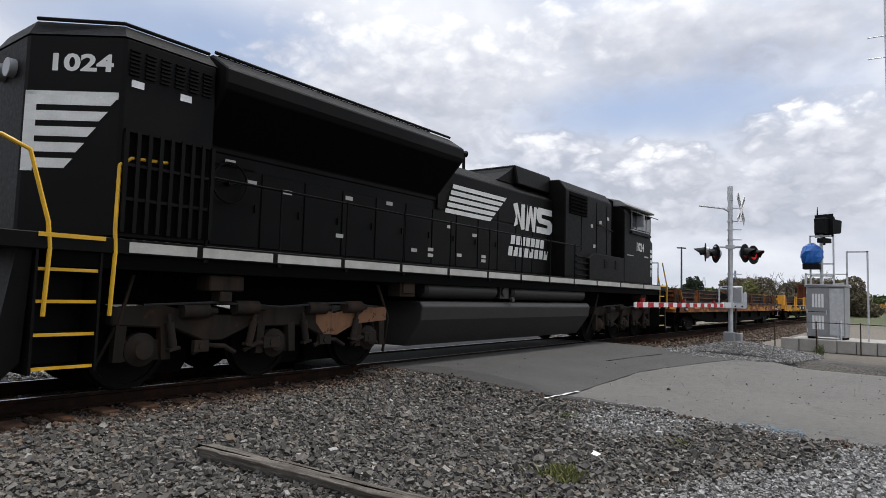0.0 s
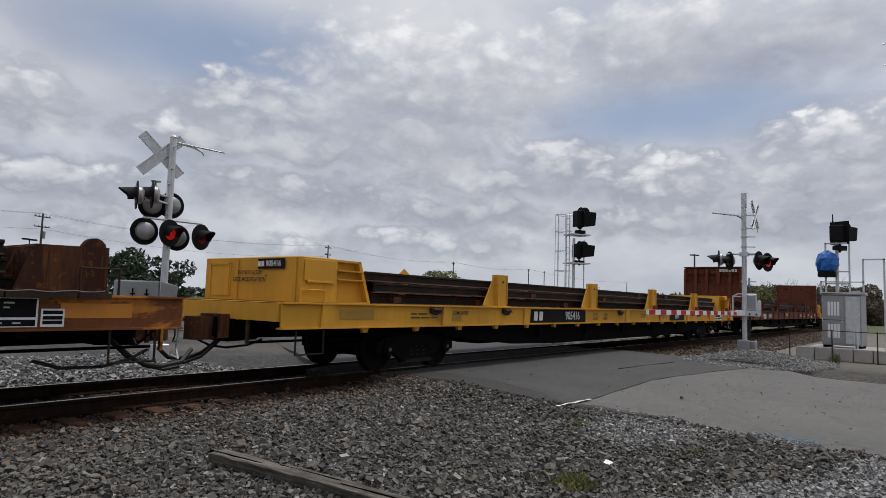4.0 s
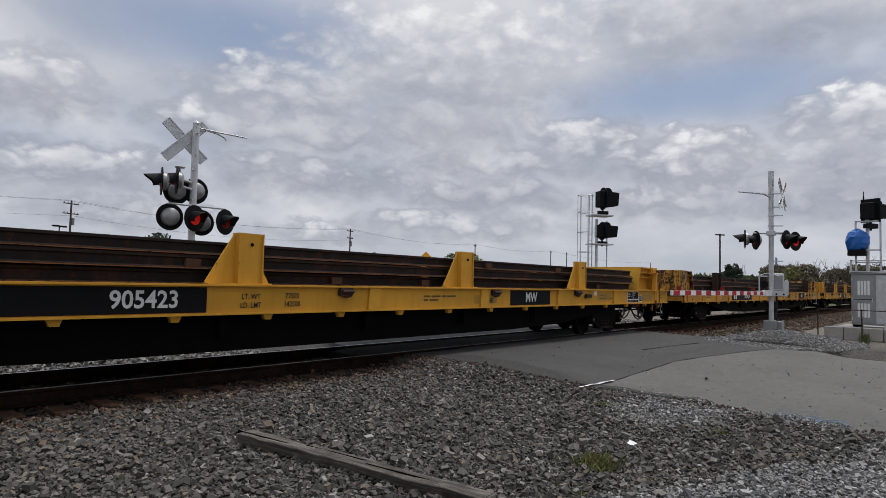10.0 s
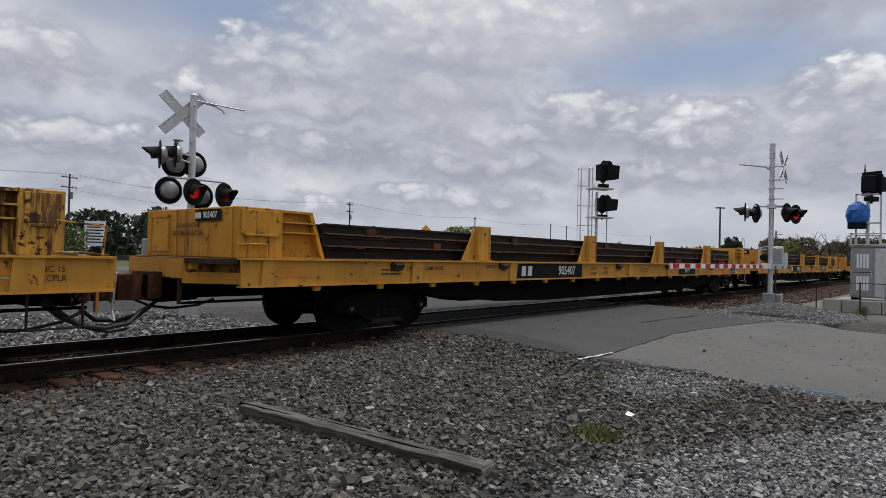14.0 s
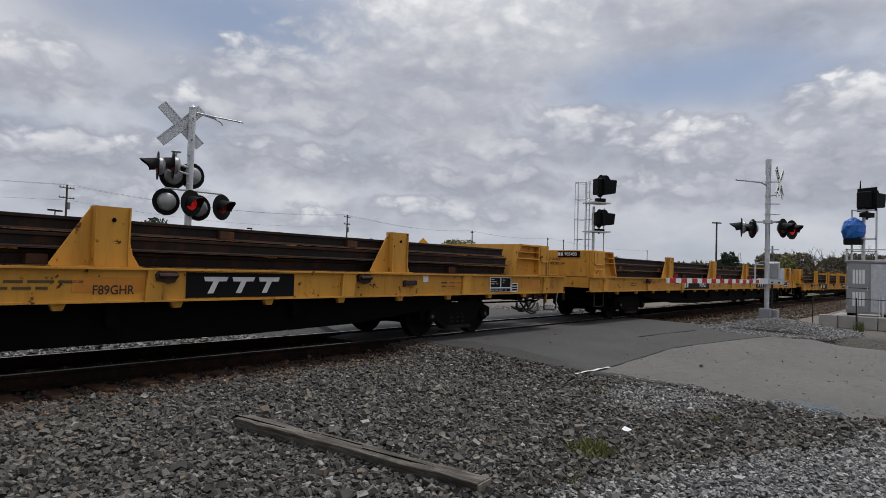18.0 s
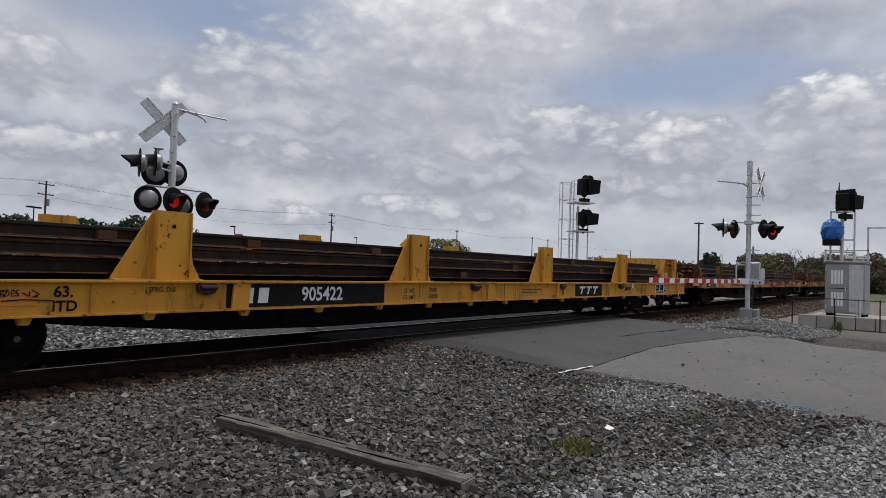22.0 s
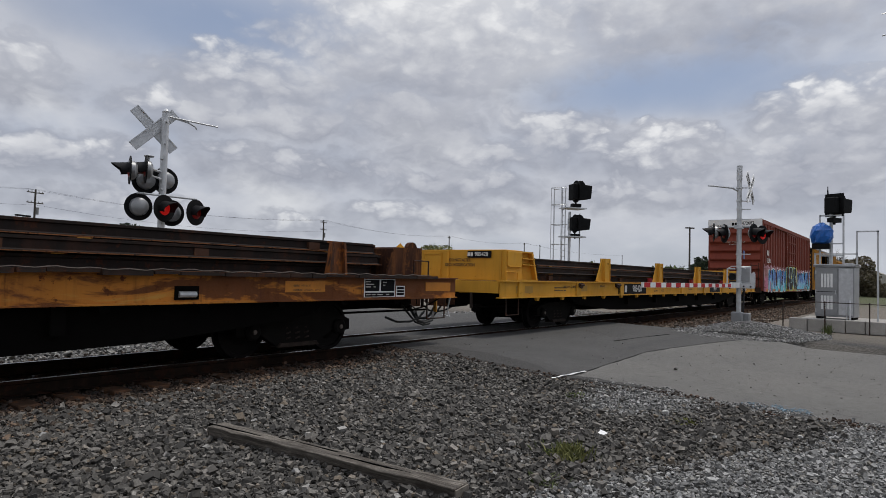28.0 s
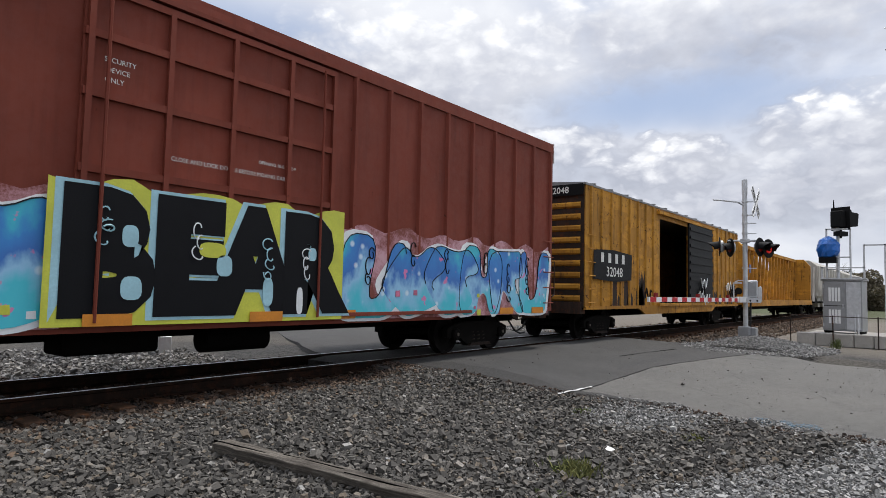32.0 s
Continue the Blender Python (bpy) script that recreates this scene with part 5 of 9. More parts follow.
def hand_brake(car, paint):
    """A hand brake column with its housing, lever and chain on the trailing end."""
    col = part("brake_column", lambda: Shape().prism([(12.40, 0.92), (12.58, 0.92), (12.60, 1.80), (12.46, 1.80)], "y", -1.54, -1.42).box(12.38, 12.74, -1.56, -1.40, 1.80, 1.83), paint, car, "yellow hand brake column", key="brakecol", bevel=0.008)
    part("brake_housing", lambda: Shape().prism([(12.62, 1.52), (12.80, 1.52), (12.84, 1.60), (12.78, 1.74), (12.74, 1.92), (12.68, 1.92), (12.66, 1.74), (12.60, 1.60)], "y", -1.58, -1.44), M_rustl_y, col, "rust-stained brake housing", key="brakehouse", bevel=0.015)
    part("brake_lever", lambda: Shape().tube([(12.72, -1.60, 1.74), (12.86, -1.61, 1.66), (12.97, -1.61, 1.50), (12.97, -1.61, 1.42)], 0.014, 6), M_steel, col, "bent brake lever", key="brakelever", smooth=True)
    link = lambda: Shape().tube([(0.022 * math.cos(q * 0.785), 0, 0.042 * math.sin(q * 0.785)) for q in range(9)], 0.009, 5)
    for i in range(9):
        part("chain_link", link, M_steel, col, key="chainlink", at=pose(12.70, -1.55, 1.48 - i * 0.066, 0, 0, 90 * (i % 2)))
    part("bell_crank", lambda: Shape().tube([(12.42, -1.55, 0.95), (12.44, -1.56, 0.80), (12.56, -1.56, 0.72), (12.68, -1.56, 0.78), (12.70, -1.55, 0.94)], 0.026, 7), M_rustl_y, col, "curved chain bracket", key="bellcrank", smooth=True)


def end_box(car, k, paint, words=None, number=None, plate=None, low=0.0, plate_back=None, brake=False):
    """The box-shaped bulkhead at a flat car's end: a panelled outer half and an inner half of shelves between sloping cheeks."""
    m = Matrix.Identity(4) if k < 0 else pose(0, 0, 0, 0, 0, 180)
    sp = -12.28 if k < 0 else -12.58
    b0 = 1.262 - low
    b = part("end_bulkhead", lambda: Shape().box(-13.05, sp, -1.34, 1.34, b0, 2.0), paint, car, "yellow steel end bulkhead box", key=f"endbox{low}{k}", bevel=0.012, at=m)
    part("inner_plate", lambda: Shape().prism([(-11.49, b0), (-11.47, b0), (-11.74, 1.985), (-11.76, 1.985)], "y", -1.30, 1.30), paint, b, key=f"innerplate{low}")
    part("cap_plate", lambda: Shape().box(sp, -11.74, -1.33, 1.33, 1.955, 1.99), paint, b, key=f"cap{k}")
    for sy in (-1, 1):
        part("wing_plate", lambda: Shape().prism([(sp, b0), (-11.47, b0), (-11.74, 1.96), (sp, 1.96)], "y", -0.012, 0.012), paint, b, "recessed cheek plate", key=f"wing{low}{k}", at=pose(0, sy * 1.20, 0))
        part("cheek_edge", lambda: Shape().prism([(-11.53, b0), (-11.46, b0), (-11.73, 1.99), (-11.80, 1.99)], "y", -0.06, 0.06), paint, b, "sloping edge bar", key=f"cheek{low}", at=pose(0, sy * 1.27, 0))
        part("cheek_foot", lambda: Shape().box(sp, -11.50, -0.05, 0.05, 0.0, 0.035), paint, b, key=f"cheekfoot{k}", at=pose(0, sy * 1.27, b0))
        for z in (1.65, 1.80):
            x1 = -11.47 - 0.27 * (z - b0) / (1.96 - b0)
            part("shelf", lambda: Shape().prism([(sp, 0), (x1 - 0.01, 0), (x1 - 0.01, 0.022), (sp, 0.022)], "y", -0.09, 0.09), paint, b, key=f"wshelf{z}{low}{k}", at=pose(0, sy * 1.27, z))
        part("panel", lambda: Shape().box(-13.0, sp - 0.06, -0.012, 0.012, 1.62, 1.96).box(-12.95, sp - 0.1, -0.03, 0.03, 1.585, 1.62), paint, b, "panel with a folded edge", key=f"boxpanel{k}", at=pose(0, sy * 1.352, 0), bevel=0.004)
    part("hatch", lambda: Shape().box(-13.068, -13.048, 0.55, 1.18, 1.34, 1.93).box(-13.085, -13.068, 0.57, 0.61, 1.36, 1.91).box(-13.085, -13.068, 1.12, 1.16, 1.36, 1.91).box(-13.085, -13.068, 0.57, 1.16, 1.88, 1.92), paint, b, "framed hatch plate", key="hatch")
    for y in (-1.2, 0.35):
        part("rib", lambda: Shape().box(-13.075, -13.045, -0.03, 0.03, 1.27, 1.98), paint, b, key="boxrib", at=pose(0, y, 0))
    if k < 0:
        part("end_apron", lambda: Shape().prism([(-13.50, -0.85), (-13.02, -1.37), (-12.9, -1.37), (-12.9, 1.37), (-13.02, 1.37), (-13.50, 0.85)], "z", b0 - 0.22, b0 - 0.004), M_rustl_y if paint is not M_yellow2 else paint, car, "rust-stained end apron", key=f"apron{low}", bevel=0.01)
        grab(car, [(-13.08, -1.38, 1.27 - low), (-13.08, -1.38, 1.47 - low), (-12.6, -1.40, 1.47 - low), (-12.6, -1.40, 1.27 - low)], paint)
    else:
        grab(car, [(12.90, -1.43, 1.26 - low), (12.94, -1.43, 1.66 - low), (13.46, -1.43, 1.62 - low), (13.42, -1.43, 1.26 - low)], paint, "end_railing")
        grab(car, [(12.92, -1.43, 1.30 - low), (13.20, -1.43, 1.31 - low), (13.50, -1.40, 1.28 - low), (13.50, -1.1, 1.28 - low)], paint, "end_railing")
        if brake:
            hand_brake(car, paint)
        for words2, z in (("EOC 15", 1.12), ("45 CPLR", 1.02)):
            lettering(words2, 0.10, M_ink, car, side(12.86, z - low, -1.512), name="stencil", wide=0.9)
    part("end_platform", lambda: Shape().box(-13.5, -13.05, -0.95, -0.55, 1.1, 1.2).box(-13.5, -13.05, 0.55, 0.95, 1.1, 1.2).box(-13.5, -13.05, -0.4, 0.4, 0.95, 1.16), paint, car, key="endplat", at=m @ pose(0, 0, -low))
    if k < 0:
        end = lambda y, z: pose(-13.082, y, z, 90, 0, -90)
        if plate_back:
            part("number_panel", Shape().box(-13.0795, -13.077, -1.02, -0.18, 1.62, 2.0), plate_back, car, "teal patch behind the number")
        if plate:
            part("number_panel", Shape().box(-13.081, -13.078, -0.95, -0.25, 1.80, 1.97), plate, car, "black number panel")
        if number:
            lettering(number, 0.13, M_white, car, end(-0.66, 1.885), bold=0.003, name="car_number")
            for i in range(2):
                part("reporting_mark", lambda: Shape().box(-0.002, 0.002, -0.035, 0.035, -0.045, 0.045), M_white, car, "small white block", key="endmark", at=pose(-13.083, -0.29 - i * 0.09, 1.885))
        if words and len(words) == 3:
            for i, line in enumerate(words):
                lettering(line, 0.14, M_ink, car, end(-0.95, 1.84 - i * 0.15), bold=0.003, name="stencil")
        for i, line in enumerate(words or ()):
            lettering(line, 0.105 if len(words) < 3 else 0.125, M_ink, car, end(-0.02 if len(words) < 3 else 0.95, 1.74 - i * 0.12), bold=0.002, name="stencil", wide=0.86)


M_ink = plain("dark stencil ink", (0.035, 0.022, 0.010), 0.7, vary=0.5, scale=9)
M_rustl_y = weathered("rust-stained yellow iron", (0.20, 0.095, 0.025), (0.06, 0.022, 0.012), 0.55, drips=1.8)


def scrawl(car, x0, x1, z, high, seed, material, y=-1.516, thick=0.008):
    """A sprayed tag: looping strokes with an underline."""
    rng = random.Random(seed)
    n = max(4, int((x1 - x0) / (0.09 if thick < 0.01 else 0.17)))
    for i in range(n):
        x = x0 + (x1 - x0) * i / n
        part("graffiti", Shape().tube([(x + 0.09 * rng.uniform(-0.3, 0.9), y, z + high * rng.uniform(-0.5, 0.5)) for _ in range(4)], thick, 4), material, car, "thin sprayed stroke")
    part("graffiti", Shape().tube([(x0, y, z - high * 0.6), ((x0 + x1) / 2, y, z - high * 0.5), (x1 + 0.1, y, z - high * 0.62)], thick, 4), material, car, "thin sprayed stroke")


def marks(car, rng, y=-1.506, z=1.06, patch=None, x_list=(-12.4, -8.9, 3.1, 9.3, 12.1)):
    """Orange reflector patches, repack stencils and data bars on the side sill."""
    for i, x in enumerate(x_list):
        x += rng.uniform(-0.5, 0.5)
        part("reflector", lambda: Shape().box(-0.40, 0.40, -0.003, 0.003, -0.085, 0.085), patch or M_orange_patch, car, "rectangular reflector patch", key="reflector", at=pose(x, y, z + rng.uniform(-0.03, 0.03)))
    for x in (-10.6, 1.2, 8.8):
        x += rng.uniform(-0.3, 0.3)
        for j in range(2):
            w = 0.0
            for _ in range(rng.randint(2, 4)):
                k = rng.choice((0.12, 0.18, 0.26))
                part("stencil_bar", lambda: Shape().box(0, k, -0.003, 0.003, -0.015, 0.015), M_stencil, car, "faded stencilled data bar", key=f"sb{k}", at=pose(x + w, y, z + 0.04 - j * 0.07))
                w += k + 0.04


M_stencil = plain("faded black stencil", (0.10, 0.062, 0.022), 0.7, vary=0.5, scale=9)


def data_panel(car, x, z=1.06, y=-1.512):
    q = part("data_panel", lambda: Shape().box(-0.12, 0.12, -0.003, 0.003, -0.12, 0.08), M_wsheet, car, "small data panel", key="datapanel2", at=pose(x + 0.55, y, z - 0.04))
    for dz in (-0.07, -0.02, 0.04):
        part("field", lambda: Shape().box(-0.10, 0.10, -0.0045, 0.0, -0.02, 0.02), M_black, q, key="dfield", at=pose(0, 0, dz))
    p = part("data_panel", lambda: Shape().box(-0.40, 0.40, -0.003, 0.003, -0.16, 0.16), M_wsheet, car, "black and white data panel", key="datapanel", at=pose(x, y, z))
    for dx, dz, w, h in ((-0.2, 0.045, 0.18, 0.10), (0.2, 0.045, 0.18, 0.10), (0, -0.115, 0.38, 0.035)):
        part("field", Shape().box(dx - w, dx + w, -0.0045, 0.0, dz - h, dz + h), M_black, p)
    for dx, dz, w in ((-0.30, 0.11, 0.06), (-0.26, 0.065, 0.10), (-0.30, 0.02, 0.06), (-0.14, 0.02, 0.03), (0.12, 0.10, 0.05), (0.10, 0.05, 0.03), (-0.30, -0.115, 0.06), (-0.16, -0.115, 0.05), (0.0, -0.115, 0.07), (0.2, -0.115, 0.04)):
        part("print", lambda: Shape().box(-w, w, -0.0055, 0.0, -0.009, 0.009), M_stripe, p, "small white print bar", key=f"print{w}", at=pose(dx, 0, dz))


def yellow_car(u, number, paint=None, posts="yellow", mark="panel", seed=1, words=("DO NOT ALTER", "DECK MODIFICATION"), plate=True, L=28.3, pockets=13, built="F89GHR", low=0.0, num_at=0.77, end_paint=None, plate_back=None, num_x=-4.62, mark_x=5.0, cut=0.0, brake=False, half=1.58, weights=("77500", "142500")):
    paint = paint or M_yellow
    dark_ends = posts == "dark"
    rng = random.Random(seed)
    car = thing("flat_car", "yellow 89-foot railway flat car with bulkhead ends carrying rails", "flat car", "rail train cars")
    flat_body(car, L, paint, sill=(0.86 - low, 1.265 - low), cut=cut, pockets=16 if posts == "dark" else 9, pocket_w=0.34 if posts == "dark" else 0.30, clear=((-7.4, -3.9), (6.4, 8.3)) if posts == "dark" else ((-6.3, -2.9), (4.0, 6.0)))
    end_box(car, -1, end_paint or paint, words, number if plate else None, M_black if plate else None, low, plate_back)
    end_box(car, 1, (end_paint or paint) if dark_ends else paint, low=low, brake=brake)
    dark = posts == "dark"
    num, mw = (-5.62, 7.35) if dark else (num_x, mark_x)
    lettering(built, 0.15, M_ink, car, side(mw - 1.75, 1.0 - low, -1.512), name="stencil", wide=0.9, bold=0.002)
    rows = [("2 INCH H.F. COMP SHOES", 9.05, 0.95, 0.105)] if dark else [("2 INCH H.F. COMP SHOES", num - 4.6, 1.12, 0.10)]
    if not dark:
        rows += [("SPRG. D-5", num - 2.5, 1.15, 0.09)]
        rows += [("LT. WT", num + 2.25, 1.10, 0.105), ("LD. LMT", num + 2.25, 0.98, 0.105), (weights[0], num + 2.95, 1.11, 0.11), (weights[1], num + 2.95, 0.99, 0.11)]
    for words2, x, z, size in rows:
        lettering(words2, size, M_ink, car, side(x, z - low, -1.512), name="stencil", wide=0.9, bold=0.0015)
    part("tag", lambda: Shape().box(-0.07, 0.07, -0.002, 0.002, -0.06, 0.06), M_wsheet, car, "small white paper tag", key="papertag", at=pose(8.5 if dark else 8.25, -1.508, 1.17 - low))
    part("bracket", lambda: Shape().box(-0.16, 0.16, -0.06, 0.0, -0.045, 0.045).box(-0.18, -0.12, -0.04, 0.0, -0.07, 0.03), M_steel, car, "dark bolted bracket", key="sillbracket", at=pose(8.85 if dark else 7.8, -1.505, 1.10 - low), bevel=0.01)
    for k in (-1, 1):
        for x in (-9.2, -1.65, 1.45, 9.0) if dark else (-7.45, -2.5, 2.5, 7.45):
            if posts == "yellow":
                stanchion(car, paint, pose(x, k * 1.36, 1.265 - low, 0, 0, 0 if k < 0 else 180), 1.0 + low, 0.72 + low)
            else:
                part("stanchion", lambda: Shape().prism([(-0.24, -0.13), (-0.20, -0.13), (-0.20, -0.03), (0.20, -0.03), (0.20, -0.13), (0.24, -0.13), (0.24, 0.10), (-0.24, 0.10)], "z", 0, 0.74), M_steel, car, "dark brown channel stake post", key="darkpost", at=pose(x + 0.3, k * 1.36, 1.265))
    part("number_panel", lambda: Shape().box(-half, half, -0.004, 0.004, -0.165, 0.165), M_black, car, "black number panel", key=f"numpanel{half}", at=pose(num, -1.507, 1.06 - low))
    lettering(number, 0.30, M_white, car, side(num + num_at, 1.06 - low, -1.516), wide=0.95, bold=0.006, name="car_number")
    for i in range(2):
        part("reporting_mark", lambda: Shape().prism([(0, 0), (0.17, 0), (0.19, 0.22), (0.02, 0.22)], "y", -0.003, 0.003), M_white, car, "white painted block", key="mark2", at=pose(num - half + 0.25 + i * 0.26, -1.515, 0.95 - low))
    part("mark_panel", lambda: Shape().box(-0.85, 0.85, -0.004, 0.004, -0.165, 0.165), M_black, car, "black panel", key="mwpanel", at=pose(mw, -1.507, 1.06 - low))
    if mark == "MW":
        lettering("MW", 0.30, M_white, car, side(mw, 1.06 - low, -1.516), wide=0.9, bold=0.008, name="car_mark")
    else:
        for i in range(3):
            part("car_mark", lambda: Shape().prism([(-0.16, 0.11), (0.2, 0.11), (0.17, 0.05), (0.06, 0.05), (-0.02, -0.11), (-0.1, -0.11), (-0.02, 0.05), (-0.14, 0.05)], "y", -0.003, 0.003), M_white, car, "white slanted emblem stroke", key="emblem", at=pose(mw - 0.45 + i * 0.42, -1.515, 1.06 - low))
    marks(car, rng, z=1.06 - low, patch=M_ochre_patch if paint is M_yellow2 else None)
    data_panel(car, 10.72, 1.06 - low)
    for k in () if dark else (-9.6, -7.0, -0.6, 3.2, 6.9):
        part("winch", lambda: Shape().prism([(-0.15, 0.05), (-0.11, 0.085), (0.11, 0.085), (0.15, 0.04), (0.10, -0.05), (0.02, -0.07), (-0.06, -0.045), (-0.14, -0.03)], "y", -0.07, 0.0).rod((-0.12, -0.085, 0.03), (0.12, -0.085, 0.03), 0.028, n=8), M_steel, car, "dark tie-down winch", key="winch", at=pose(k + rng.uniform(-0.4, 0.4), -1.505, 1.15 - low))
    MOVERS.append((car, u))
    rail_load(u, 11.34, 3, seed, 1.27 - low * 0.6, 0.11)
    return car


M_rack = weathered("dark flaking rust", (0.040, 0.018, 0.012), (0.12, 0.048, 0.018), 0.48, rough=0.9, drips=1.9, spec=0.1)
M_brace = weathered("rust-run orange brace", (0.38, 0.155, 0.03), (0.06, 0.02, 0.01), 0.45, drips=1.9)


def rusty_car(u, L, paint, seed, tag="", posts=(-9.05, -2.5, 4.0, 9.6)):
    """The older flat cars: rust-streaked sills, short slim posts, plated end racks."""
    rng = random.Random(seed)
    car = thing("flat_car", "rust-streaked ochre flat car with slim stake posts carrying rails", "flat car", "rail train cars")
    flat_body(car, L, paint, sill=(0.90, 1.30), pockets=0, cut=0.95)
    e = L / 2 - 1.5
    for k in (-1, 1):
        m = Matrix.Identity(4) if k < 0 else pose(0, 0, 0, 0, 0, 180)
        rack = part("end_rack", Shape().box(-e + 0.12, -e + 0.18, -1.3, 1.3, 1.0, 1.84).box(-e + 0.75, -e + 0.83, -1.3, 1.3, 1.29, 1.84).box(-e + 0.1, -e + 0.8, -1.3, 1.3, 1.82, 1.86), M_rack, car, "dark rusty end rack", key=f"rack{L}", at=m, bevel=0.01)
        for y in (-1.28, -0.78, -0.42, 0.42, 0.78, 1.28):
            part("rack_plate", lambda: Shape().prism([(0, -0.2), (0.16, -0.3), (1.0, 0), (0.8, 0.56), (0, 0.58)], "y", -0.025, 0.025), M_rack, rack, "rusty gusset plate", key="rackplate", at=pose(-e, y, 1.295))
        for y, w in ((-1.03, 0.24), (0.0, 0.40), (1.03, 0.24)):
            for z in (1.36, 1.54, 1.72):
                part("rack_beam", lambda: Shape().box(0.02, 0.14, -w, w, 0, 0.09), M_rustpost if z > 1.4 else M_rack, rack, "rusty cross beam", key=f"rackbeam{w}", at=pose(-e, y, z))
        part("rack_hump", lambda: Shape().lathe([(-0.05, 0.02), (-0.05, 0.14), (0.05, 0.14), (0.05, 0.02)], (0.1, 1.1, 0.50), (0, 1, 0), 14), M_rack, rack, "round rusty boss", key="rackhump", at=pose(-e, 0, 1.35))
        part("brace", lambda: Shape().prism([(0, 0.0), (0.12, 0.0), (-0.22, 0.52), (-0.34, 0.52)], "y", -0.05, 0.05), M_brace, rack, "sloping painted brace", key="brace", at=pose(-e + (0.78 if k < 0 else 1.32), -1.36, 1.30))
        grab(car, [(k * (e + 0.1), -1.4, 1.3), (k * (e + 0.1), -1.4, 1.62), (k * (e - 0.35), -1.4, 1.62), (k * (e - 0.35), -1.4, 1.3)], M_steel)
        for x in posts:
            part("stanchion", lambda: Shape().prism([(-0.21, 0), (0.21, 0), (0.15, 0.56), (-0.11, 0.56)], "y", -0.02, 0.02).prism([(-0.21, 0), (-0.16, 0), (-0.08, 0.56), (-0.12, 0.56)], "y", -0.10, -0.02).prism([(0.16, 0), (0.21, 0), (0.15, 0.56), (0.11, 0.56)], "y", -0.10, -0.02).box(-0.12, 0.15, -0.03, 0.08, 0.54, 0.57), M_rustpost, car, "rust-streaked tapered stake post", key="slimpost", at=pose(x, k * 1.40, 1.30))
    lip = Shape()
    x = -e
    while x < e - 0.3:
        w = rng.uniform(0.25, 0.9)
        lip.box(x, x + w - 0.02, -1.645 + rng.uniform(-0.012, 0.012), -1.40, 1.285 + rng.uniform(-0.03, 0.01), 1.318 + rng.uniform(0, 0.018))
        x += w
    part("edge_wire", Shape().tube([(-e + i * 0.11, -1.655, 1.338 + 0.010 * math.sin(i * 1.7 + seed) + 0.006 * math.sin(i * 0.45)) for i in range(int(2 * e / 0.11))], 0.007, 4), M_edge, car, "bent wavy edge strip")
    part("deck_edge", lip, M_steel, car, "corroded uneven deck edge strip")
    for i in range(15):
        if i != 8:
            part("stencil_bar", lambda: Shape().box(0, 0.14, -0.003, 0.003, -0.07, 0.07), M_stencil, car, "faded dark lettering block", key="oldletter", at=pose(-7.05 + i * 0.215, -1.508, 1.05))
    if tag:
        lettering(tag, 0.36, M_white, car, side(-9.5, 1.06, -1.512), bold=0.004, wide=0.75, name="chalk_mark", label="white hand-painted letters")
    for x in (-10.92, 6.9):
        well = part("pocket_box", lambda: Shape().box(-0.17, 0.17, -0.012, 0.012, -0.09, 0.09), M_under, car, "dark recessed winch opening", key="pbox", at=pose(x, -1.508, 1.04))
        part("winch", lambda: Shape().rod((-0.12, -0.02, -0.02), (0.12, -0.02, -0.02), 0.04, n=10), M_galv, well, "steel winch drum", key="drum")
    marks(car, rng, -1.506, 1.10)
    data_panel(car, 10.6, 1.1)
    MOVERS.append((car, u))
    rail_load(u, e - 1.1, 3, seed, 1.31)


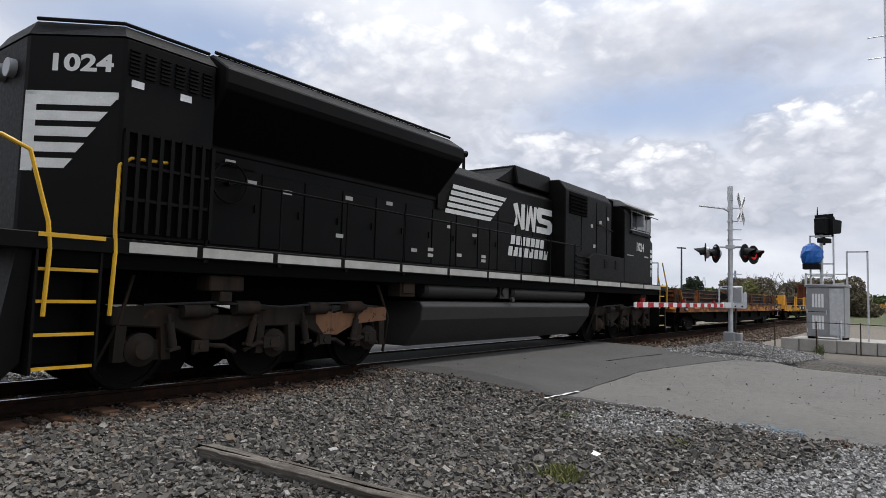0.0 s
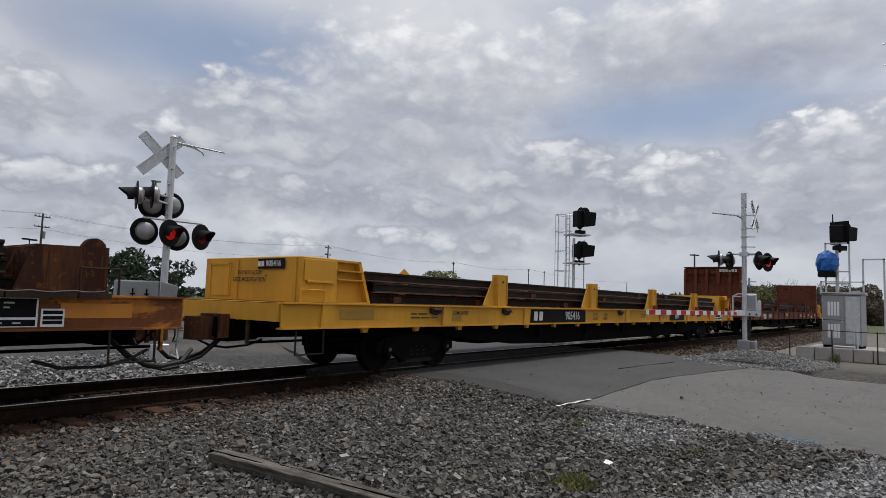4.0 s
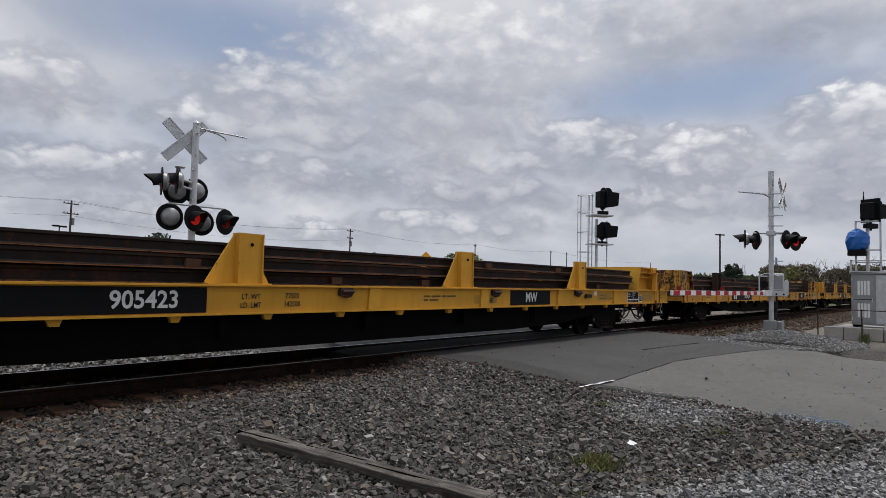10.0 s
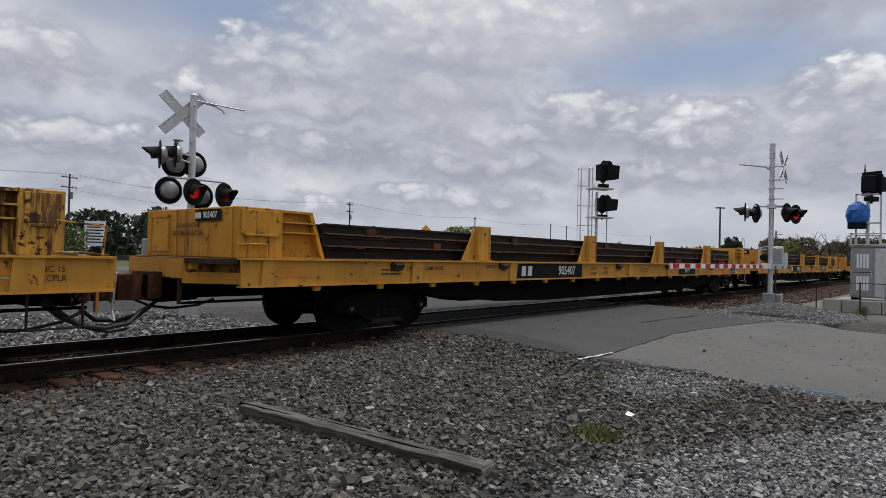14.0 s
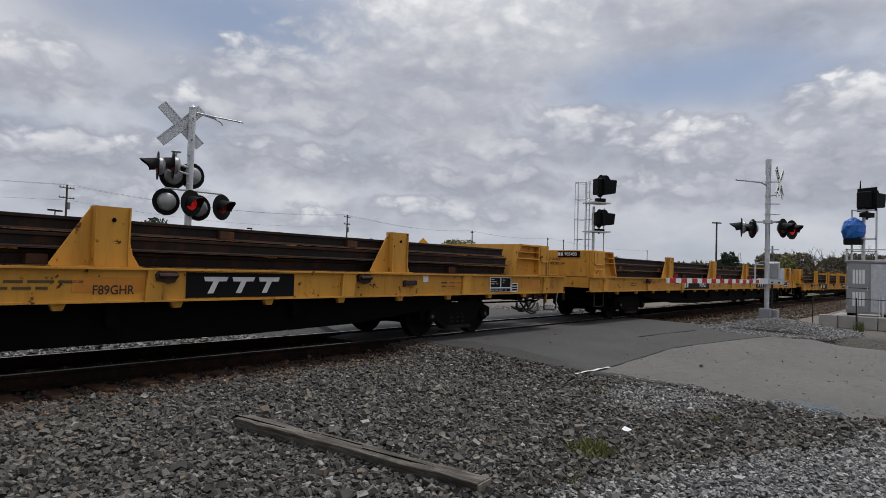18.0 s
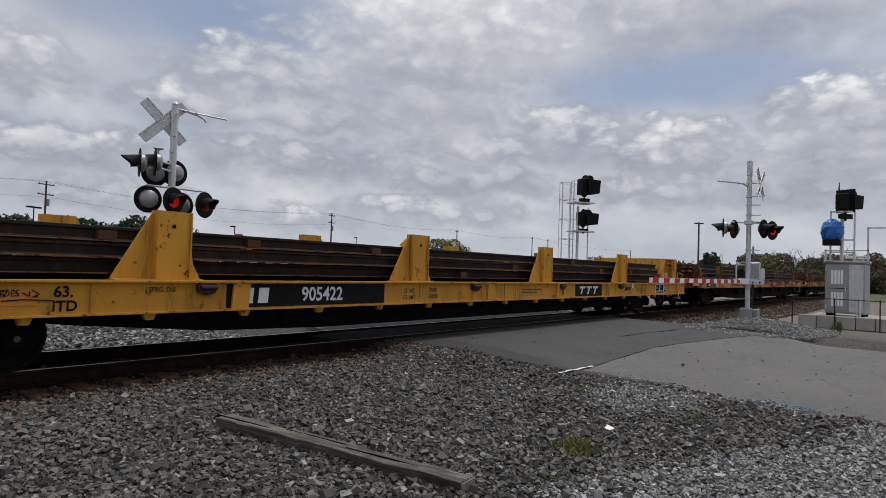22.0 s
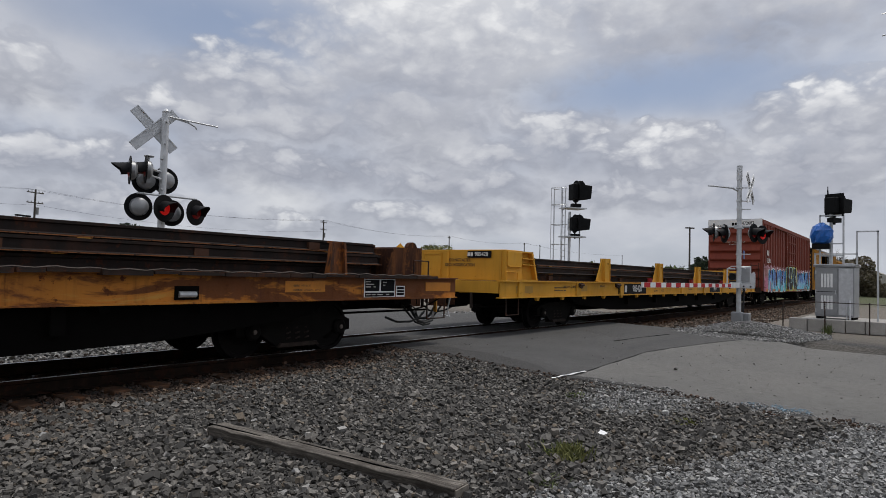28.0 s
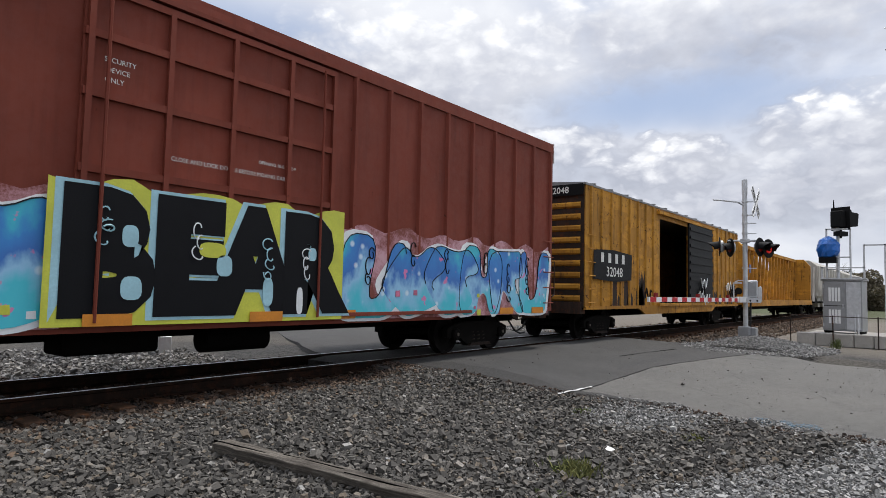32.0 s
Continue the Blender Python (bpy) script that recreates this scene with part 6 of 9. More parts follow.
def brown_car(u):
    """The oxide-red bulkhead flat car."""
    L = 28.4
    rng = random.Random(33)
    car = thing("bulkhead_flat_car", "oxide-red bulkhead flat car with tall rusty end walls carrying rails", "flat car", "rail train cars")
    flat_body(car, L, M_brown, sill=(0.87, 1.32), pockets=15, pocket_w=0.24, bogie=3.85)
    for k in (-1, 1):
        m = Matrix.Identity(4) if k < 0 else pose(0, 0, 0, 0, 0, 180)
        w = part("end_wall", lambda: Shape().box(-12.94, -12.88, -1.46, 1.46, 1.32, 3.56), M_brown, car, "tall oxide-red end wall", key="endwall", at=m)
        for y in (-0.86, -0.29, 0.29, 0.86):
            part("rib", lambda: Shape().prism([(-13.14, 1.32), (-12.94, 1.32), (-12.94, 3.50), (-13.08, 3.50)], "y", -0.03, 0.03).prism([(-13.22, 1.32), (-13.14, 1.32), (-13.08, 3.50), (-13.16, 3.50)], "y", -0.08, 0.08), M_brown, w, key="wallrib", at=pose(0, y, 0))
        for y in (-1.40, 1.40):
            part("corner_post", lambda: Shape().prism([(-13.22, 1.32), (-13.12, 1.32), (-13.06, 3.50), (-13.16, 3.50)], "y", -0.06, 0.06), M_brown, w, key="cornerpost", at=pose(0, y, 0))
            part("gusset", lambda: Shape().prism([(-13.16, 1.32), (-12.94, 1.32), (-12.94, 2.3), (-13.12, 1.9)], "y", -0.015, 0.015), M_brown, w, key="cgusset", at=pose(0, y * 0.985, 0))
        part("wall_cap", lambda: Shape().box(-13.18, -12.86, -1.47, 1.47, 3.562, 3.60), M_brown, w, key="wallcap")
        for sy in (-1.445, 1.445):
            part("side_plate", lambda: Shape().prism([(-13.18, 1.33), (-12.89, 1.33), (-12.89, 2.95), (-13.08, 2.95)], "y", -0.014, 0.014).prism([(-13.40, 1.33), (-13.18, 1.33), (-13.18, 1.7), (-13.40, 1.6)], "y", -0.014, 0.014), M_brown, w, "closing side plate", key="wallside", at=pose(0, sy, 0))
        part("lower_panel", lambda: Shape().prism([(-13.16, 1.32), (-13.10, 1.32), (-13.06, 2.72), (-13.10, 2.72)], "y", -1.40, 1.40), M_brown, w, "solid lower plate between the ribs", key="lowpanel")
        for y in (-1.14, -0.57, 0.0, 0.57, 1.14):
            part("top_web", lambda: Shape().prism([(-0.26, 3.50), (0.26, 3.50), (0.26, 3.36), (0.20, 3.22), (-0.20, 3.22), (-0.26, 3.36)], "x", -13.06, -12.94), M_brown, w, key="topweb", at=pose(0, y, 0))
        part("hand_rail", lambda: Shape().tube([(-13.24, 1.3, 2.62), (-13.25, 0.0, 2.66), (-13.24, -1.3, 2.74)], 0.014, 6), M_brown, w, "thin cross rail", key="wallrail")
        for i in range(6):
            part("number_bar", lambda: Shape().box(-13.175, -13.17, -0.055, 0.055, -0.08, 0.08), M_stripe, w, "faded white number block", key="numbar", at=pose(0, -0.42 - i * 0.15, 3.40))
        for y, z in ((-0.8, 3.25), (0.4, 3.25), (-0.5, 2.0), (0.5, 2.0)):
            part("hole_plate", lambda: Shape().rod((-12.885, 0, 0), (-12.872, 0, 0), 0.07, n=12), M_under, w, "dark hole", key="hole", at=pose(0, y, z))
        part("ladder", Shape().tube([(-13.16, -1.5, 1.4), (-13.1, -1.5, 3.4)], 0.016, 6).tube([(-12.92, -1.5, 1.4), (-12.90, -1.5, 3.4)], 0.016, 6), M_brown, w)
        for i in range(5):
            part("rung", Shape().rod((-13.15 + i * 0.012, -1.5, 1.6 + i * 0.4), (-12.91, -1.5, 1.6 + i * 0.4), 0.013, n=5), M_brown, w)
        for x in (-11.2, -8.1, -3.28, 3.4, 7.9, 10.9):
            part("stanchion", lambda: Shape().prism([(-0.11, -0.13), (-0.085, -0.13), (-0.085, -0.05), (0.085, -0.05), (0.085, -0.13), (0.11, -0.13), (0.11, 0.09), (-0.11, 0.09)], "z", 0, 0.70), M_brown, car, "oxide-red stake post", key="bpost", bevel=0.008, at=pose(x, k * 1.36, 1.32))
            part("brace", lambda: Shape().prism([(-0.11, 0), (-0.46, 0), (-0.11, 0.42)], "y", -0.02, 0.02), M_brown, car, key="bbrace", at=pose(x, k * 1.40, 1.32))
            part("brace", lambda: Shape().prism([(0.11, 0), (0.30, 0), (0.11, 0.22)], "y", -0.02, 0.02), M_brown, car, key="bbrace2", at=pose(x, k * 1.40, 1.32))
        for x in (-9.98, -5.1, -0.4, 1.4, 5.2, 9.4):
            part("short_post", lambda: Shape().box(-0.14, 0.14, -0.07, 0.07, 0, 0.22), M_brown, car, key="bshort", at=pose(x, k * 1.38, 1.32))
    for words, x in (("1119", -7.31), ("83", -6.62)):
        lettering(words, 0.35, M_white, car, side(x, 1.035, -1.512), bold=0.004, name="car_number", wide=0.82)
    lettering("MW", 0.35, M_white, car, side(-6.12, 1.045, -1.512), bold=0.006, name="car_mark", wide=0.85)
    for i in range(2):
        part("reporting_mark", lambda: Shape().prism([(0, 0), (0.15, 0), (0.17, 0.25), (0.02, 0.25)], "y", -0.003, 0.003), M_white, car, "white painted block", key="mark4", at=pose(-8.03 + i * 0.21, -1.51, 0.91))
    lettering("DO NOT", 0.15, M_white, car, side(6.2, 1.18, -1.512), bold=0.002, name="stencil")
    lettering("HUMP", 0.15, M_white, car, side(6.2, 1.03, -1.512), bold=0.002, name="stencil")
    lettering("F-67C", 0.165, M_white, car, side(12.0, 1.08, -1.512), name="stencil")
    marks(car, rng, -1.506, 1.12, x_list=(-12.2, -8.4, -1.0, 4.3, 8.2, 11.4))
    data_panel(car, 9.4, 1.1)
    MOVERS.append((car, u))
    rail_load(u, 11.9, 3, 33, 1.33, 0.6)



rusty_car(38.4, 26.6, M_orange, 41, posts=(-9.0, -4.2, 0.22, 2.45, 6.9, 9.6))
yellow_car(66.2, "905416", M_yellow2, seed=2, mark="MW", brake=True)
brown_car(95.0)
yellow_car(123.1, "905423", M_yellow2, seed=3, mark="MW", plate=False, brake=True)
c5 = yellow_car(151.35, "905424", M_yellow, posts="dark", built="F89FH", seed=4, mark="MW", words=("DO", "NOT", "HUMP"), plate=False, end_paint=M_rustend, cut=0.5)
yellow_car(179.65, "905407", seed=5, mark="MW", cut=0.45, end_paint=M_yellow_r)
yellow_car(208.27, "905418", seed=6, num_x=-4.9, mark_x=4.4)
yellow_car(236.8, "905403", seed=7, num_x=-4.8)
c9 = yellow_car(265.2, "905422", M_yellow_r, seed=8, low=0.17, num_at=0.15, plate_back=plain("teal patch paint", (0.05, 0.20, 0.22), 0.6), num_x=-4.95, cut=0.6)
for words, x, z in (("63.", -8.6, 0.96), ("iTD", -8.58, 0.80)):
    lettering(words, 0.17, M_black, c9, side(x, z, -1.514), bold=0.004, name="brush_mark", label="black brushed letters")
rusty_car(292.9, 27.8, M_orange, 42, tag="NG")
rusty_car(320.3, 27.0, M_orange, 43)
yellow_car(348.45, "905420", M_yellow2, seed=9, mark="MW", num_x=-5.3, num_at=0.38, half=1.24, weights=("74800", "145200"))

scrawl(c5, 3.15, 4.35, 1.07, 0.2, 5, M_black)
scrawl(c9, -9.2, -8.8, 0.95, 0.13, 6, M_black)
scrawl(c9, -12.5, -11.8, 1.35, 0.3, 7, M_black, -1.375)
scrawl(c9, 11.75, 12.45, 1.36, 0.26, 11, M_wsheet, -1.222, 0.012)
scrawl(c5, 9.55, 10.25, 1.08, 0.26, 8, M_black, -1.52, 0.014)
scrawl(c5, 11.5, 12.5, 1.12, 0.16, 9, plain("pale green spray paint", (0.22, 0.50, 0.36), 0.6), -1.516, 0.010)


# ---- locomotive ----
U_LOCO = 13.6


def horse_mark(owner):
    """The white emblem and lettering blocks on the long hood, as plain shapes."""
    y, o = -1.026, U_LOCO
    for i in range(5):
        z = 3.72 - i * 0.142
        x0, x1 = 11.28 - o - i * 0.065, 13.50 - o - i * 0.16
        part("emblem_stripe", Shape().prism([(x0, z), (x0 + 0.025, z + 0.095), (x1 + 0.10, z + 0.095), (x1, z)], "y", y - 0.003, y), M_white, owner, "white emblem stripe")
    blocks = [[(13.75, 3.72), (13.98, 3.78), (14.22, 3.30), (14.22, 3.76), (14.42, 3.78), (14.42, 3.12), (14.24, 3.10), (13.98, 3.52), (14.02, 3.22), (13.80, 3.14), (13.92, 3.42)],
              [(14.48, 3.10), (14.66, 3.10), (14.78, 3.52), (14.90, 3.10), (15.04, 3.10), (15.16, 3.78), (14.98, 3.78), (14.94, 3.44), (14.84, 3.78), (14.72, 3.78), (14.62, 3.44), (14.58, 3.78)]]
    for b in blocks:
        part("emblem_block", Shape().prism([(13.98 + (a - 13.80) * 0.90 - o, c) for a, c in b], "y", y - 0.003, y), M_white, owner, "white emblem shape")
    s = [(15.22, 3.12), (15.78, 3.12), (15.88, 3.22), (15.88, 3.42), (15.78, 3.50), (15.42, 3.52), (15.42, 3.62), (15.86, 3.62), (15.86, 3.78), (15.30, 3.78), (15.22, 3.70), (15.22, 3.48), (15.32, 3.38), (15.68, 3.36), (15.68, 3.28), (15.22, 3.28)]
    part("emblem_block", Shape().prism([(15.20 + (a - 15.22) * 1.38 - o, 3.10 + (c - 3.12) * 1.06) for a, c in s], "y", y - 0.003, y), M_white, owner, "white emblem shape")
    for row, z in enumerate((2.69, 2.39)):
        n, x0, pitch = (7, 13.84, 0.262) if row == 0 else (8, 13.72, 0.272)
        for i in range(n):
            part("letter_bar", lambda: Shape().prism([(0, 0), (0.20, 0), (0.24, 0.24), (0.04, 0.24)], "y", -0.003, 0), M_white, owner, "white slanted lettering block", key="letterbar", at=pose(x0 + i * pitch - o, y, z))


def loco_truck(loco, x, k):
    t = part("truck", lambda: Shape().box(-2.3, 2.3, -0.95, 0.95, 0.62, 0.78), M_under, loco, "three-axle locomotive bogie", key="ltruckbody", at=pose(x, 0, 0))

    def cast():
        s = Shape()
        s.prism([(-2.55, 0.86), (-2.55, 1.08), (-1.9, 1.12), (-1.2, 0.98), (-0.75, 0.98), (-0.1, 1.10), (0.75, 1.10), (1.2, 0.98), (1.9, 1.12), (2.55, 1.08), (2.55, 0.86), (1.7, 0.80), (1.25, 0.62), (0.95, 0.62), (0.5, 0.80), (-0.5, 0.80), (-0.95, 0.62), (-1.25, 0.62), (-1.7, 0.80)], "y", -0.09, 0.09)
        return s
    for sy in (-1, 1):
        f = part("side_frame", cast, M_truckl, t, "grimy brown side frame", key="lframe", bevel=0.02, at=pose(0, sy * 1.12, 0, 0, 0, 0 if sy < 0 else 180))
    if k < 0:
        part("side_frame_cover", Shape().prism([(0.80, 0.84), (0.80, 1.08), (1.2, 0.99), (1.9, 1.13), (2.54, 1.09), (2.54, 0.85), (1.72, 0.80), (1.28, 0.62), (0.98, 0.64)], "y", -1.225, -1.205), M_rustl, t, "dusty rust-brown casting face", bevel=0.004)
    for q, (px, w) in enumerate(((-1.75, 0.22), (-0.55, 0.30), (0.55, 0.26), (1.62, 0.24))):
        part("damper", lambda: Shape().rod((0, 0, 0.0), (0, 0, 0.34), 0.055, n=10).rod((0, 0, 0.34), (0, 0, 0.46), 0.03, n=8).box(-0.08, 0.08, -0.05, 0.05, -0.04, 0.0), M_truckl, t, "vertical damper", key="damper", smooth=True, at=pose(px, -1.28, 0.56, 0, 12 if q % 2 else -12, 0))
        part("bracket", lambda: Shape().box(-w / 2, w / 2, -0.04, 0.04, 0, 0.16).rod((0, -0.06, 0.08), (0, 0.0, 0.08), 0.05, n=10), M_truckl, t, key=f"bracket{w}", at=pose(px + 0.42, -1.25, 0.48))
    for dx in (-2.13, 0.0, 2.13):
        SPINNERS.append((loco, wheelset(t, dx, R_LOCO), dx, R_LOCO))
        part("traction_motor", lambda: Shape().prism([(0.10, 0.16), (0.9, 0.14), (1.0, 0.30), (0.95, 0.80), (0.10, 0.80)], "y", -0.60, 0.60), M_under, t, "dark traction motor", key="tmotor", at=pose(dx if dx < 1 else dx - 1.1, 0, 0))
        for sy in (-1, 1):
            part("axle_box", lambda: Shape().lathe([(-0.16, 0.06), (-0.15, 0.12), (-0.08, 0.16), (-0.05, 0.22), (0.05, 0.22)], (0, 0, 0.54), (0, 1, 0), 16).box(-0.30, 0.30, -0.03, 0.06, 0.40, 0.66), M_truckl, t, "round axle bearing box", key="axlebox", smooth=True, at=pose(dx, sy * 1.12, 0, 0, 0, 0 if sy < 0 else 180))
            for q in (0, 180):
                part("guide_arm", lambda: Shape().prism([(-0.38, 0.40), (-0.26, 0.40), (-0.22, 0.85), (-0.36, 0.85)], "y", -0.06, 0.06), M_truckl, t, key="guide", at=pose(dx, sy * 1.16, 0, 0, 0, q))
    for dx in (-1.45, -0.62, 0.75, 1.6):
        part("brake_cylinder", lambda: Shape().rod((-0.2, 0, 0), (0.2, 0, 0), 0.105, n=14).rod((0.2, 0, 0), (0.34, 0, 0), 0.05, n=10), M_truckl, t, "brake cylinder", key="lbrake", smooth=True, at=pose(dx, -1.26, 1.06 + 0.04 * math.sin(dx * 9)))
        part("brake_rigging", lambda: Shape().tube([(-0.34, 0, -0.1), (-0.1, 0, 0.0), (0.15, 0, -0.02), (0.34, 0, -0.12)], 0.035, 7), M_truckl, t, key="rigging", at=pose(dx + 0.35, -1.24, 0.56))
    part("sand_pipe", Shape().tube([(k * 2.3, -1.2, 1.5), (k * 2.45, -1.2, 0.9), (k * 2.65, -1.0, 0.30)], 0.025, 6).tube([(-k * 2.3, -1.2, 1.5), (-k * 2.62, -1.2, 0.9), (-k * 2.72, -1.0, 0.25)], 0.03, 6), M_truckl, t, "bent pipe")
    part("cable", Shape().tube([(-2.2, -1.3, 1.12), (-1.2, -1.32, 1.16), (0, -1.3, 1.10), (1.2, -1.32, 1.17), (2.2, -1.3, 1.1)], 0.018, 6), M_rubber, t)


M_truckl = weathered("grimy brown bogie casting", (0.026, 0.021, 0.017), (0.07, 0.034, 0.018), 0.30, rough=0.9, dirt=0.7, spec=0.12)
M_rustl = weathered("dusty rust-brown casting", (0.20, 0.105, 0.060), (0.06, 0.03, 0.018), 0.45, rough=0.95, dirt=0.8, spec=0.1)


def locomotive():
    o = U_LOCO
    lo = thing("locomotive", "black six-axle diesel locomotive with white stripes and yellow handrails", "locomotive", "rail train cars")
    P = lambda pts: [(a - o, b) for a, b in pts]
    X = lambda a: a - o
    # frame and walkway
    part("underframe", Shape().box(X(3.0), X(24.6), -1.50, 1.50, 1.56, 1.74).box(X(3.3), X(24.2), -0.5, 0.5, 1.1, 1.56), M_loco_shade, lo, "black main frame")
    part("walkway", Shape().box(X(2.2), X(24.7), -1.54, 1.54, 1.74, 1.93), M_loco, lo, "black walkway edge", bevel=0.01)
    marksx = [3.85, 4.85, 6.1, 7.5, 9.0, 10.5, 12.0, 13.5, 15.0, 16.5, 18.1, 20.0, 22.2, 24.1]
    for a, b in zip(marksx, marksx[1:]):
        part("sill_stripe", Shape().box(X(a) + 0.05, X(b) - 0.04, -1.546, -1.54, 1.765, 1.895), M_stripe, lo, "dusty white sill stripe")
    # radiator end of the long hood
    plan = [(3.0, -0.55), (3.0, 0.55), (3.72, 1.50), (5.0, 1.50), (5.0, -1.50), (3.72, -1.50)]
    part("rear_hood", Shape().prism([(a - o, b) for a, b in plan], "z", 1.93, 4.42), M_loco, lo, "chamfered rear hood", bevel=0.03)
    s = Shape()
    top = [(3.12, -0.45), (3.12, 0.45), (3.82, 1.25), (5.0, 1.25), (5.0, -1.25), (3.82, -1.25)]
    k = len(plan)
    s.v = [(a - o, b, 4.42) for a, b in plan] + [(a - o, b, 4.64) for a, b in top]
    s.f = [(i, (i + 1) % k, k + (i + 1) % k, k + i)[::-1] for i in range(k)] + [tuple(range(k, 2 * k))[::-1], tuple(range(k))]
    part("rear_hood_top", s, M_loco, lo)
    part("roof_rim", Shape().tube([(X(3.1), -0.5, 4.66), (X(3.8), -1.28, 4.66), (X(5.0), -1.28, 4.66)], 0.025, 6), M_loco, lo)
    chamfer = pose(X(3.36), -1.025, 0, 0, 0, -52.8)
    for i in range(5):
        z = 3.54 - i * 0.195
        w0, w1 = -0.58, 0.46 - i * 0.13
        part("rear_stripe", Shape().prism([(w0 + 0.10 * i * 0, z), (w1, z), (w1 + 0.10, z + 0.12), (w0, z + 0.12)], "y", -0.006, -0.002), M_white, lo, "white stripe on the hood corner", at=chamfer)
    part("rear_stripe", Shape().box(-0.58, -0.44, -0.0055, -0.002, 2.72, 3.70), M_white, lo, "white edge band", at=chamfer)
    part("rear_stripe", Shape().box(-0.58, 0.55, -0.0055, -0.002, 3.62, 3.71), M_white, lo, "white top band", at=chamfer)
    lettering("1024", 0.29, M_white, lo, chamfer @ side(0.06, 4.06, -0.006), bold=0.010, name="road_number", wide=1.40)
    part("headlight", Shape().rod((X(3.01), -0.16, 4.05), (X(2.91), -0.16, 4.05), 0.12, n=14).rod((X(3.01), 0.16, 4.05), (X(2.91), 0.16, 4.05), 0.12, n=14), M_alum, lo, "twin headlight", smooth=True)
    for i in range(6):
        for j in range(7):
            part("louvre", lambda: Shape().prism([(0, 0), (0.13, 0), (0.13, 0.02), (0, 0.02)], "y", -0.03, 0.0), M_loco, lo, "hood louvre", key="hoodlouvre", at=pose(X(3.78) + i * 0.2, -1.50, 3.96 + j * 0.05))
    for x in (3.9, 4.55):
        part("warning_plate", lambda: Shape().box(-0.08, 0.08, -0.004, 0.0, -0.045, 0.045), M_wsheet, lo, "small white warning plate", key="warn", at=pose(X(x), -1.502, 3.86))
    # flat sheet whose near-black stands in for the shade between the bars
    part("grille", Shape().box(X(3.76), X(4.92), -1.503, -1.5, 2.0, 3.28), M_loco_shade, lo, "grille backing sheet with shade in its black")
    for i in range(9):
        part("grille_bar", lambda: Shape().prism([(0, 0), (0.05, 0), (0.05, 1.26), (0, 1.26)], "y", -0.06, 0.0), M_loco, lo, key="gbar", at=pose(X(3.76) + i * 0.148, -1.503, 2.01))
    for z in (2.4, 2.82, 3.24):
        part("grille_bar", Shape().box(X(3.76), X(4.92), -1.555, -1.503, z, z + 0.04), M_loco, lo)
    # radiator flare
    part("radiator_housing", Shape().prism([(-1.02, 3.35), (-1.02, 3.45), (-1.66, 4.12), (-1.70, 4.20), (-1.70, 4.40), (-1.30, 4.66), (1.30, 4.66), (1.70, 4.40), (1.70, 4.20), (1.66, 4.12), (1.02, 3.45), (1.02, 3.35)], "x", X(5.02), X(10.74)), M_loco, lo, "flared radiator housing", bevel=0.02)
    # thin sheet, its near-black stands in for shade inside the intake
    part("radiator_screen", Shape().prism([(-1.04, 3.46), (-1.64, 4.10), (-1.645, 4.095), (-1.045, 3.455)], "x", X(5.1), X(10.66)), M_loco_shade, lo, "radiator intake sheet with shade in its black")
    part("radiator_top_rail", Shape().tube([(X(5.05), -1.34, 4.69), (X(10.7), -1.34, 4.69)], 0.025, 6), M_loco, lo)
    part("radiator_roof", Shape().box(X(5.2), X(10.2), -1.2, 1.2, 4.66, 4.72), M_loco_shade, lo)
    # long hood
    part("long_hood", Shape().prism([(-1.0, 1.93), (-1.0, 4.08), (-0.72, 4.34), (0.72, 4.34), (1.0, 4.08), (1.0, 1.93)], "x", X(4.98), X(17.0)), M_loco, lo, "black engine hood", bevel=0.02)
    part("hood_stair", Shape().prism([(X(10.72), 3.2), (X(10.72), 4.45), (X(11.2), 4.40), (X(10.9), 3.2)], "y", -1.05, 1.05), M_loco, lo, "sloped hood transition")
    for i in range(13):
        x = X(5.3) + i * 0.88
        part("hood_door", lambda: Shape().box(0.02, 0.86, -0.022, 0.0, 0.05, 1.22), M_loco, lo, "engine room door", key="hooddoor", at=pose(x, -1.0, 1.95), bevel=0.006)
        if x > X(10.9):
            part("hood_door", lambda: Shape().box(0.02, 0.86, -0.02, 0.0, 1.26, 1.86), M_loco, lo, "upper hood panel", key="hooddoor2", at=pose(x, -1.0, 1.95), bevel=0.006)
        part("latch", lambda: Shape().box(-0.02, 0.02, -0.05, -0.02, -0.06, 0.06), M_loco, lo, key="latch", at=pose(x + 0.78, -1.0, 2.6))
    for i, (x, z) in enumerate(((6.0, 3.0), (6.7, 2.95), (7.9, 2.35), (9.2, 3.1), (10.0, 2.25), (10.55, 2.3), (10.55, 2.18), (11.6, 2.25), (12.6, 2.28), (12.6, 2.18), (5.6, 3.25), (8.1, 3.05), (11.2, 2.85), (12.2, 2.75))):
        part("notice", lambda: Shape().box(-0.09, 0.09, -0.004, 0.0, -0.035, 0.035), M_stripe, lo, "small pale notice plate", key="notice", at=pose(X(x), -1.026, z))
    part("hand_brake_wheel", Shape().tube([(X(5.55) + 0.30 * math.cos(a * 0.4488), -1.12, 2.92 + 0.30 * math.sin(a * 0.4488)) for a in range(15)], 0.018, 6).rod((X(5.55), -1.0, 2.92), (X(5.55), -1.14, 2.92), 0.04).rod((X(5.25), -1.11, 2.92), (X(5.85), -1.11, 2.92), 0.012, n=5), M_loco, lo, "hand brake wheel")
    # flat plate: the depth of this recess is only painted as shade
    part("hand_brake_recess", Shape().box(X(5.1), X(6.05), -1.006, -1.001, 2.1, 3.2), M_loco_shade, lo)
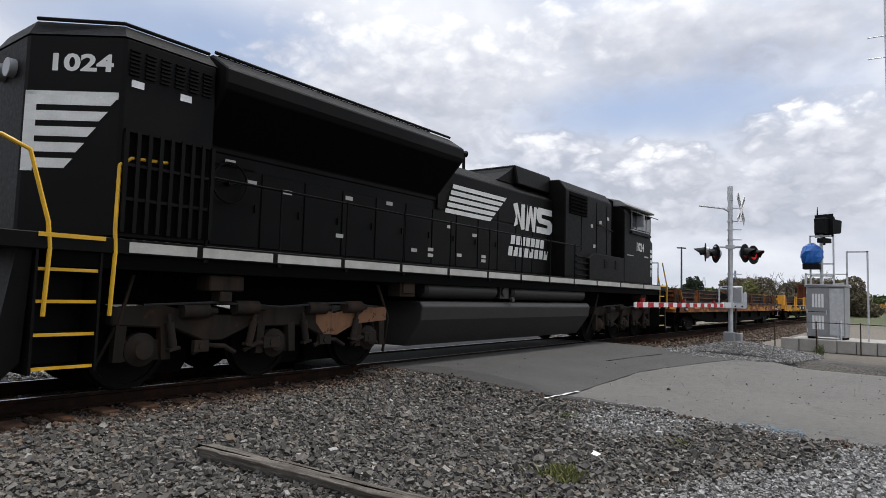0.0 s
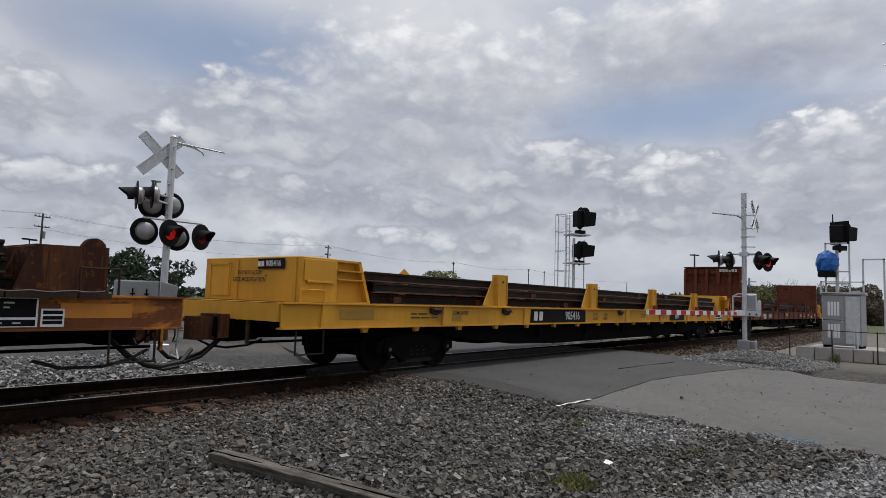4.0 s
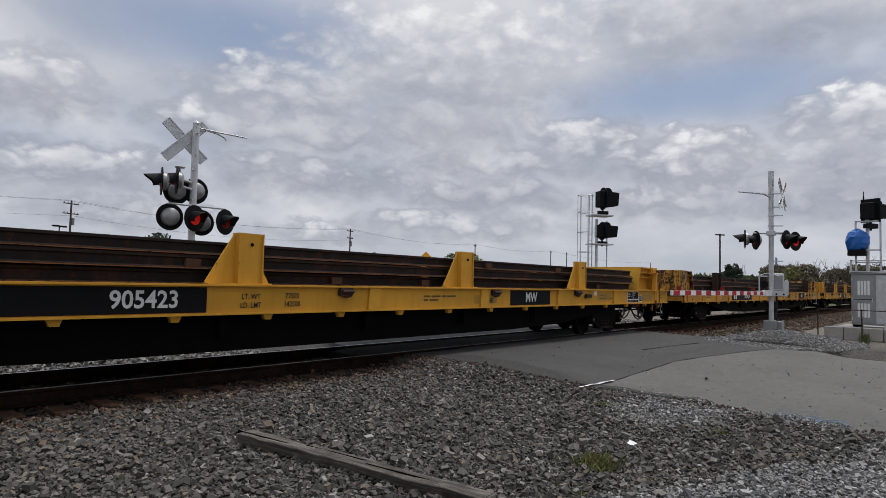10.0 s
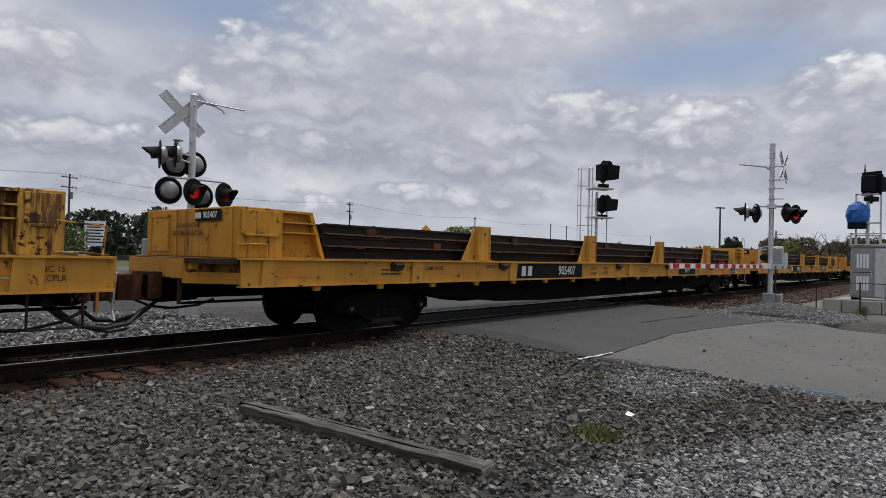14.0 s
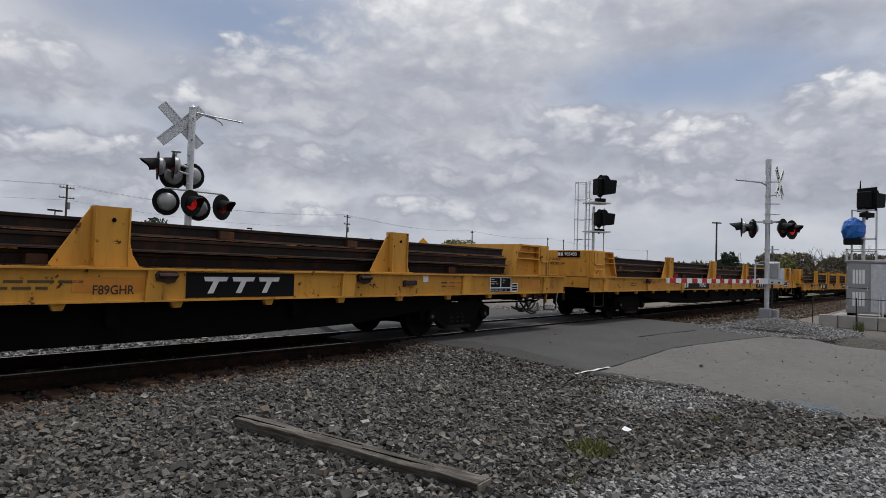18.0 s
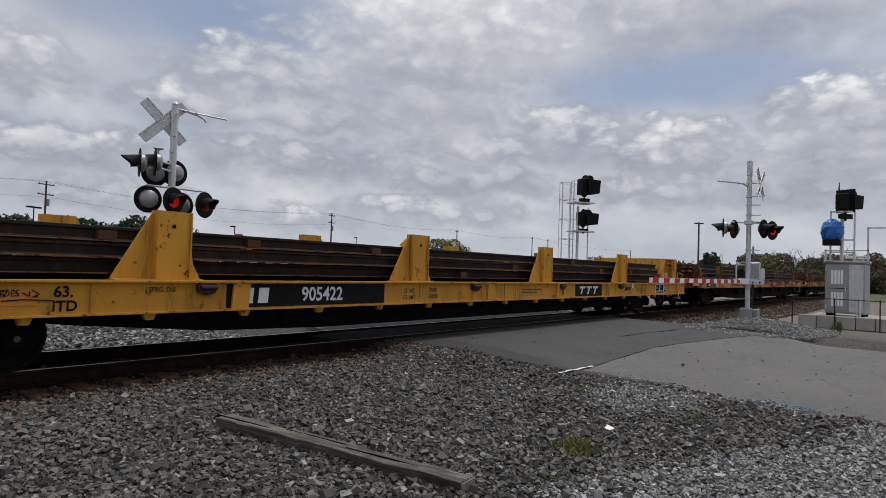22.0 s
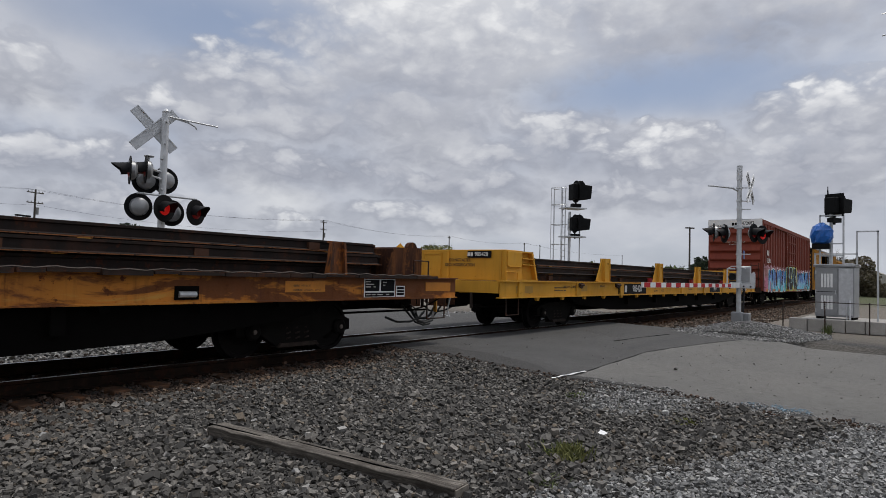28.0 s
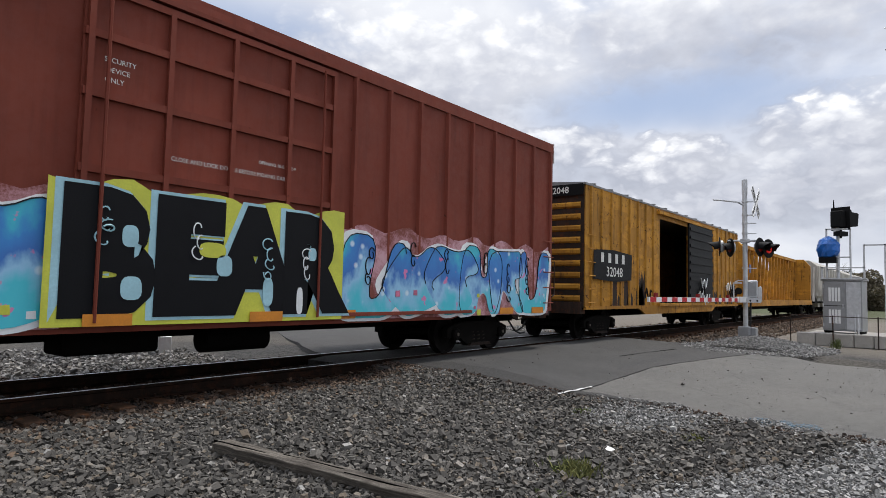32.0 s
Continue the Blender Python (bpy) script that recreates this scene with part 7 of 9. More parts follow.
    # dynamic brake hatch, exhaust, horns
    part("exhaust_hatch", Shape().prism([(-0.95, 4.3), (-0.85, 4.82), (0.85, 4.82), (0.95, 4.3)], "x", X(14.3), X(16.3)), M_loco, lo, "raised roof hatch", bevel=0.03)
    part("roof_step", Shape().prism([(X(13.5), 4.3), (X(14.35), 4.3), (X(14.35), 4.80), (X(14.1), 4.62)], "y", -0.8, 0.8), M_loco, lo)
    part("horn", Shape().lathe([(0, 0.03), (0.2, 0.04), (0.32, 0.09)], (X(12.9), 0.0, 4.98), (1, 0, 0), 12).lathe([(0, 0.03), (0.2, 0.04), (0.3, 0.08)], (X(13.2), 0.16, 4.92), (-1, 0, 0), 12).lathe([(0, 0.03), (0.25, 0.045), (0.4, 0.10)], (X(13.15), 0.05, 5.0), (-1, 0, 0), 12).rod((X(13.15), 0, 4.3), (X(13.15), 0, 5.0), 0.04), M_signal, lo, "roof horn cluster", smooth=True)
    # inverter cabinet and cab
    part("inverter_cabinet", Shape().prism([(-1.42, 1.93), (-1.42, 4.42), (-1.2, 4.70), (1.2, 4.70), (1.42, 4.42), (1.42, 1.93)], "x", X(16.15), X(19.5)), M_loco, lo, "black equipment cabinet", bevel=0.025)
    part("inverter_vent", Shape().box(X(16.35), X(17.6), -1.424, -1.42, 3.75, 4.38), M_loco_shade, lo)
    for i in range(6):
        part("vent_bar", lambda: Shape().box(0, 1.15, -0.04, 0, 0, 0.03), M_loco_shade, lo, key="ventbar", at=pose(X(16.4), -1.424, 3.77 + i * 0.1))
    for x, z in ((17.95, 3.55), (18.6, 3.72), (18.15, 2.95), (19.2, 3.9)):
        part("notice", lambda: Shape().box(-0.08, 0.08, -0.004, 0.0, -0.05, 0.05), M_stripe, lo, "small pale notice plate", key="notice2", at=pose(X(x), -1.422, z))
    for x in (17.2, 18.3, 19.1):
        part("cabinet_seam", lambda: Shape().box(-0.008, 0.008, -0.01, 0.0, 2.75, 4.3), M_loco_shade, lo, "panel seam", key="cabseam", at=pose(X(x), -1.42, 0))
    part("grab_iron", Shape().tube([(X(18.3), -1.42, 3.62), (X(18.3), -1.50, 3.60), (X(19.4), -1.50, 3.52), (X(19.4), -1.42, 3.52)], 0.016, 6), M_loco, lo)
    part("cab", Shape().prism([(-1.53, 1.93), (-1.53, 4.26), (-1.36, 4.58), (-0.9, 4.72), (0.9, 4.72), (1.36, 4.58), (1.53, 4.26), (1.53, 1.93)], "x", X(20.35), X(22.95)), M_loco, lo, "black cab", bevel=0.025)
    # set back between cabinet and cab, with its shade also in the colour
    part("cab_recess", Shape().box(X(19.5), X(20.35), -1.15, 1.15, 1.93, 4.66), M_loco_shade, lo, "cab entrance recess with shade in its black")
    part("cab_roof", Shape().prism([(-1.62, 4.50), (-1.36, 4.66), (-0.9, 4.77), (0.9, 4.77), (1.36, 4.66), (1.62, 4.50), (1.60, 4.46), (-1.60, 4.46)], "x", X(20.3), X(23.12)), M_stripe_grey, lo, "grey-edged cab roof", bevel=0.01)
    part("cab_low_box", Shape().prism([(X(17.6), 1.93), (X(17.6), 2.55), (X(17.95), 2.72), (X(20.75), 2.72), (X(20.75), 1.93)], "y", -1.52, -1.2), M_loco, lo, "side equipment box", bevel=0.015)
    for x in (18.7, 19.55):
        for j in range(4):
            part("louvre", lambda: Shape().box(0, 0.34, -0.03, 0, 0, 0.03), M_loco, lo, key="lowlouvre", at=pose(X(x), -1.52, 2.32 + j * 0.075))
    for j in range(4):
        part("cab_step", Shape().box(X(16.75) , X(17.55), -1.5, -1.05, 2.02 + j * 0.18, 2.05 + j * 0.18), M_loco, lo, "walkway step")
    win = part("side_window", Shape().box(X(20.92), X(22.85), -1.545, -1.53, 3.74, 4.36), M_loco_shade, lo, "dark cab side window bank")
    for a, b in ((20.97, 21.42), (21.48, 21.95), (21.98, 22.35), (22.42, 22.80)):
        p = part("pane", Shape().box(X(a), X(b), -1.555, -1.546, 3.79, 4.31), M_glass, win, "dark cab glass")
    for x in (20.95, 21.45, 22.40, 22.83):
        part("window_post", lambda: Shape().box(-0.02, 0.02, -0.02, 0, 0, 0.6), M_alum, win, "aluminium window post", key="wpost", at=pose(X(x), -1.548, 3.75))
    part("window_sill", Shape().box(X(20.9), X(22.86), -1.565, -1.53, 3.72, 3.755), M_alum, win)
    part("sun_visor", Shape().prism([(-1.53, 4.40), (-1.78, 4.30), (-1.77, 4.27), (-1.52, 4.37)], "x", X(20.9), X(23.05)), M_stripe_grey, lo, "grey sun visor")
    part("mirror", Shape().box(X(21.43), X(21.52), -1.80, -1.58, 3.86, 4.26), M_alum, lo, "side mirror", bevel=0.01)
    part("armrest", Shape().box(X(20.9), X(22.8), -1.60, -1.53, 3.60, 3.68), M_loco, lo)
    lettering("1024", 0.40, M_white, lo, side(X(21.83), 3.18, -1.54), bold=0.012, name="road_number", wide=1.02)
    part("notice", Shape().box(X(20.6), X(21.2), -1.535, -1.53, 2.84, 2.87).box(X(22.3), X(22.7), -1.535, -1.53, 2.86, 2.91), M_stripe, lo, "small white stencil bar")
    # nose
    s = Shape()
    base = [(22.95, -1.40), (23.85, -1.30), (24.30, -0.8), (24.30, 0.8), (23.85, 1.30), (22.95, 1.40)]
    cap = [(22.95, -1.25), (23.6, -1.15), (23.85, -0.7), (23.85, 0.7), (23.6, 1.15), (22.95, 1.25)]
    n = len(base)
    s.v = [(a - o, b, 1.93) for a, b in base] + [(a - o, b, 3.50) for a, b in base] + [(a - o, b, 3.78) for a, b in cap]
    for r in (0, n):
        s.f += [(r + i, r + (i + 1) % n, r + n + (i + 1) % n, r + n + i) for i in range(n)]
    s.f += [tuple(range(n))[::-1], tuple(range(2 * n, 3 * n))]
    part("nose", s, M_loco, lo, "black short nose", bevel=0.03)
    nose_face = pose(X(23.35), -1.352, 0, 0, 0, 7)
    for i in range(5):
        z = 3.12 - i * 0.19
        part("nose_stripe", Shape().prism([(-0.10 + i * 0.055, z + 0.11), (-0.07 + i * 0.055, z), (0.385, z), (0.385, z + 0.11)], "y", -0.012, -0.004), M_white, lo, "white nose stripe", at=nose_face)
    part("notice", Shape().box(X(23.15), X(23.45), -1.40, -1.385, 2.22, 2.48), M_stripe, lo, "pale data plate")
    for z in (3.80,):
        grab(lo, [(X(22.98), -1.1, z), (X(23.0), -1.1, z + 0.12), (X(23.7), -0.95, z + 0.10), (X(23.72), -0.95, z - 0.02)], M_loco)
    # end platforms, steps and handrails
    for k, xs in ((-1, 3.25), (1, 24.32)):
        st = part("step_well", Shape().box(X(xs) - 0.36, X(xs) - 0.33, -1.52, -1.0, 0.36, 1.90).box(X(xs) + 0.33, X(xs) + 0.36, -1.52, -1.0, 0.36, 1.90).box(X(xs) - 0.34, X(xs) + 0.34, -1.1, -1.0, 0.36, 1.90), M_loco, lo, "step well")
        for z in (0.43, 0.80, 1.17, 1.53):
            part("step", lambda: Shape().box(-0.32, 0.32, -0.02, 0.36, -0.02, 0.0), M_loco, st, key="lstep", at=pose(X(xs), -1.47, z))
            part("step_edge", lambda: Shape().box(-0.32, 0.32, -0.03, -0.02, -0.025, 0.012), M_handrail, st, "yellow step edge", key="lstepedge", at=pose(X(xs), -1.47, z))
        part("platform_edge", Shape().box(X(xs) - 0.36, X(xs) + 0.36, -1.555, -1.545, 1.88, 1.93), M_handrail, lo, "yellow platform edge")
        part("pilot", Shape().prism([(X(xs) + k * 0.36, 1.9), (X(xs) + k * 0.42, 0.5), (X(xs) + k * 0.75, 0.15), (X(xs) + k * 0.5, 1.9)], "y", -1.45, 1.45), M_loco, lo, "pilot plate")
    for a, lean in ((3.0, -0.28), (3.72, 0.0)):
        part("handrail", Shape().tube([(X(a), -1.52, 1.0), (X(a) + 0.02, -1.53, 1.75), (X(a) + lean * 0.05, -1.53, 2.05), (X(a) + lean * 0.9 + 0.02, -1.5, 2.82), (X(a) + lean * 1.1 + (0.16 if lean == 0 else -0.2), -1.49, 2.93), (X(a) + lean * 1.1 + (0.7 if lean == 0 else -0.5), -1.49 if lean == 0 else -1.3, 2.96)], 0.026, 8), M_handrail, lo, "bright yellow handrail", smooth=True)
    for a, lean in ((24.08, 0.0), (24.95, -0.4)):
        part("handrail", Shape().tube([(X(a), -1.5, 1.05), (X(a) + 0.02, -1.5, 1.9), (X(a) + lean, -1.45, 2.8 if lean else 2.25)], 0.024, 8), M_handrail, lo, "bright yellow handrail", smooth=True)
    part("end_handrail", Shape().tube([(X(24.5), -1.3, 1.9), (X(24.5), -1.3, 2.8), (X(24.5), -0.7, 2.8)], 0.024, 8), M_loco, lo)
    part("side_handrail", Shape().tube([(X(4.07), -1.45, 2.93), (X(4.9), -1.48, 2.88), (X(9), -1.5, 2.85), (X(14), -1.5, 2.85), (X(17.0), -1.5, 2.85)], 0.018, 6), M_loco, lo, "black side handrail")
    for x in (4.95, 6.2, 7.6, 9.1, 10.6, 12.1, 13.6, 15.1, 16.6):
        part("handrail_post", lambda: Shape().rod((0, 0, 0), (0, 0, 1.02), 0.018, n=6).box(-0.03, 0.03, -0.025, 0.025, -0.16, 0.02), M_loco, lo, key="hpost", at=pose(X(x), -1.51, 1.86))
    # fuel tank, air reservoirs, trucks
    part("fuel_tank", Shape().prism([(-1.42, 1.22), (-1.50, 1.12), (-1.46, 0.85), (-1.08, 0.32), (1.08, 0.32), (1.46, 0.85), (1.50, 1.12), (1.42, 1.22)], "x", X(9.75), X(17.7)), M_tank, lo, "dusty black fuel tank", bevel=0.02)
    for a, b in ((10.0, 12.7), (13.4, 17.6)):
        part("air_reservoir", Shape().lathe([(0, 0.12), (0.06, 0.19), (b - a - 0.06, 0.19), (b - a, 0.12)], (X(a), -1.22, 1.46), (1, 0, 0), 20), M_tank, lo, "air reservoir", smooth=True)
    part("fuel_filler", Shape().rod((X(12.95), -1.3, 1.45), (X(12.95), -1.42, 1.45), 0.1).box(X(12.8), X(13.2), -1.38, -1.2, 1.3, 1.62).rod((X(13.15), -1.48, 1.28), (X(13.15), -1.55, 1.28), 0.06), M_tank, lo, "fuel filler")
    part("red_button", Shape().rod((X(13.0), -1.42, 1.60), (X(13.0), -1.45, 1.60), 0.05), M_red, lo, "red shut-off button")
    part("valve_box", Shape().box(X(9.15), X(9.6), -1.42, -1.1, 1.3, 1.62).box(X(9.2), X(9.5), -1.46, -1.42, 1.36, 1.56), M_truckl, lo, "dusty valve box", bevel=0.01)
    loco_truck(lo, X(6.45), -1)
    loco_truck(lo, X(21.3), 1)
    for x in (5.4, 22.6):
        part("equalising_reservoir", lambda: Shape().box(-0.28, 0.28, -0.05, 0.3, -0.1, 0.12).box(-0.1, 0.1, -0.04, 0.2, -0.26, -0.1), M_truckl, lo, "dusty box below the walkway", key="lowbox", at=pose(X(x), -1.36, 1.42), bevel=0.02)
    coupler(lo, X(25.2), 1)
    coupler(lo, X(1.9), -1)
    horse_mark(lo)
    MOVERS.append((lo, U_LOCO))


M_stripe_grey = plain("dusty grey roof edge", (0.20, 0.20, 0.20), 0.6)
locomotive()


# ---- box cars and the cars behind ----
M_g_sky = plain("pale blue spray paint", (0.34, 0.58, 0.66), 0.5, vary=0.2, scale=2)
M_g_pink = plain("pink spray paint", (0.58, 0.16, 0.27), 0.55, vary=0.5, scale=3)
M_g_lime = plain("lime spray paint", (0.56, 0.58, 0.06), 0.5, vary=0.2, scale=3)
M_g_black = plain("black spray paint", (0.0045, 0.005, 0.0065), 0.6, spec=0.15)
M_g_white = plain("white spray paint", (0.74, 0.77, 0.78), 0.5, vary=0.15, scale=4)


def build_haze():
    a = Nodes("thin pink overspray", 0.6)
    speck, big = a.noise(30, 6, 0.75), a.noise(2.2, 6, 0.6)
    col = a.mix(a.ramp(a.mix(0.35, big, speck), (0.42, 0.0), (0.58, 0.9)), (0.165, 0.036, 0.022), a.mix(big, (0.46, 0.12, 0.19), (0.58, 0.42, 0.44)))
    return a.done(col)


def build_face():
    """Letter faces: cyan fading into blue with white sprayed bubbles and flecks of pink."""
    a = Nodes("cyan and blue sprayed fade", 0.5)
    xyz = a.n("ShaderNodeSeparateXYZ"); tc = a.n("ShaderNodeTexCoord"); a.l(tc.outputs["Object"], xyz.inputs[0])
    drift = a.noise(1.7, 5, 0.55, (1, 1, 0.6))
    h = a.n("ShaderNodeMath"); h.operation = "MULTIPLY_ADD"; a.l(xyz.outputs[2], h.inputs[0]); h.inputs[1].default_value = 0.40
    a.l(drift, h.inputs[2])
    col = a.ramp(h.outputs[0], (0.0, (0.10, 0.55, 0.62)), (0.78, (0.05, 0.46, 0.56)), (0.90, (0.25, 0.48, 0.68)), (1.0, (0.030, 0.14, 0.44)), (1.14, (0.03, 0.20, 0.52)), (1.3, (0.04, 0.44, 0.54)))
    col.node.color_ramp.elements[-1].position = 1.0
    for e, p in zip(col.node.color_ramp.elements, (0.0, 0.60, 0.72, 0.80, 0.90, 1.0)):
        e.position = p
    scale = a.n("ShaderNodeMath"); scale.operation = "MULTIPLY"; a.l(h.outputs[0], scale.inputs[0]); scale.inputs[1].default_value = 0.68
    a.l(scale.outputs[0], col.node.inputs[0])
    bub = a.voronoi(3.2, "Distance", (1, 1, 1))
    col = a.mix(a.ramp(bub, (0.10, 0.75), (0.20, 0.0)), col, (0.62, 0.74, 0.80))
    fleck = a.noise(4.5, 3, 0.5)
    col = a.mix(a.ramp(fleck, (0.66, 0.0), (0.69, 0.9)), col, (0.60, 0.16, 0.34))
    return a.done(col)


M_g_haze, M_g_face = build_haze(), build_face()


def spray(owner, pts, material, y, name="graffiti", label="spray-painted shape"):
    return part(name, Shape().prism(pts, "y", y - 0.002, y + 0.002), material, owner, label)


def rounded(pts, rounds=2):
    """Corners cut off again and again, so that a sprayed outline bends softly."""
    for _ in range(rounds):
        pts = [q for (a, b), (c, d) in zip(pts, pts[1:] + pts[:1]) for q in ((a * 0.78 + c * 0.22, b * 0.78 + d * 0.22), (a * 0.22 + c * 0.78, b * 0.22 + d * 0.78))]
    return pts


def loops(owner, x, z, high, seed, y, material=None):
    """A quick vertical tag: a few looping strokes one under the other."""
    r = random.Random(seed)
    for k in range(r.randint(2, 4)):
        cx, cz, w, hh = x + r.uniform(-0.04, 0.04), z + high * (0.5 - k * 0.3), r.uniform(0.05, 0.09), high * r.uniform(0.10, 0.17)
        turns = r.uniform(4.5, 8.0)
        part("graffiti", Shape().tube([(cx + w * math.cos(turns * q / 13 + k) * (1 - q * 0.02), y, cz + hh * math.sin(turns * q / 13 + k) - q * 0.006) for q in range(14)], 0.011, 4), material or M_g_black, owner, "black looping spray tag")


def bubble_letters(owner, x0, x1, z0, z1, y, rng, n):
    """Interlocked swollen letters: white outline, cyan and blue faces, counters showing the pink ground, dark tags over them."""
    w = (x1 - x0) / n
    for i in range(n):
        a = x0 + i * w
        top, low = z1 - rng.uniform(0, 0.16), z0 + rng.uniform(0, 0.05)
        lean, bar = rng.uniform(-0.12, 0.16), rng.uniform(0.30, 0.38)
        kind = rng.randint(0, 3)
        mid = low + (top - low) * rng.uniform(0.42, 0.58)
        if kind == 0:
            pts = [(0.0, low), (bar, low), (bar, mid - 0.1), (1 - bar, mid - 0.12), (1 - bar * 0.9, low), (1.04, low + 0.02), (1.0, mid), (1.02, top), (1 - bar, top + 0.02), (1 - bar, mid + 0.18), (bar, mid + 0.16), (bar, top - 0.02), (0.0, top)]
        elif kind == 1:
            pts = [(0.12, low + 0.05), (0.45, low - 0.02), (0.86, low), (1.03, low + 0.30), (1.0, top - 0.05), (1 - bar, top + 0.03), (1 - bar, low + 0.42), (bar, low + 0.40), (bar * 1.05, top), (0.0, top - 0.03), (0.0, low + 0.34)]
        elif kind == 2:
            pts = [(-0.1, mid - 0.1), (0.3, low + 0.1), (0.55, low), (1.1, low + 0.25), (0.8, mid), (1.15, mid + 0.3), (0.9, top), (0.5, top - 0.25), (0.2, top + 0.02), (0.05, mid + 0.25)]
        else:
            pts = [(0.02, low), (bar, low + 0.02), (bar, mid - 0.15), (0.62, low), (1.06, low + 0.01), (0.74, mid), (1.02, mid + 0.22), (1.0, top - 0.05), (0.72, top + 0.04), (0.0, top)]
        pts = [(a + w * (p * 1.3 - 0.15 + rng.uniform(-0.15, 0.15)) + lean * (q - low) / (top - low), max(low - 0.02, q + rng.uniform(-0.14, 0.10))) for p, q in pts]
        soft = rounded(pts)
        cx, cz = sum(p[0] for p in soft) / len(soft), sum(p[1] for p in soft) / len(soft)
        lift = 0.0012 * (i % 3)
        spray(owner, [(cx + (p[0] - cx) * 1.17, cz + (p[1] - cz) * 1.08) for p in soft], M_g_white, y - lift, label="white sprayed letter outline")
        spray(owner, soft, M_g_face, y - 0.006 - lift, label="cyan and blue sprayed letter")
        part("graffiti", Shape().tube([(p[0], y - 0.009 - lift, p[1]) for p in soft[len(soft) // 3:]], 0.010, 4), M_g_black, owner, "thin black letter outline")
        loops(owner, a + w * rng.uniform(0.2, 0.8), rng.uniform(mid - 0.1, mid + 0.3), 0.75, i * 7 + int(x0 * 3), y - 0.014)
    for _ in range(n):
        bx, bz, r = rng.uniform(x0, x1), rng.uniform(z0 + 0.05, z0 + 0.6), rng.uniform(0.03, 0.07)
        spray(owner, [(bx - r, bz - r), (bx + r * 1.2, bz - r), (bx + r, bz + r), (bx - r, bz + r * 0.8)], rng.choice((M_g_pink, M_g_white, M_g_lime)), y - 0.013)


def ribs_side(owner, xs, z0, z1, y, material, w=0.11, d=0.06, key="rib"):
    for x in xs:
        part("side_rib", lambda: Shape().prism([(-w / 2, 0), (w / 2, 0), (w / 4, -d), (-w / 4, -d)], "z", z0, z1), material, owner, key=f"{key}{z0}{z1}", at=pose(x, y, 0))


def hicube_box(u0, u1):
    """The tall brown double-plug box car with sprayed letters along its side."""
    h, y, z0, z1 = (u1 - u0) / 2, 1.53, 0.86, 5.08
    rng = random.Random(5)
    car = thing("box_car", "tall brown steel box car with colourful graffiti along its side", "box car", "rail train cars")
    part("body", Shape().box(-h, h, -y, y, z0 + 0.1, z1), M_box, car, "brown box body")
    part("roof", Shape().prism([(-y - 0.03, z1), (-y - 0.03, z1 + 0.07), (0, z1 + 0.11), (y + 0.03, z1 + 0.07), (y + 0.03, z1)], "x", -h - 0.02, h + 0.02), M_box, car, "ribbed roof")
    part("side_sill", Shape().prism([(-h, 1.0), (-h, 0.90), (-h + 3.6, 0.90), (-h + 4.2, 0.78), (h - 4.2, 0.78), (h - 3.6, 0.90), (h, 0.90), (h, 1.0)], "y", -y - 0.03, -y + 0.1), M_box, car, "deep side sill")
    part("side_sill", Shape().prism([(-h, 1.0), (-h, 0.90), (-h + 3.6, 0.90), (-h + 4.2, 0.78), (h - 4.2, 0.78), (h - 3.6, 0.90), (h, 0.90), (h, 1.0)], "y", y - 0.1, y + 0.03), M_box, car, "deep side sill")
    part("top_chord", Shape().box(-h, h, -y - 0.04, -y, z1 - 0.16, z1), M_box, car)
    d0, d1 = 371.65 - (u0 + u1) / 2, 375.5 - (u0 + u1) / 2
    ribs_side(car, list(np.arange(-h + 0.5, d0 - 0.3, 0.86)) + list(np.arange(d1 + 0.5, h - 0.1, 0.86)), 1.0, z1 - 0.16, -y, M_box)
    ribs_side(car, [-h + 0.05, h - 0.05], 1.0, z1, -y, M_box, 0.14, 0.03)
    door = part("door", Shape().box(d0, d1, -y - 0.06, -y, 0.98, z1 - 0.22), M_box, car, "wide plug door", bevel=0.01)
    for z in (0.98, 1.75, 2.62, 3.5, 4.2, z1 - 0.32):
        part("door_beam", Shape().box(d0, d1, -y - 0.11, -y - 0.06, z, z + 0.09), M_box, door)
    for x in (d0 + 0.03, d0 + 1.0, d0 + 1.93, d0 + 2.9, d1 - 0.08):
        part("door_stile", Shape().box(x, x + 0.07, -y - 0.12, -y - 0.06, 1.0, z1 - 0.3), M_box, door)
    for x in (d0 + 0.25, d1 - 0.3):
        part("lock_rod", Shape().tube([(x, -y - 0.15, 0.9), (x, -y - 0.15, z1 - 0.3)], 0.022, 6), M_box, door, "door lock rod")
    part("door_track", Shape().box(d0 - 4.0, d1 + 0.1, -y - 0.12, -y - 0.04, z1 - 0.19, z1 - 0.13).box(d0 - 0.2, d1 + 3.9, -y - 0.12, -y - 0.03, 0.90, 0.96), M_box, car, "door track")
    for k in (-1, 1):
        part("end_wall", Shape().box(k * h - 0.02, k * h + 0.02, -y, y, 0.95, z1), M_box, car, "corrugated end wall")
        for i in range(7):
            part("corrugation", lambda: Shape().prism([(0.0, 0.0), (0.05, 0.03), (0.16, 0.12), (0.16, 0.17), (0.02, 0.46)], "y", -1.42, 1.42), M_box, car, "pressed end corrugation", key="corr", at=pose(k * h, 0, 1.02 + i * 0.535, 0, 0, 0 if k > 0 else 180))
        part("end_band", Shape().box(k * (h + 0.11) - 0.01, k * (h + 0.11) + 0.01, -y, y, 4.68, z1 + 0.115), M_wsheet, car, "white top band")
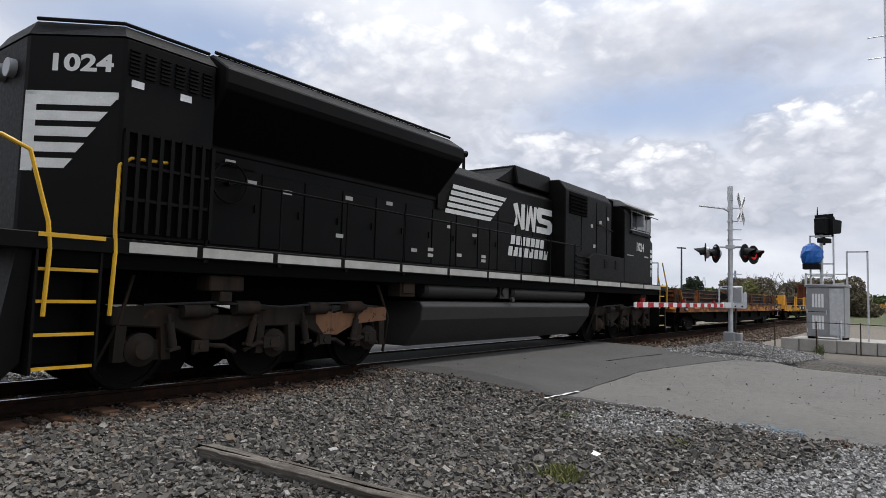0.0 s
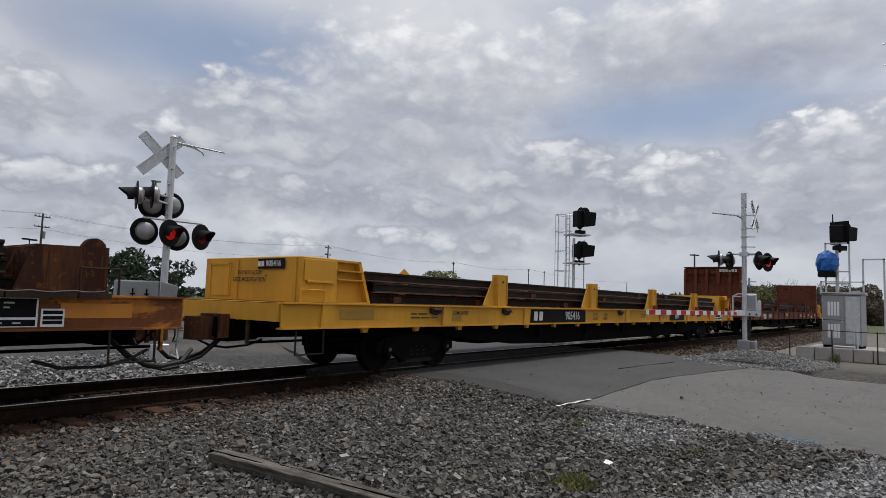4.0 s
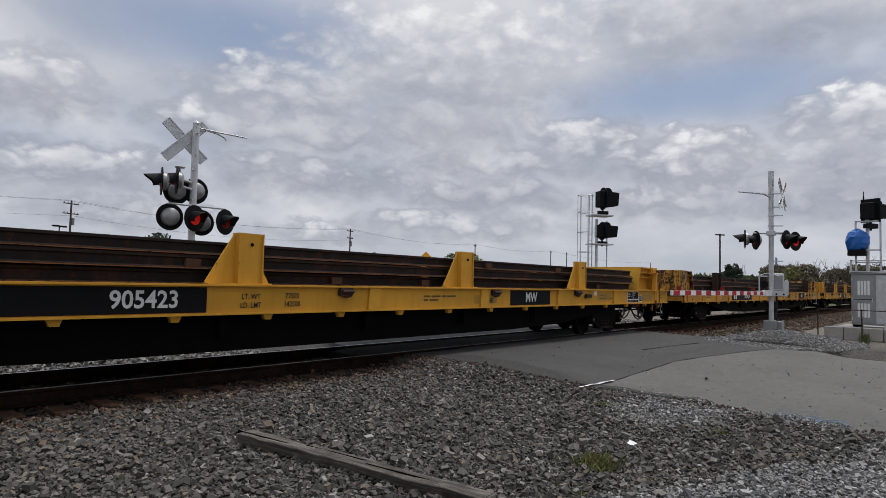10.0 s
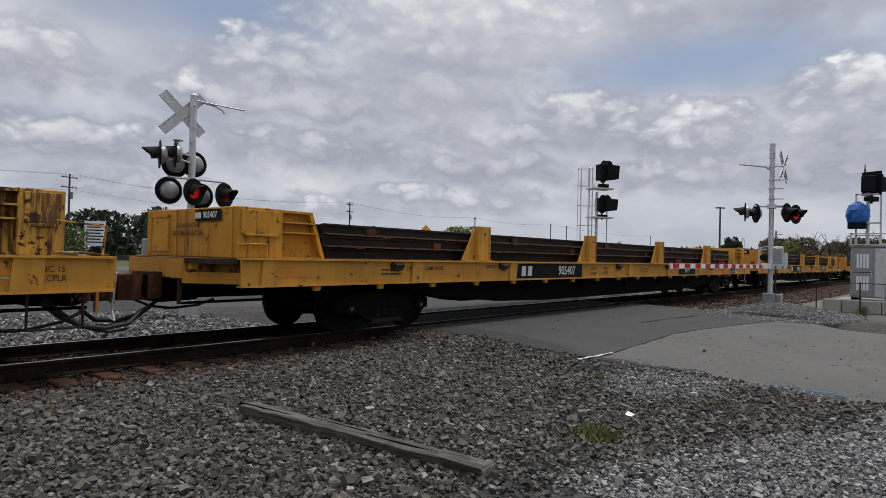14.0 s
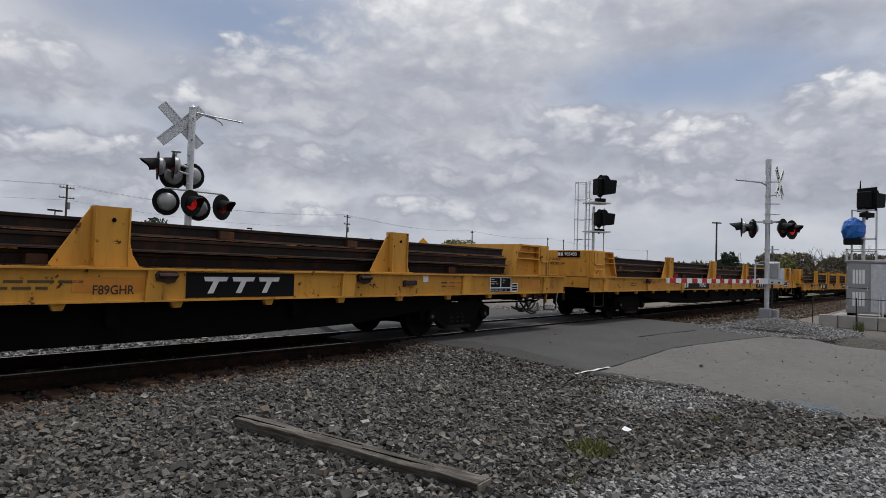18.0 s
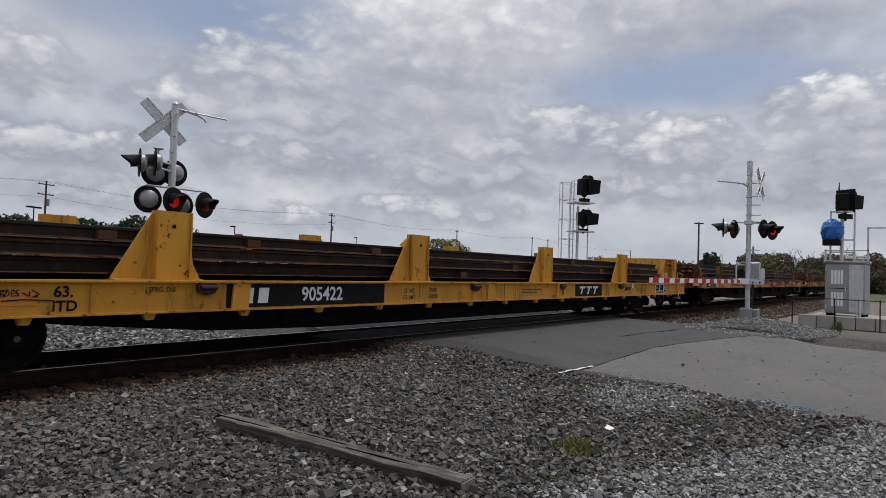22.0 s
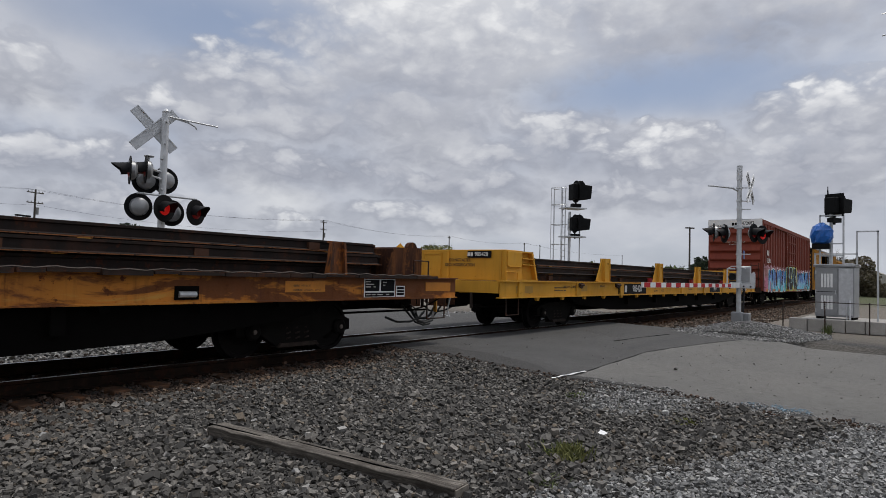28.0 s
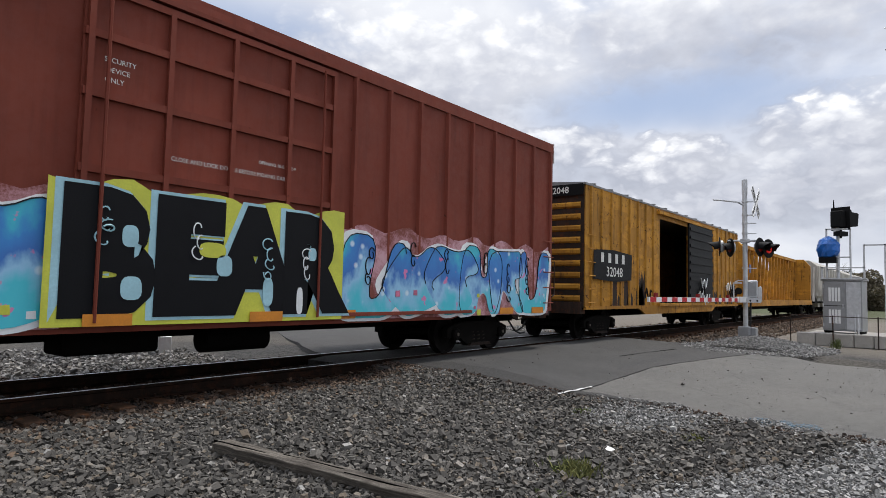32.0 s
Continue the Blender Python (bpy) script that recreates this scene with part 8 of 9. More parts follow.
        part("end_sill", lambda: Shape().box(-0.2, 0.1, -1.45, 1.45, 0.78, 1.1).box(0, 0.42, -0.34, 0.34, 0.62, 1.02), M_steel, car, key="bendsill", at=pose(k * h, 0, 0, 0, 0, 0 if k > 0 else 180))
        part("crossover_platform", lambda: Shape().box(0.1, 0.5, -1.1, 1.1, 1.12, 1.15), M_steel, car, key="bplat", at=pose(k * h, 0, 0, 0, 0, 0 if k > 0 else 180))
        for i in range(5):
            part("ladder_rung", lambda: Shape().rod((0, 0, 0), (0.5, 0, 0), 0.014, n=5), M_box, car, key="brung", at=pose(k * (h - 0.3) - 0.25, -y - 0.10, 1.1 + i * 0.38))
        for ly in (-1.36, -0.94):
            part("ladder_rail", lambda: Shape().box(0.16, 0.20, -0.02, 0.02, 1.05, 2.55), M_steel, car, "dark end ladder rail", key="bladder", at=pose(k * h, ly, 0, 0, 0, 0) @ (Matrix.Identity(4) if k > 0 else Matrix.Rotation(math.pi, 4, "Z")))
        for i in range(4):
            part("end_rung", lambda: Shape().rod((0, -1.36, 0), (0, -0.94, 0), 0.014, n=5), M_steel, car, key="bendrung", at=pose(k * (h + 0.19), 0, 1.25 + i * 0.38))
        part("end_grime_plate", lambda: Shape().box(0.17, 0.185, -0.75, 0.75, 1.15, 1.62), M_steel, car, "grimy lower end plate", key="bgrime", at=pose(k * h, 0, 0, 0, 0, 0 if k > 0 else 180))
        part("hand_rail", lambda: Shape().tube([(0.2, -1.45, 1.25), (0.34, -1.45, 1.3), (0.34, -1.45, 2.15), (0.34, -0.3, 2.15), (0.34, -0.3, 1.3)], 0.018, 6), M_steel, car, "dark end hand rail", key="bhandrail", at=pose(k * h, 0, 0, 0, 0, 0 if k > 0 else 180))
        part("brake_rod", Shape().tube([(k * (h + 0.2), -1.2, 1.2), (k * (h + 0.25), -1.2, 2.2), (k * (h + 0.25), -0.5, 2.2)], 0.02, 6), M_box, car)
        coupler(car, k * (h + 0.75), k)
        freight_truck(car, k * (h - 2.5))
    part("brake_wheel", Shape().tube([(-h - 0.32, 0.75 + 0.25 * math.cos(a * 0.5236), 1.95 + 0.25 * math.sin(a * 0.5236)) for a in range(13)], 0.02, 6).rod((-h - 0.15, 0.75, 1.95), (-h - 0.34, 0.75, 1.95), 0.1), M_steel, car, "brake wheel")
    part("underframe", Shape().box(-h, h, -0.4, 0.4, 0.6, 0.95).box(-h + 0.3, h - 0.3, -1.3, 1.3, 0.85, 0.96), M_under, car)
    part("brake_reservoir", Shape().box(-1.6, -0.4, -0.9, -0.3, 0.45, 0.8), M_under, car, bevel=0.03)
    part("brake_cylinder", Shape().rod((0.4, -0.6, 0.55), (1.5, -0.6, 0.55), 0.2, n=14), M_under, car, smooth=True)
    e = -h - 0.123
    lettering("472082", 0.27, M_black, car, pose(e, -0.75, 4.93, 90, 0, -90), bold=0.004, name="car_number", wide=0.85)
    lettering("EXCESS HEIGHT CAR", 0.17, M_black, car, pose(e, 0.92, 4.78, 90, 0, -90), bold=0.002, name="stencil", wide=0.72)
    for words, z in (("SPRG 7 OC D5  7 IC D5", 3.80), ("36 INCH WHLS", 3.66)):
        lettering(words, 0.11, M_stripe, car, pose(e - 0.05, -0.05, z, 90, 0, -90), name="stencil")
    for z in (1.95, 1.86):
        part("stencil_bar", Shape().box(e - 0.056, e - 0.05, -0.45, 0.35, z, z + 0.05), M_stripe, car, "small white stencil line")
    for i in range(2):
        part("reporting_mark", lambda: Shape().box(-0.003, 0.003, -0.06, 0.06, -0.085, 0.085), M_black, car, "black painted block", key="bendmark", at=pose(e - 0.002, 0.10 - i * 0.16, 4.90))
    lettering("472 082", 0.40, M_white, car, side(-h + 1.55, 2.72, -y - 0.062), bold=0.006, name="car_number", wide=0.9)
    for i in range(2):
        part("reporting_mark", lambda: Shape().prism([(0, 0), (0.22, 0), (0.24, 0.30), (0.02, 0.30)], "y", -0.002, 0.002), M_white, car, "white painted block", key="bmark", at=pose(-h + 1.05 + i * 0.34, -y - 0.062, 3.05))
    lettering("SECURITY", 0.085, M_white, car, side(d0 + 0.42, 3.98, -y - 0.07), name="stencil")
    lettering("DEVICE", 0.085, M_white, car, side(d0 + 0.40, 3.86, -y - 0.07), name="stencil")
    lettering("ONLY", 0.085, M_white, car, side(d0 + 0.36, 3.74, -y - 0.07), name="stencil")
    lettering("CLOSE AND LOCK DOORS BEFORE MOVING CAR", 0.08, M_white, car, side(d0 + 2.0, 2.95, -y - 0.075), name="stencil")
    lettering("OPENING 10-0 X 12-9", 0.07, M_white, car, side(d0 + 2.75, 3.13, -y - 0.075), name="stencil")
    # sprayed letters
    yy = -y - 0.058
    def cloud(a, b, low, high, material, depth, seed):
        r2 = random.Random(seed)
        m = int((b - a) / 0.22)
        upper = [(a + (b - a) * k / m, high + 0.07 * math.sin(k * 1.3 + seed) + r2.uniform(-0.03, 0.04)) for k in range(m + 1)]
        spray(car, [(a, low)] + upper + [(b, low)], material, depth, label="soft spray haze round the letters")
    cloud(-h + 0.08, d0 - 0.08, 0.84, 2.42, M_g_haze, yy + 0.003, 1)
    cloud(-h + 0.3, -h + 2.3, 0.86, 1.75, M_g_pink, yy, 2)
    bubble_letters(car, -h + 1.55, d0 - 0.25, 0.84, 2.36, yy - 0.003, rng, 6)
    yd = -y - 0.125
    cloud(d0 - 0.30, d1 + 0.22, 0.86, 2.52, M_g_lime, yd, 3)
    for bold, material, lift, dx in ((0.215, M_g_sky, 0.003, -0.05), (0.17, M_g_black, 0.009, 0.0)):
        for k, ch in enumerate("BEAR"):
            lettering(ch, 1.78, material, car, side(d0 + 0.36 + k * 1.02 + dx, 1.64, yd - lift - 0.0015 * (k % 2)), bold=bold * 0.9, wide=0.96, name="graffiti", label="fat black spray-painted letter with pale outline")
    for k, lx in enumerate((0.32, 1.5, 2.6, 3.3)):
        loops(car, d0 + lx, 1.95 - 0.1 * k, 0.5, 60 + k, yd - 0.013, M_g_sky if k % 2 == 0 else M_g_white)
    for gx, gz, w2, h2, m2 in ((0.62, 1.92, 0.10, 0.13, M_g_sky), (0.66, 1.30, 0.13, 0.14, M_g_sky), (1.72, 1.82, 0.20, 0.10, M_g_lime), (1.90, 1.62, 0.12, 0.14, M_g_sky), (2.62, 1.28, 0.09, 0.20, M_g_sky), (3.42, 1.86, 0.08, 0.10, M_g_sky), (3.2, 1.15, 0.06, 0.2, M_g_white)):
        spray(car, rounded([(d0 + gx - w2, gz - h2), (d0 + gx + w2, gz - h2), (d0 + gx + w2 * 0.9, gz + h2), (d0 + gx - w2, gz + h2)]), m2, yd - 0.0125, label="pale sprayed gap inside a letter")
    cloud(d1 + 0.15, h - 0.25, 0.84, 2.40, M_g_haze, yy + 0.003, 4)
    bubble_letters(car, d1 + 0.45, h - 0.5, 0.84, 2.34, yy - 0.003, rng, 6)
    for x in (-h + 0.9, -h + 3.2, -4.5, d0 + 0.4, d0 + 2.6, d1 + 0.3, h - 2.2, h - 0.8):
        part("reflector", lambda: Shape().box(-0.28, 0.28, -0.003, 0.003, -0.07, 0.07), M_orange_patch, car, "orange reflector patch", key="reflector2", at=pose(x, -y - 0.082 - (0.07 if d0 < x < d1 else 0), 0.93))
    MOVERS.append((car, (u0 + u1) / 2))


def yellow_box(u0, u1):
    """The faded yellow box car with its black door slid open."""
    h, y, z0, z1 = (u1 - u0) / 2, 1.5, 0.95, 4.42
    mid = (u0 + u1) / 2
    car = thing("box_car", "faded rust-streaked yellow box car with an open black door", "box car", "rail train cars")
    d0, d1 = 391.1 - mid, 394.4 - mid
    for sy in (-1, 1):
        part("side_wall", Shape().box(-h, d0, sy * y - 0.03, sy * y + 0.03, z0, z1), M_rbox, car, "rust-streaked yellow side wall")
        part("side_wall", Shape().box(d1, h, sy * y - 0.03, sy * y + 0.03, z0, z1), M_rbox, car, "rust-streaked yellow side wall")
        part("door_lintel", Shape().box(d0, d1, sy * y - 0.03, sy * y + 0.03, z1 - 0.35, z1), M_rbox, car)
    part("floor", Shape().box(-h, h, -y, y, z0 - 0.05, z0 + 0.1), M_under, car)
    part("roof", Shape().prism([(-y - 0.05, z1), (-y - 0.05, z1 + 0.06), (0, z1 + 0.18), (y + 0.05, z1 + 0.06), (y + 0.05, z1)], "x", -h - 0.05, h + 0.05), M_stripe_grey, car, "grey ribbed roof")
    for i in range(14):
        part("roof_rib", lambda: Shape().prism([(-1.56, 4.49), (0, 4.62), (1.56, 4.49), (1.56, 4.53), (0, 4.66), (-1.56, 4.53)], "x", -0.03, 0.03), M_stripe_grey, car, key="roofrib", at=pose(-h + 0.6 + i * (2 * h - 1.2) / 13, 0, 0))
    for k in (-1, 1):
        part("end_wall", Shape().box(k * h - 0.03, k * h + 0.03, -y, y, z0, z1), M_steel, car, "dark end wall between yellow corrugations")
        for i in range(9):
            part("corrugation", lambda: Shape().prism([(0.0, 0.0), (0.09, 0.07), (0.09, 0.15), (0.0, 0.22)], "y", -1.4, 1.4), M_rbox, car, "pressed end corrugation", key="corr2", at=pose(k * h, 0, 1.1 + i * 0.33, 0, 0, 0 if k > 0 else 180))
        part("end_band", Shape().box(k * (h + 0.1) - 0.01, k * (h + 0.1) + 0.01, -y, y, 4.12, 4.44), M_black, car, "black top band")
        part("end_sill", lambda: Shape().box(-0.2, 0.1, -1.45, 1.45, 0.78, 1.1).box(0, 0.42, -0.34, 0.34, 0.62, 1.02), M_steel, car, key="bendsill", at=pose(k * h, 0, 0, 0, 0, 0 if k > 0 else 180))
        for i in range(6):
            part("ladder_rung", lambda: Shape().rod((0, 0, 0), (0.5, 0, 0), 0.014, n=5), M_rbox, car, key="brung", at=pose(k * (h - 0.3) - 0.25, -y - 0.10, 1.1 + i * 0.38))
        coupler(car, k * (h + 0.7), k)
        freight_truck(car, k * (h - 2.1))
    lettering("32048", 0.26, M_white, car, pose(-h - 0.122, -0.75, 4.27, 90, 0, -90), bold=0.004, name="car_number")
    door = part("door", Shape().box(d1 - 0.1, d1 + 3.2, -y - 0.11, -y - 0.04, 1.1, z1 - 0.2), M_g_black, car, "black sliding door")
    for i in range(9):
        part("door_rib", Shape().box(d1 - 0.05, d1 + 3.15, -y - 0.15, -y - 0.11, 1.3 + i * 0.33, 1.42 + i * 0.33), M_g_black, door)
    part("door_track", Shape().box(d0 - 0.3, d1 + 3.4, -y - 0.14, -y - 0.02, z0 + 0.02, z0 + 0.12).box(d0 - 0.3, d1 + 3.4, -y - 0.14, -y - 0.02, z1 - 0.2, z1 - 0.1), M_rbox, car, "door track")
    ribs_side(car, list(np.arange(-h + 0.35, d0 - 0.1, 0.72)) + list(np.arange(d1 + 3.5, h, 0.72)), z0 + 0.05, z1, -y - 0.03, M_rbox, 0.10, 0.05, "yrib")
    part("side_sill", Shape().prism([(-h, 1.0), (-h, 0.9), (-4.6, 0.9), (-4.0, 0.70), (4.0, 0.70), (4.6, 0.9), (h, 0.9), (h, 1.0)], "y", -y - 0.06, -y), M_rbox, car, "deep side sill")
    part("underframe", Shape().box(-h, h, -0.4, 0.4, 0.6, 0.9), M_under, car)
    part("number_panel", Shape().prism([(-h + 0.45, 1.78), (-h + 0.45, 2.62), (-h + 1.9, 2.68), (-h + 3.35, 2.60), (-h + 3.3, 1.8), (-h + 2.0, 1.72)], "y", -y - 0.084, -y - 0.082), M_g_black, car, "black patch behind the number")
    for i in range(4):
        part("reporting_mark", lambda: Shape().box(0, 0.20, -0.002, 0.002, 0, 0.28), M_white, car, "white painted block", key="ymark", at=pose(-h + 0.95 + i * 0.52, -y - 0.088, 2.28))
    lettering("32048", 0.40, M_white, car, side(-h + 1.95, 2.0, -y - 0.088), bold=0.004, name="car_number", wide=1.25)
    for i in range(26):
        x = random.Random(i).uniform(-h + 0.1, h - 0.9)
        if d0 - 0.9 < x < d1 + 3.2:
            continue
        w, hi = random.Random(i + 50).uniform(0.25, 0.62), random.Random(i + 90).uniform(0.3, 1.2)
        part("rust_patch", Shape().prism([(x, 1.0), (x + w, 1.0), (x + w * 0.95, 1.0 + hi * 0.6), (x + w * 0.7, 1.0 + hi), (x + w * 0.45, 1.0 + hi * 0.7), (x + w * 0.2, 1.0 + hi * 0.9), (x + 0.02, 1.0 + hi * 0.5)], "y", -y - 0.0345, -y - 0.0335), M_steel, car, "flaking rust patch")
    rng = random.Random(6)
    for i in range(9):
        x, z = rng.choice([rng.uniform(-h + 0.6, d0 - 0.8), rng.uniform(d1 + 0.3, h - 0.8)]), rng.uniform(1.15, 1.9)
        part("graffiti", Shape().tube([(x + 0.13 * k, -y - 0.16, z + 0.22 * math.sin(k * 1.9 + i)) for k in range(8)], 0.025, 4), M_g_white if i % 2 else M_g_black, car, "sprayed scrawl")
    MOVERS.append((car, mid))


def centerbeam(u0, u1):
    """A yellow centre-beam flat car with tall end bulkheads."""
    h, mid = (u1 - u0) / 2, (u0 + u1) / 2
    car = thing("centerbeam_car", "yellow centre-beam lumber flat car with end bulkheads", "flat car", "rail train cars")
    part("deck", Shape().box(-h, h, -1.4, 1.4, 0.95, 1.15), M_rbox, car, "yellow deck", bevel=0.01)
    part("side_sill", Shape().box(-h, h, -1.46, -1.4, 0.85, 1.2), M_rbox, car)
    part("top_chord", Shape().box(-h, h, -0.5, 0.5, 4.2, 4.4), M_rbox, car, "yellow top chord")
    n = 21
    for i in range(n):
        x = -h + 0.9 + (2 * h - 1.8) * i / (n - 1)
        part("web_post", lambda: Shape().prism([(-0.36, 1.15), (-0.22, 1.15), (-0.36, 4.2), (-0.5, 4.2)], "x", -0.07, 0.07).prism([(0.36, 1.15), (0.22, 1.15), (0.36, 4.2), (0.5, 4.2)], "x", -0.07, 0.07), M_rbox, car, "yellow web post", key="webpost", at=pose(x, 0, 0))
    for k in (-1, 1):
        part("bulkhead", lambda: Shape().prism([(-1.45, 1.0), (-1.45, 3.9), (-1.0, 4.42), (1.0, 4.42), (1.45, 3.9), (1.45, 1.0)], "x", -0.3, 0.12), M_rbox, car, "tall yellow bulkhead", key="cbulk", at=pose(k * (h - 0.4), 0, 0, 0, 0, 0 if k > 0 else 180))
        coupler(car, k * (h + 0.6), k)
        freight_truck(car, k * (h - 2.4))
    part("underframe", Shape().box(-h, h, -0.4, 0.4, 0.6, 0.95), M_under, car)
    MOVERS.append((car, mid))


M_hopper = weathered("pale hopper paint", (0.42, 0.40, 0.36), (0.10, 0.06, 0.04), 0.2)


def hopper(u0, L=18.0):
    h, mid = L / 2 - 0.6, u0 + L / 2
    car = thing("hopper_car", "pale grey covered hopper car", "hopper car", "rail train cars")
    part("body", Shape().prism([(-1.45, 1.5), (-1.55, 2.2), (-1.5, 4.1), (-0.9, 4.55), (0.9, 4.55), (1.5, 4.1), (1.55, 2.2), (1.45, 1.5)], "x", -h + 1.0, h - 1.0), M_hopper, car, "pale curved hopper body", bevel=0.03)
    for x in (-5.2, -1.75, 1.75, 5.2):
        part("bay", lambda: Shape().prism([(-1.5, 1.5), (1.5, 1.5), (0.5, 0.6), (-0.5, 0.6)], "y", -1.2, 1.2), M_hopper, car, "discharge bay", key="bay", at=pose(x * 0.86, 0, 0))
    ribs_side(car, np.arange(-h + 1.3, h - 1.0, 1.25), 1.55, 4.1, -1.53, M_hopper, 0.08, 0.05, "hrib")
    part("sill", Shape().box(-h, h, -1.4, 1.4, 0.95, 1.1), M_under, car)
    for k in (-1, 1):
        part("end_frame", Shape().prism([(k * (h - 1.0), 1.1), (k * h, 1.1), (k * (h - 1.0), 4.0)], "y", -1.3, -1.2), M_hopper, car)
        coupler(car, k * (L / 2), k)
        freight_truck(car, k * (h - 2.0))
    MOVERS.append((car, mid))


hicube_box(364.0, 383.0)
yellow_box(385.0, 402.3)
centerbeam(403.8, 427.0)
for i in range(5):
    hopper(428.4 + i * 18.2)


# ---- distance: poles, wires, trees, signs, traffic ----
def leaf_material(name, lo, hi):
    a = Nodes(name, 0.8)
    geo = a.n("ShaderNodeNewGeometry")
    return a.done(a.ramp(geo.outputs["Random Per Island"], (0.0, lo), (0.6, hi), (1.0, mul(hi, 1.5))))


M_leaf = leaf_material("spring leaves", (0.035, 0.050, 0.014), (0.085, 0.105, 0.030))
M_lime = leaf_material("fresh pale leaves", (0.075, 0.085, 0.025), (0.150, 0.150, 0.045))
M_pine = leaf_material("dark evergreen", (0.010, 0.018, 0.009), (0.025, 0.040, 0.018))
M_twig = leaf_material("bare twigs", (0.055, 0.045, 0.028), (0.150, 0.125, 0.078))
M_bark = plain("bark", (0.07, 0.055, 0.042), 0.95)


def leaf_cloud(lobes, count, size, seed, flat=0.7):
    """Small leaf blades strewn in the shells of several lobes (x, y, z, rx, rz)."""
    rng = np.random.default_rng(seed)
    s = Shape()
    w = np.array([l[3] ** 2 for l in lobes], float)
    pick = rng.choice(len(lobes), count, p=w / w.sum())
    for i in pick:
        x, y, z, rx, rz = lobes[i]
        d = rng.normal(size=3); d /= np.linalg.norm(d)
        r = rng.uniform(0.45, 1.08) ** 0.6
        c = np.array((x + d[0] * rx * r, y + d[1] * rx * r, z + d[2] * rz * r))
        u, v = rng.normal(size=3), rng.normal(size=3)
        k = size * rng.uniform(0.6, 1.5)
        u, v = u / np.linalg.norm(u) * k, v / np.linalg.norm(v) * k * flat
        s.add([c - u, c + v, c + u, c - v * 0.6], [(0, 1, 2, 3)])
    return s


def branches(height, seed, spread=0.5, levels=4, r=0.14):
    rng = random.Random(seed)
    s = Shape()

    def grow(p, w, length, rad, lev):
        q = p + w * length
        s.rod(p, q, rad, rad * 0.62, 5 if lev > 1 else 4, False)
        if lev == 0:
            return
        for _ in range(3 if lev > 1 else 4):
            d = (w + Vector((rng.uniform(-1, 1), rng.uniform(-1, 1), rng.uniform(-0.25, 0.7))) * spread * 1.3).normalized()
            grow(p + w * length * rng.uniform(0.55, 1.0), d, length * rng.uniform(0.55, 0.78), rad * 0.55, lev - 1)
    grow(Vector((0, 0, 0)), Vector((0, 0, 1)), height * 0.36, r, levels)
    return s


def tree(az, d, h, w, material, label, seed, leaves=1500, bare=False, size=0.28):
    x, y = polar(az, d)
    rng = random.Random(seed)
    o = thing("tree", label, "tree", "trees in the distance", at=pose(x, y, -0.55))
    part("trunk", branches(h * (0.95 if bare else 0.8), seed, 0.55, 4 if bare else 3, 0.02 * h), M_bark, o, "trunk and limbs")
    if leaves:
        lobes = [(rng.uniform(-0.30, 0.30) * w, rng.uniform(-0.3, 0.3) * w, h * rng.uniform(0.45, 0.82), w * rng.uniform(0.18, 0.30), h * rng.uniform(0.12, 0.20)) for _ in range(11)]
        part("crown", leaf_cloud(lobes, leaves, size, seed), material, o, "crown of small leaves")


def woods(name, label, az0, az1, d, h0, h1, material, count, size, seed, deep=14):
    """A far belt of trees, joined into one mesh of stuff."""
    rng = random.Random(seed)
    lobes = []
    a = az0
    while a < az1:
        x, y = polar(a, d + rng.uniform(0, deep))
        h = h0 + (h1 - h0) * (0.5 + 0.5 * noise.noise((a * 0.35, seed, 0))) * rng.uniform(0.7, 1.15)
        for k in range(3):
            lobes.append((x + rng.uniform(-2, 2), y + rng.uniform(-2, 2), -0.6 + h * (0.2 + 0.28 * k), h * rng.uniform(0.22, 0.40), h * rng.uniform(0.16, 0.25)))
        a += math.degrees(h * 0.33 / d)
    tagged(part(name, leaf_cloud(lobes, count, size, seed), material), label, "trees", kind="stuff")


def utility_pole(az, d, h, seed, arms=1):
    x, y = polar(az, d)
    o = thing("utility_pole", "weathered wooden utility pole with crossarms", "utility pole", "utility poles", at=pose(x, y, -0.6, 0, 0, 20))
    part("pole", Shape().rod((0, 0, 0), (0, 0, h + 0.6), 0.17, 0.11, 10), M_pole, o)
    for i in range(arms):
        z = h + 0.1 - i * 1.3
        part("crossarm", Shape().box(-1.15, 1.15, -0.06, 0.06, z, z + 0.12), M_pole, o, bevel=0.01)
        for k in (-1.0, -0.5, 0.5, 1.0):
            part("insulator", lambda: Shape().rod((0, 0, 0), (0, 0, 0.16), 0.05, n=8), M_stripe_grey, o, key="insul", at=pose(k, 0, z + 0.12))
    part("transformer", Shape().rod((0.3, 0, h - 2.6), (0.3, 0, h - 1.7), 0.22, n=12), M_stripe_grey, o, smooth=True) if arms > 1 else None
    return Vector((x, y, h - 0.4))


def wires(name, a, b, sag, drops):
    s = Shape()
    for dz, dx in drops:
        pts = [a.lerp(b, i / 14) + Vector((dx, 0, dz - sag * 4 * (i / 14) * (1 - i / 14))) for i in range(15)]
        s.tube(pts, 0.013, 4)
    tagged(part(name, s, M_rubber), "thin black overhead wires between poles", "wires", kind="structure")


def street_lamp(az, d, h, heads=2):
    x, y = polar(az, d)
    o = thing("street_lamp", "dark parking-lot lamp post with flat heads", "street lamp", "street lamps", at=pose(x, y, -0.5, 0, 0, 30))
    part("post", Shape().rod((0, 0, 0), (0, 0, h + 0.4), 0.07, 0.05, 8), M_signal, o)
    for k in (-1, 1)[:heads]:
        part("head", Shape().box(k * 0.45 - 0.32, k * 0.45 + 0.32, -0.2, 0.2, h + 0.35, h + 0.5), M_signal, o, "flat lamp head", bevel=0.02)


